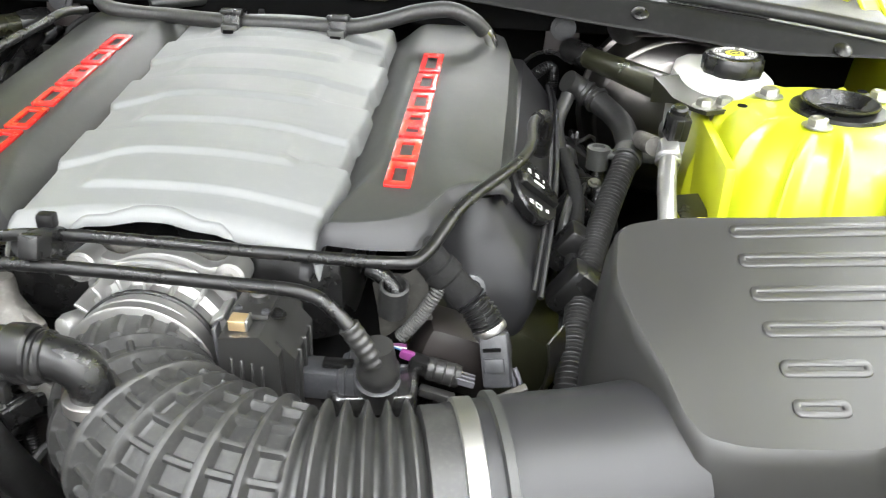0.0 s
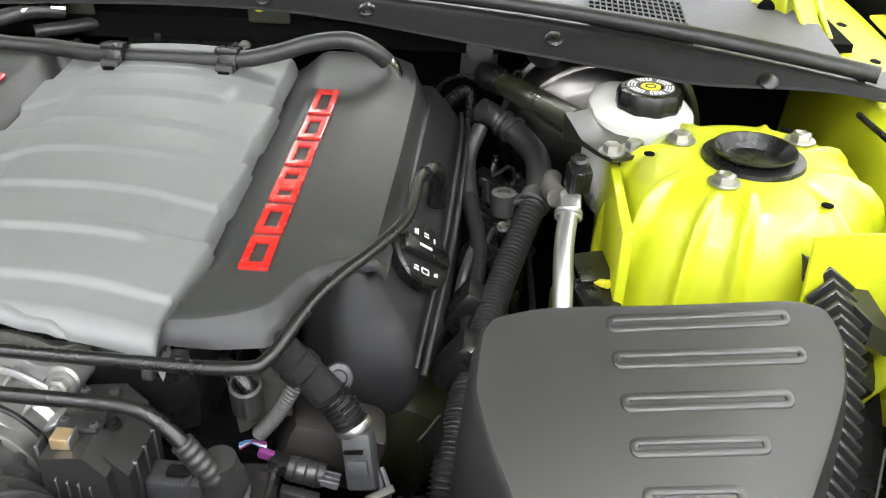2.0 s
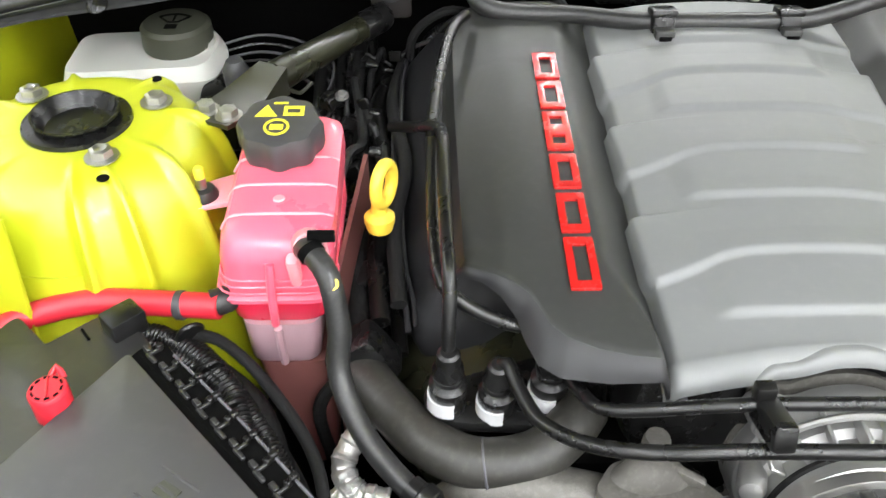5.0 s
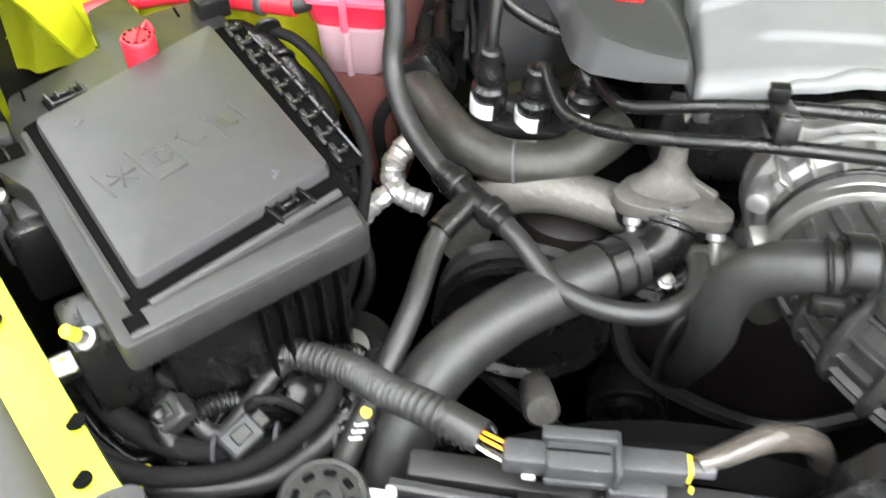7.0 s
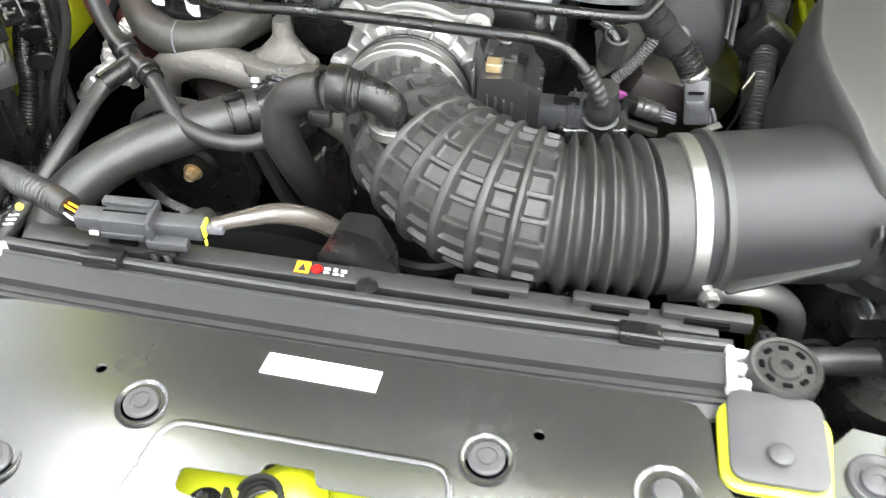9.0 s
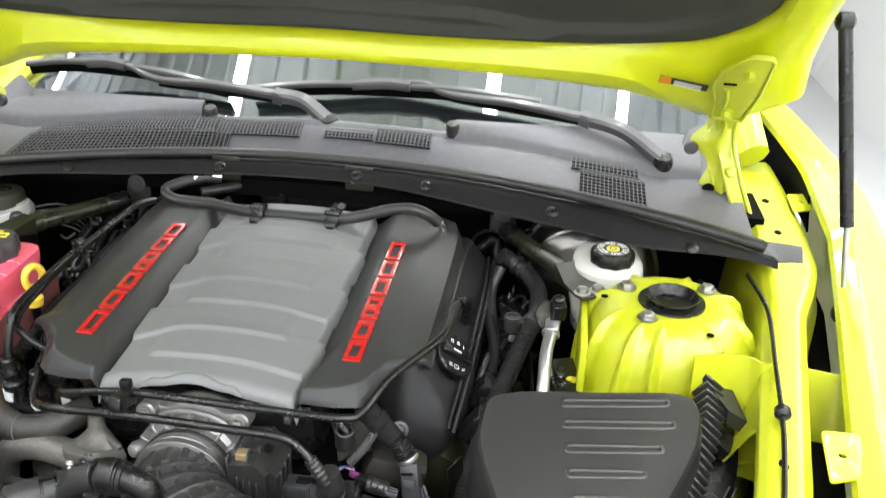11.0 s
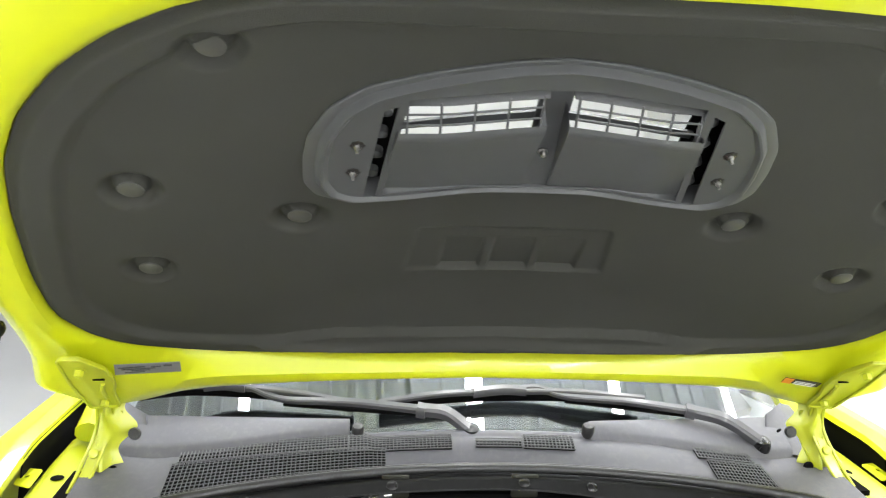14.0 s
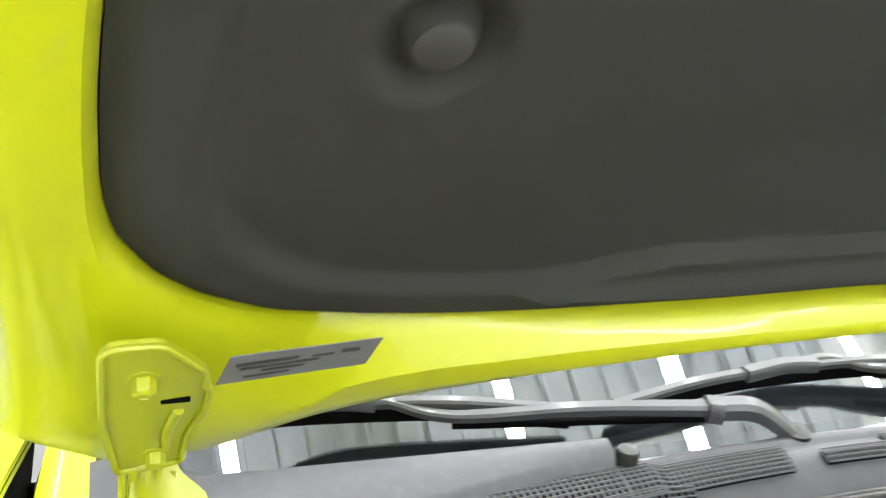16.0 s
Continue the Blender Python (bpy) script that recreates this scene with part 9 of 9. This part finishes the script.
def brake_reservoir():
    ob = thing("brake_reservoir", "white brake fluid reservoir with black and yellow cap", "reservoir", (0.5, 0.98, 0.86))

    def ring(k, z, dy=0.0):
        return [(0.5 + (x - 0.5) * k, 0.965 + (y - 0.965) * k + dy, z) for x, y in rounded([(0.452, 0.925), (0.49, 0.9), (0.545, 0.91), (0.556, 0.96), (0.545, 1.03), (0.46, 1.04), (0.445, 0.985)], 0.018)]

    part("bowl", loft([ring(0.75, 0.83), ring(0.9, 0.85), ring(1.0, 0.875), ring(1.0, 0.925), ring(0.96, 0.938), ring(0.8, 0.945), ring(0.6, 0.947)]), WHITE_PL, ob)
    m = Matrix.Translation((0.505, 0.952, 0.946))
    cap = part("cap", lathe([(0.031, -0.004), (0.0325, 0.002), (0.0325, 0.014), (0.03, 0.019), (0.027, 0.02), (0.001, 0.02)], m, 56, 9, 0.03), BLACK, ob, "black screw cap with printed ring")
    part("print_ring", moved(plate(circle(0, 0, 0.024, 32), [circle(0, 0, 0.013, 32)[::-1]], 0.0008, z=0.0206), m), COWL, cap)
    for k in range(30):
        a = 2 * math.pi * k / 30
        for r in (0.0158, 0.0188, 0.0218):
            if (k * 7 + int(r * 1e4)) % 5:
                part("print_mark", moved(box((r * math.cos(a), r * math.sin(a), 0.0212), (0.0012, 0.0026 * r / 0.02, 0.0006), 0, (0, 0, math.degrees(a))), m), INK_W, cap)
    part("yellow_disc", moved(plate(circle(0, 0, 0.0098, 24), (), 0.0008, z=0.0206), m), INK_Y, cap, "yellow centre")
    part("disc_symbol", moved(plate(circle(0, 0, 0.0055, 20), [circle(0, 0, 0.0042, 20)[::-1]], 0.0008, z=0.0213), m), INK_K, cap)
    boost = thing("brake_booster", "round polished brake booster on the firewall", "brake booster", (0.44, 1.13, 0.84))
    part("shell", lathe([(0.03, 0.09), (0.06, 0.085), (0.095, 0.07), (0.112, 0.045), (0.115, 0.03), (0.121, 0.028), (0.121, 0.02), (0.115, 0.018), (0.115, -0.02)], aim((0.475, 1.13, 0.85), (0, -1, 0)), 48), BOOSTER, boost, "grey steel shell")
    for r, d in ((0.118, 0.024), (0.1, 0.064), (0.078, 0.079)):
        part("rolled_ring", lathe([(r - 0.002, -0.003), (r + 0.002, 0.0), (r - 0.002, 0.003)], aim((0.475, 1.13 - d, 0.85), (0, -1, 0)), 48), CHROME if r > 0.11 else BOOSTER, boost)
    part("master_cylinder", lathe([(0.022, 0.0), (0.024, 0.1), (0.018, 0.12)], aim((0.475, 1.05, 0.845), (0, -1, 0)), 24), ALU, boost)
    part("check_valve", lathe([(0.02, -0.015), (0.026, 0.0), (0.022, 0.01), (0.01, 0.02)], aim((0.405, 1.09, 0.96), (0, -1, 0.3)), 28), RUBBER, boost)
    part("vacuum_hose", tube([(0.41, 1.08, 0.955), (0.44, 1.06, 0.962), (0.49, 1.07, 0.96), (0.55, 1.09, 0.95)], 0.009, 14), RUBBER, boost)


brake_reservoir()


def right_lines():
    ob = thing("corrugated_conduit", "black corrugated cable conduit beside the engine", "conduit", (0.36, 0.75, 0.72))
    part("conduit", tube([(0.4, 0.89, 0.868), (0.392, 0.865, 0.862), (0.372, 0.808, 0.832), (0.354, 0.735, 0.808), (0.342, 0.66, 0.79), (0.335, 0.6, 0.775), (0.33, 0.56, 0.74)], corrugated(0.0118, 0.0046, 0.0018), 20, 0.0005), RUBBER, ob)
    part("upper_hose", tube([(0.335, 1.035, 0.9), (0.35, 1.04, 0.89), (0.375, 1.028, 0.878), (0.398, 0.99, 0.868), (0.402, 0.94, 0.866), (0.4, 0.885, 0.868)], 0.0138, 20), RUBBER, ob)
    for p, q in (((0.36, 1.036, 0.885), (0.375, 1.028, 0.878)), ((0.372, 1.03, 0.88), (0.385, 1.015, 0.874))):
        part("hose_rib", collar(p, q, 0.0165, 0.007), RUBBER, ob)
    part("conduit_clamp", merge(collar((0.397, 0.883, 0.867), (0.392, 0.868, 0.862), 0.0165, 0.016), lathe([(0.012, -0.02), (0.0125, 0.0), (0.0125, 0.003), (0.007, 0.004), (0.0065, 0.001), (0.001, 0.001)], Matrix.Translation((0.366, 0.883, 0.872)), 20), box((0.38, 0.883, 0.868), (0.02, 0.016, 0.008), 0.003), box((0.422, 0.885, 0.868), (0.03, 0.014, 0.014), 0.004)), DARK, ob)
    part("clamp_ring", merge(collar((0.352, 0.71, 0.803), (0.348, 0.69, 0.798), 0.0145, 0.01)), BLACK, ob)
    part("down_hose", tube([(0.336, 1.01, 0.89), (0.325, 0.98, 0.86), (0.335, 0.92, 0.83), (0.35, 0.88, 0.8)], 0.0085, 14), RUBBER, ob)
    part("side_cable", tube([(0.33, 0.9, 0.86), (0.345, 0.84, 0.83), (0.34, 0.76, 0.8), (0.335, 0.68, 0.77)], 0.008, 10), CLOTH, ob)
    ac = thing("aircon_line", "silver air conditioning line with black valve cap", "pipe", (0.42, 0.76, 0.82))
    part("line", tube([(0.428, 0.83, 0.905), (0.424, 0.8, 0.9), (0.42, 0.765, 0.886), (0.42, 0.73, 0.86), (0.42, 0.69, 0.82), (0.42, 0.66, 0.76)], 0.0088, 18), SILVER, ac)
    part("thin_branch", tube([(0.424, 0.79, 0.87), (0.43, 0.775, 0.845), (0.444, 0.765, 0.8), (0.452, 0.76, 0.775)], 0.0045, 12), SILVER, ac)
    part("fitting_block", box((0.425, 0.812, 0.9), (0.02, 0.024, 0.026), 0.005, (20, 0, 0)), SILVER, ac)
    for dz in (0.0, -0.012):
        part("line_ring", collar((0.424, 0.8, 0.9 + dz * 0.3), (0.422, 0.78, 0.89 + dz), 0.0125, 0.005), SILVER, ac)
    vcap = part("valve_cap", box((0.431, 0.82, 0.926), (0.021, 0.02, 0.026), 0.003, (12, 0, 12)), BLACK, ac, "black square plastic valve cap")
    part("cap_rib", box((0.431, 0.8095, 0.926), (0.008, 0.003, 0.022), 0.001, (12, 0, 12), 1), BLACK, vcap)
    part("cap_top", lathe([(0.0085, 0.0), (0.0085, 0.006), (0.006, 0.008), (0.001, 0.008)], aim((0.431, 0.823, 0.938), (0, -0.2, 1)), 16), BLACK, vcap)
    part("back_line", tube([(0.415, 0.83, 0.9), (0.41, 0.87, 0.89), (0.415, 0.93, 0.87)], 0.01, 14), ALU_DULL, ac)
    sen = thing("pressure_sensor", "black sensor plug on the yellow apron", "sensor", (0.46, 0.76, 0.84))
    part("bracket", box((0.447, 0.775, 0.862), (0.03, 0.03, 0.003), 0.001, (25, 0, 20)), OLIVE, sen)
    part("plug", box((0.45, 0.75, 0.84), (0.035, 0.05, 0.025), 0.005, (0, 0, 15)), BLACK, sen)
    part("yellow_tip", lathe([(0.004, 0.0), (0.004, 0.014)], aim((0.452, 0.765, 0.852), (0.5, -0.6, 0.3)), 12), INK_Y, sen)
    inner = thing("inner_panel", "yellow inner panel beside the strut tower", "panel", (0.44, 0.92, 0.6), kind="structure")
    part("panel", box((0.468, 0.835, 0.76), (0.01, 0.2, 0.32), 0.003), YELLOW_IN, inner)
    part("lower_panel", box((0.47, 0.7, 0.7), (0.01, 0.068, 0.28), 0.003), YELLOW_IN, inner)
    rad = thing("aluminium_pipe", "bent silver pipe beside the radiator", "pipe", (0.4, 0.45, 0.62))
    part("pipe", tube([(0.26, 0.405, 0.728), (0.293, 0.407, 0.731), (0.338, 0.413, 0.728), (0.37, 0.43, 0.7), (0.392, 0.448, 0.655), (0.4, 0.455, 0.6)], 0.0125, 18), ALU, rad)
    part("flange_nut", collar((0.292, 0.407, 0.731), (0.31, 0.409, 0.73), 0.0155, 0.012), ALU, rad)
    cap = thing("coolant_valve", "black ribbed valve body beside the air box", "valve", (0.43, 0.36, 0.6))
    part("body", lathe([(0.045, -0.08), (0.05, 0.0), (0.045, 0.01), (0.001, 0.012)], Matrix.Translation((0.45, 0.36, 0.69)), 32), BLACK, cap)
    part("ribbed_mount", box((0.46, 0.43, 0.715), (0.09, 0.05, 0.03), 0.006, (0, 0, 12)), BLACK, cap)
    for k in range(6):
        part("mount_rib", box((0.425 + 0.014 * k, 0.42, 0.735), (0.003, 0.045, 0.012), 0.001, (0, 0, 12), 1), GREYCONN, cap)
    part("cross_pipe", tube([(0.34, 0.345, 0.72), (0.39, 0.35, 0.725), (0.43, 0.36, 0.72)], 0.012, 12), RUBBER, cap)


right_lines()


def release_cable():
    ob = thing("release_cable", "thin black hood release cable along the yellow rail", "cable", (0.69, 0.45, 0.93))
    part("cable", tube([(0.69, 0.9, 0.968), (0.7, 0.8, 0.966), (0.69, 0.68, 0.955), (0.678, 0.56, 0.945), (0.66, 0.45, 0.93), (0.65, 0.41, 0.915)], 0.003, 8), BLACK, ob)
    part("grommet", lathe([(0.005, -0.008), (0.009, -0.004), (0.009, 0.004), (0.005, 0.008)], aim((0.682, 0.59, 0.949), (0.1, 1, 0.1)), 16), BLACK, ob)


release_cable()


def loose_wiring(name_label, box_min, box_max, count, seed, droop, plugs):
    """A tangle of thin cables, sleeves, plugs and clips inside a stretch of the bay."""
    lo, hi = Vector(box_min), Vector(box_max)
    ob = thing("loose_wiring", name_label, "wiring", ((lo.x + hi.x) / 2, (lo.y + hi.y) / 2, lo.z), group="loose wiring")
    rnd = random.Random(seed)
    at = lambda: Vector(tuple(rnd.uniform(a, b) for a, b in zip(lo, hi)))
    for k in range(count):
        a, b = at(), at()
        way = Vector(droop)
        b = a + way * rnd.uniform(0.6, 1.2) + (b - a) * 0.35
        c = a.lerp(b, 0.5) + Vector((rnd.uniform(-0.02, 0.02), rnd.uniform(-0.02, 0.02), rnd.uniform(-0.03, 0.01)))
        r = rnd.choice((0.0025, 0.0035, 0.005, 0.007))
        rib = r > 0.0045 and k % 2 == 0
        part("cable", tube([a + Vector((0, 0.01, -0.09)), a + Vector((0, 0.004, -0.02)), a.lerp(c, 0.5) + Vector((0, 0, 0.008)), c, b, b + Vector((0, 0.012, -0.08))], corrugated(r, 0.0032, 0.0008) if rib else r, 8, 0.0004 if rib else 0.008), BLACK if rib else (CLOTH, BLACK, RUBBER)[k % 3], ob)
    for k in range(plugs):
        p = at()
        turn = (rnd.uniform(-40, 40), rnd.uniform(-40, 40), rnd.uniform(0, 180))
        w, d, h = rnd.uniform(0.016, 0.03), rnd.uniform(0.014, 0.022), rnd.uniform(0.012, 0.02)
        plug = part("plug", box(p, (w, d, h), 0.002, turn, 1), (BLACK, GREYCONN, BLACK, DARK)[k % 4], ob)
        m = pose(*p, *turn)
        part("plug_latch", moved(box((0, 0, h * 0.55), (w * 0.5, d * 0.5, 0.004), 0.001, seg=1), m), (BLACK, DARK)[k % 2], plug)
        part("plug_neck", moved(box((w * 0.6, 0, 0), (w * 0.5, d * 0.7, h * 0.7), 0.002, seg=1), m), BLACK, plug)
        if k % 3 == 0:
            part("clip_screw", bolt(p + Vector((0.012, -0.008, 0.01)), (0, -0.4, 1), 0.005, 0.005), STEEL, plug)


loose_wiring("black cables and plugs behind the coolant tank", (-0.4, 0.86, 0.79), (-0.325, 1.08, 0.88), 18, 5, (0.01, 0.12, 0.02), 9)
loose_wiring("black cables and plugs beside the cylinder head", (0.315, 0.66, 0.72), (0.4, 1.04, 0.84), 18, 7, (0.01, 0.13, 0.03), 10)
loose_wiring("black wires and plugs below the purge valve", (0.11, 0.5, 0.72), (0.31, 0.6, 0.765), 16, 9, (0.08, 0.02, 0.0), 10)
loose_wiring("tangled cables and plugs under the fuse box", (-0.52, 0.33, 0.68), (-0.34, 0.42, 0.77), 16, 17, (0.09, 0.03, -0.02), 14)
loose_wiring("black cables and brackets beside the air box", (0.33, 0.33, 0.62), (0.5, 0.42, 0.7), 12, 15, (0.08, 0.03, -0.02), 7)
loose_wiring("thin black lines and clips along the firewall", (-0.32, 1.05, 0.84), (0.3, 1.1, 0.94), 16, 19, (0.1, 0.02, 0.01), 9)
loose_wiring("black wires and plugs beside the throttle body", (-0.14, 0.52, 0.7), (-0.06, 0.6, 0.77), 10, 21, (0.05, 0.03, 0.01), 6)
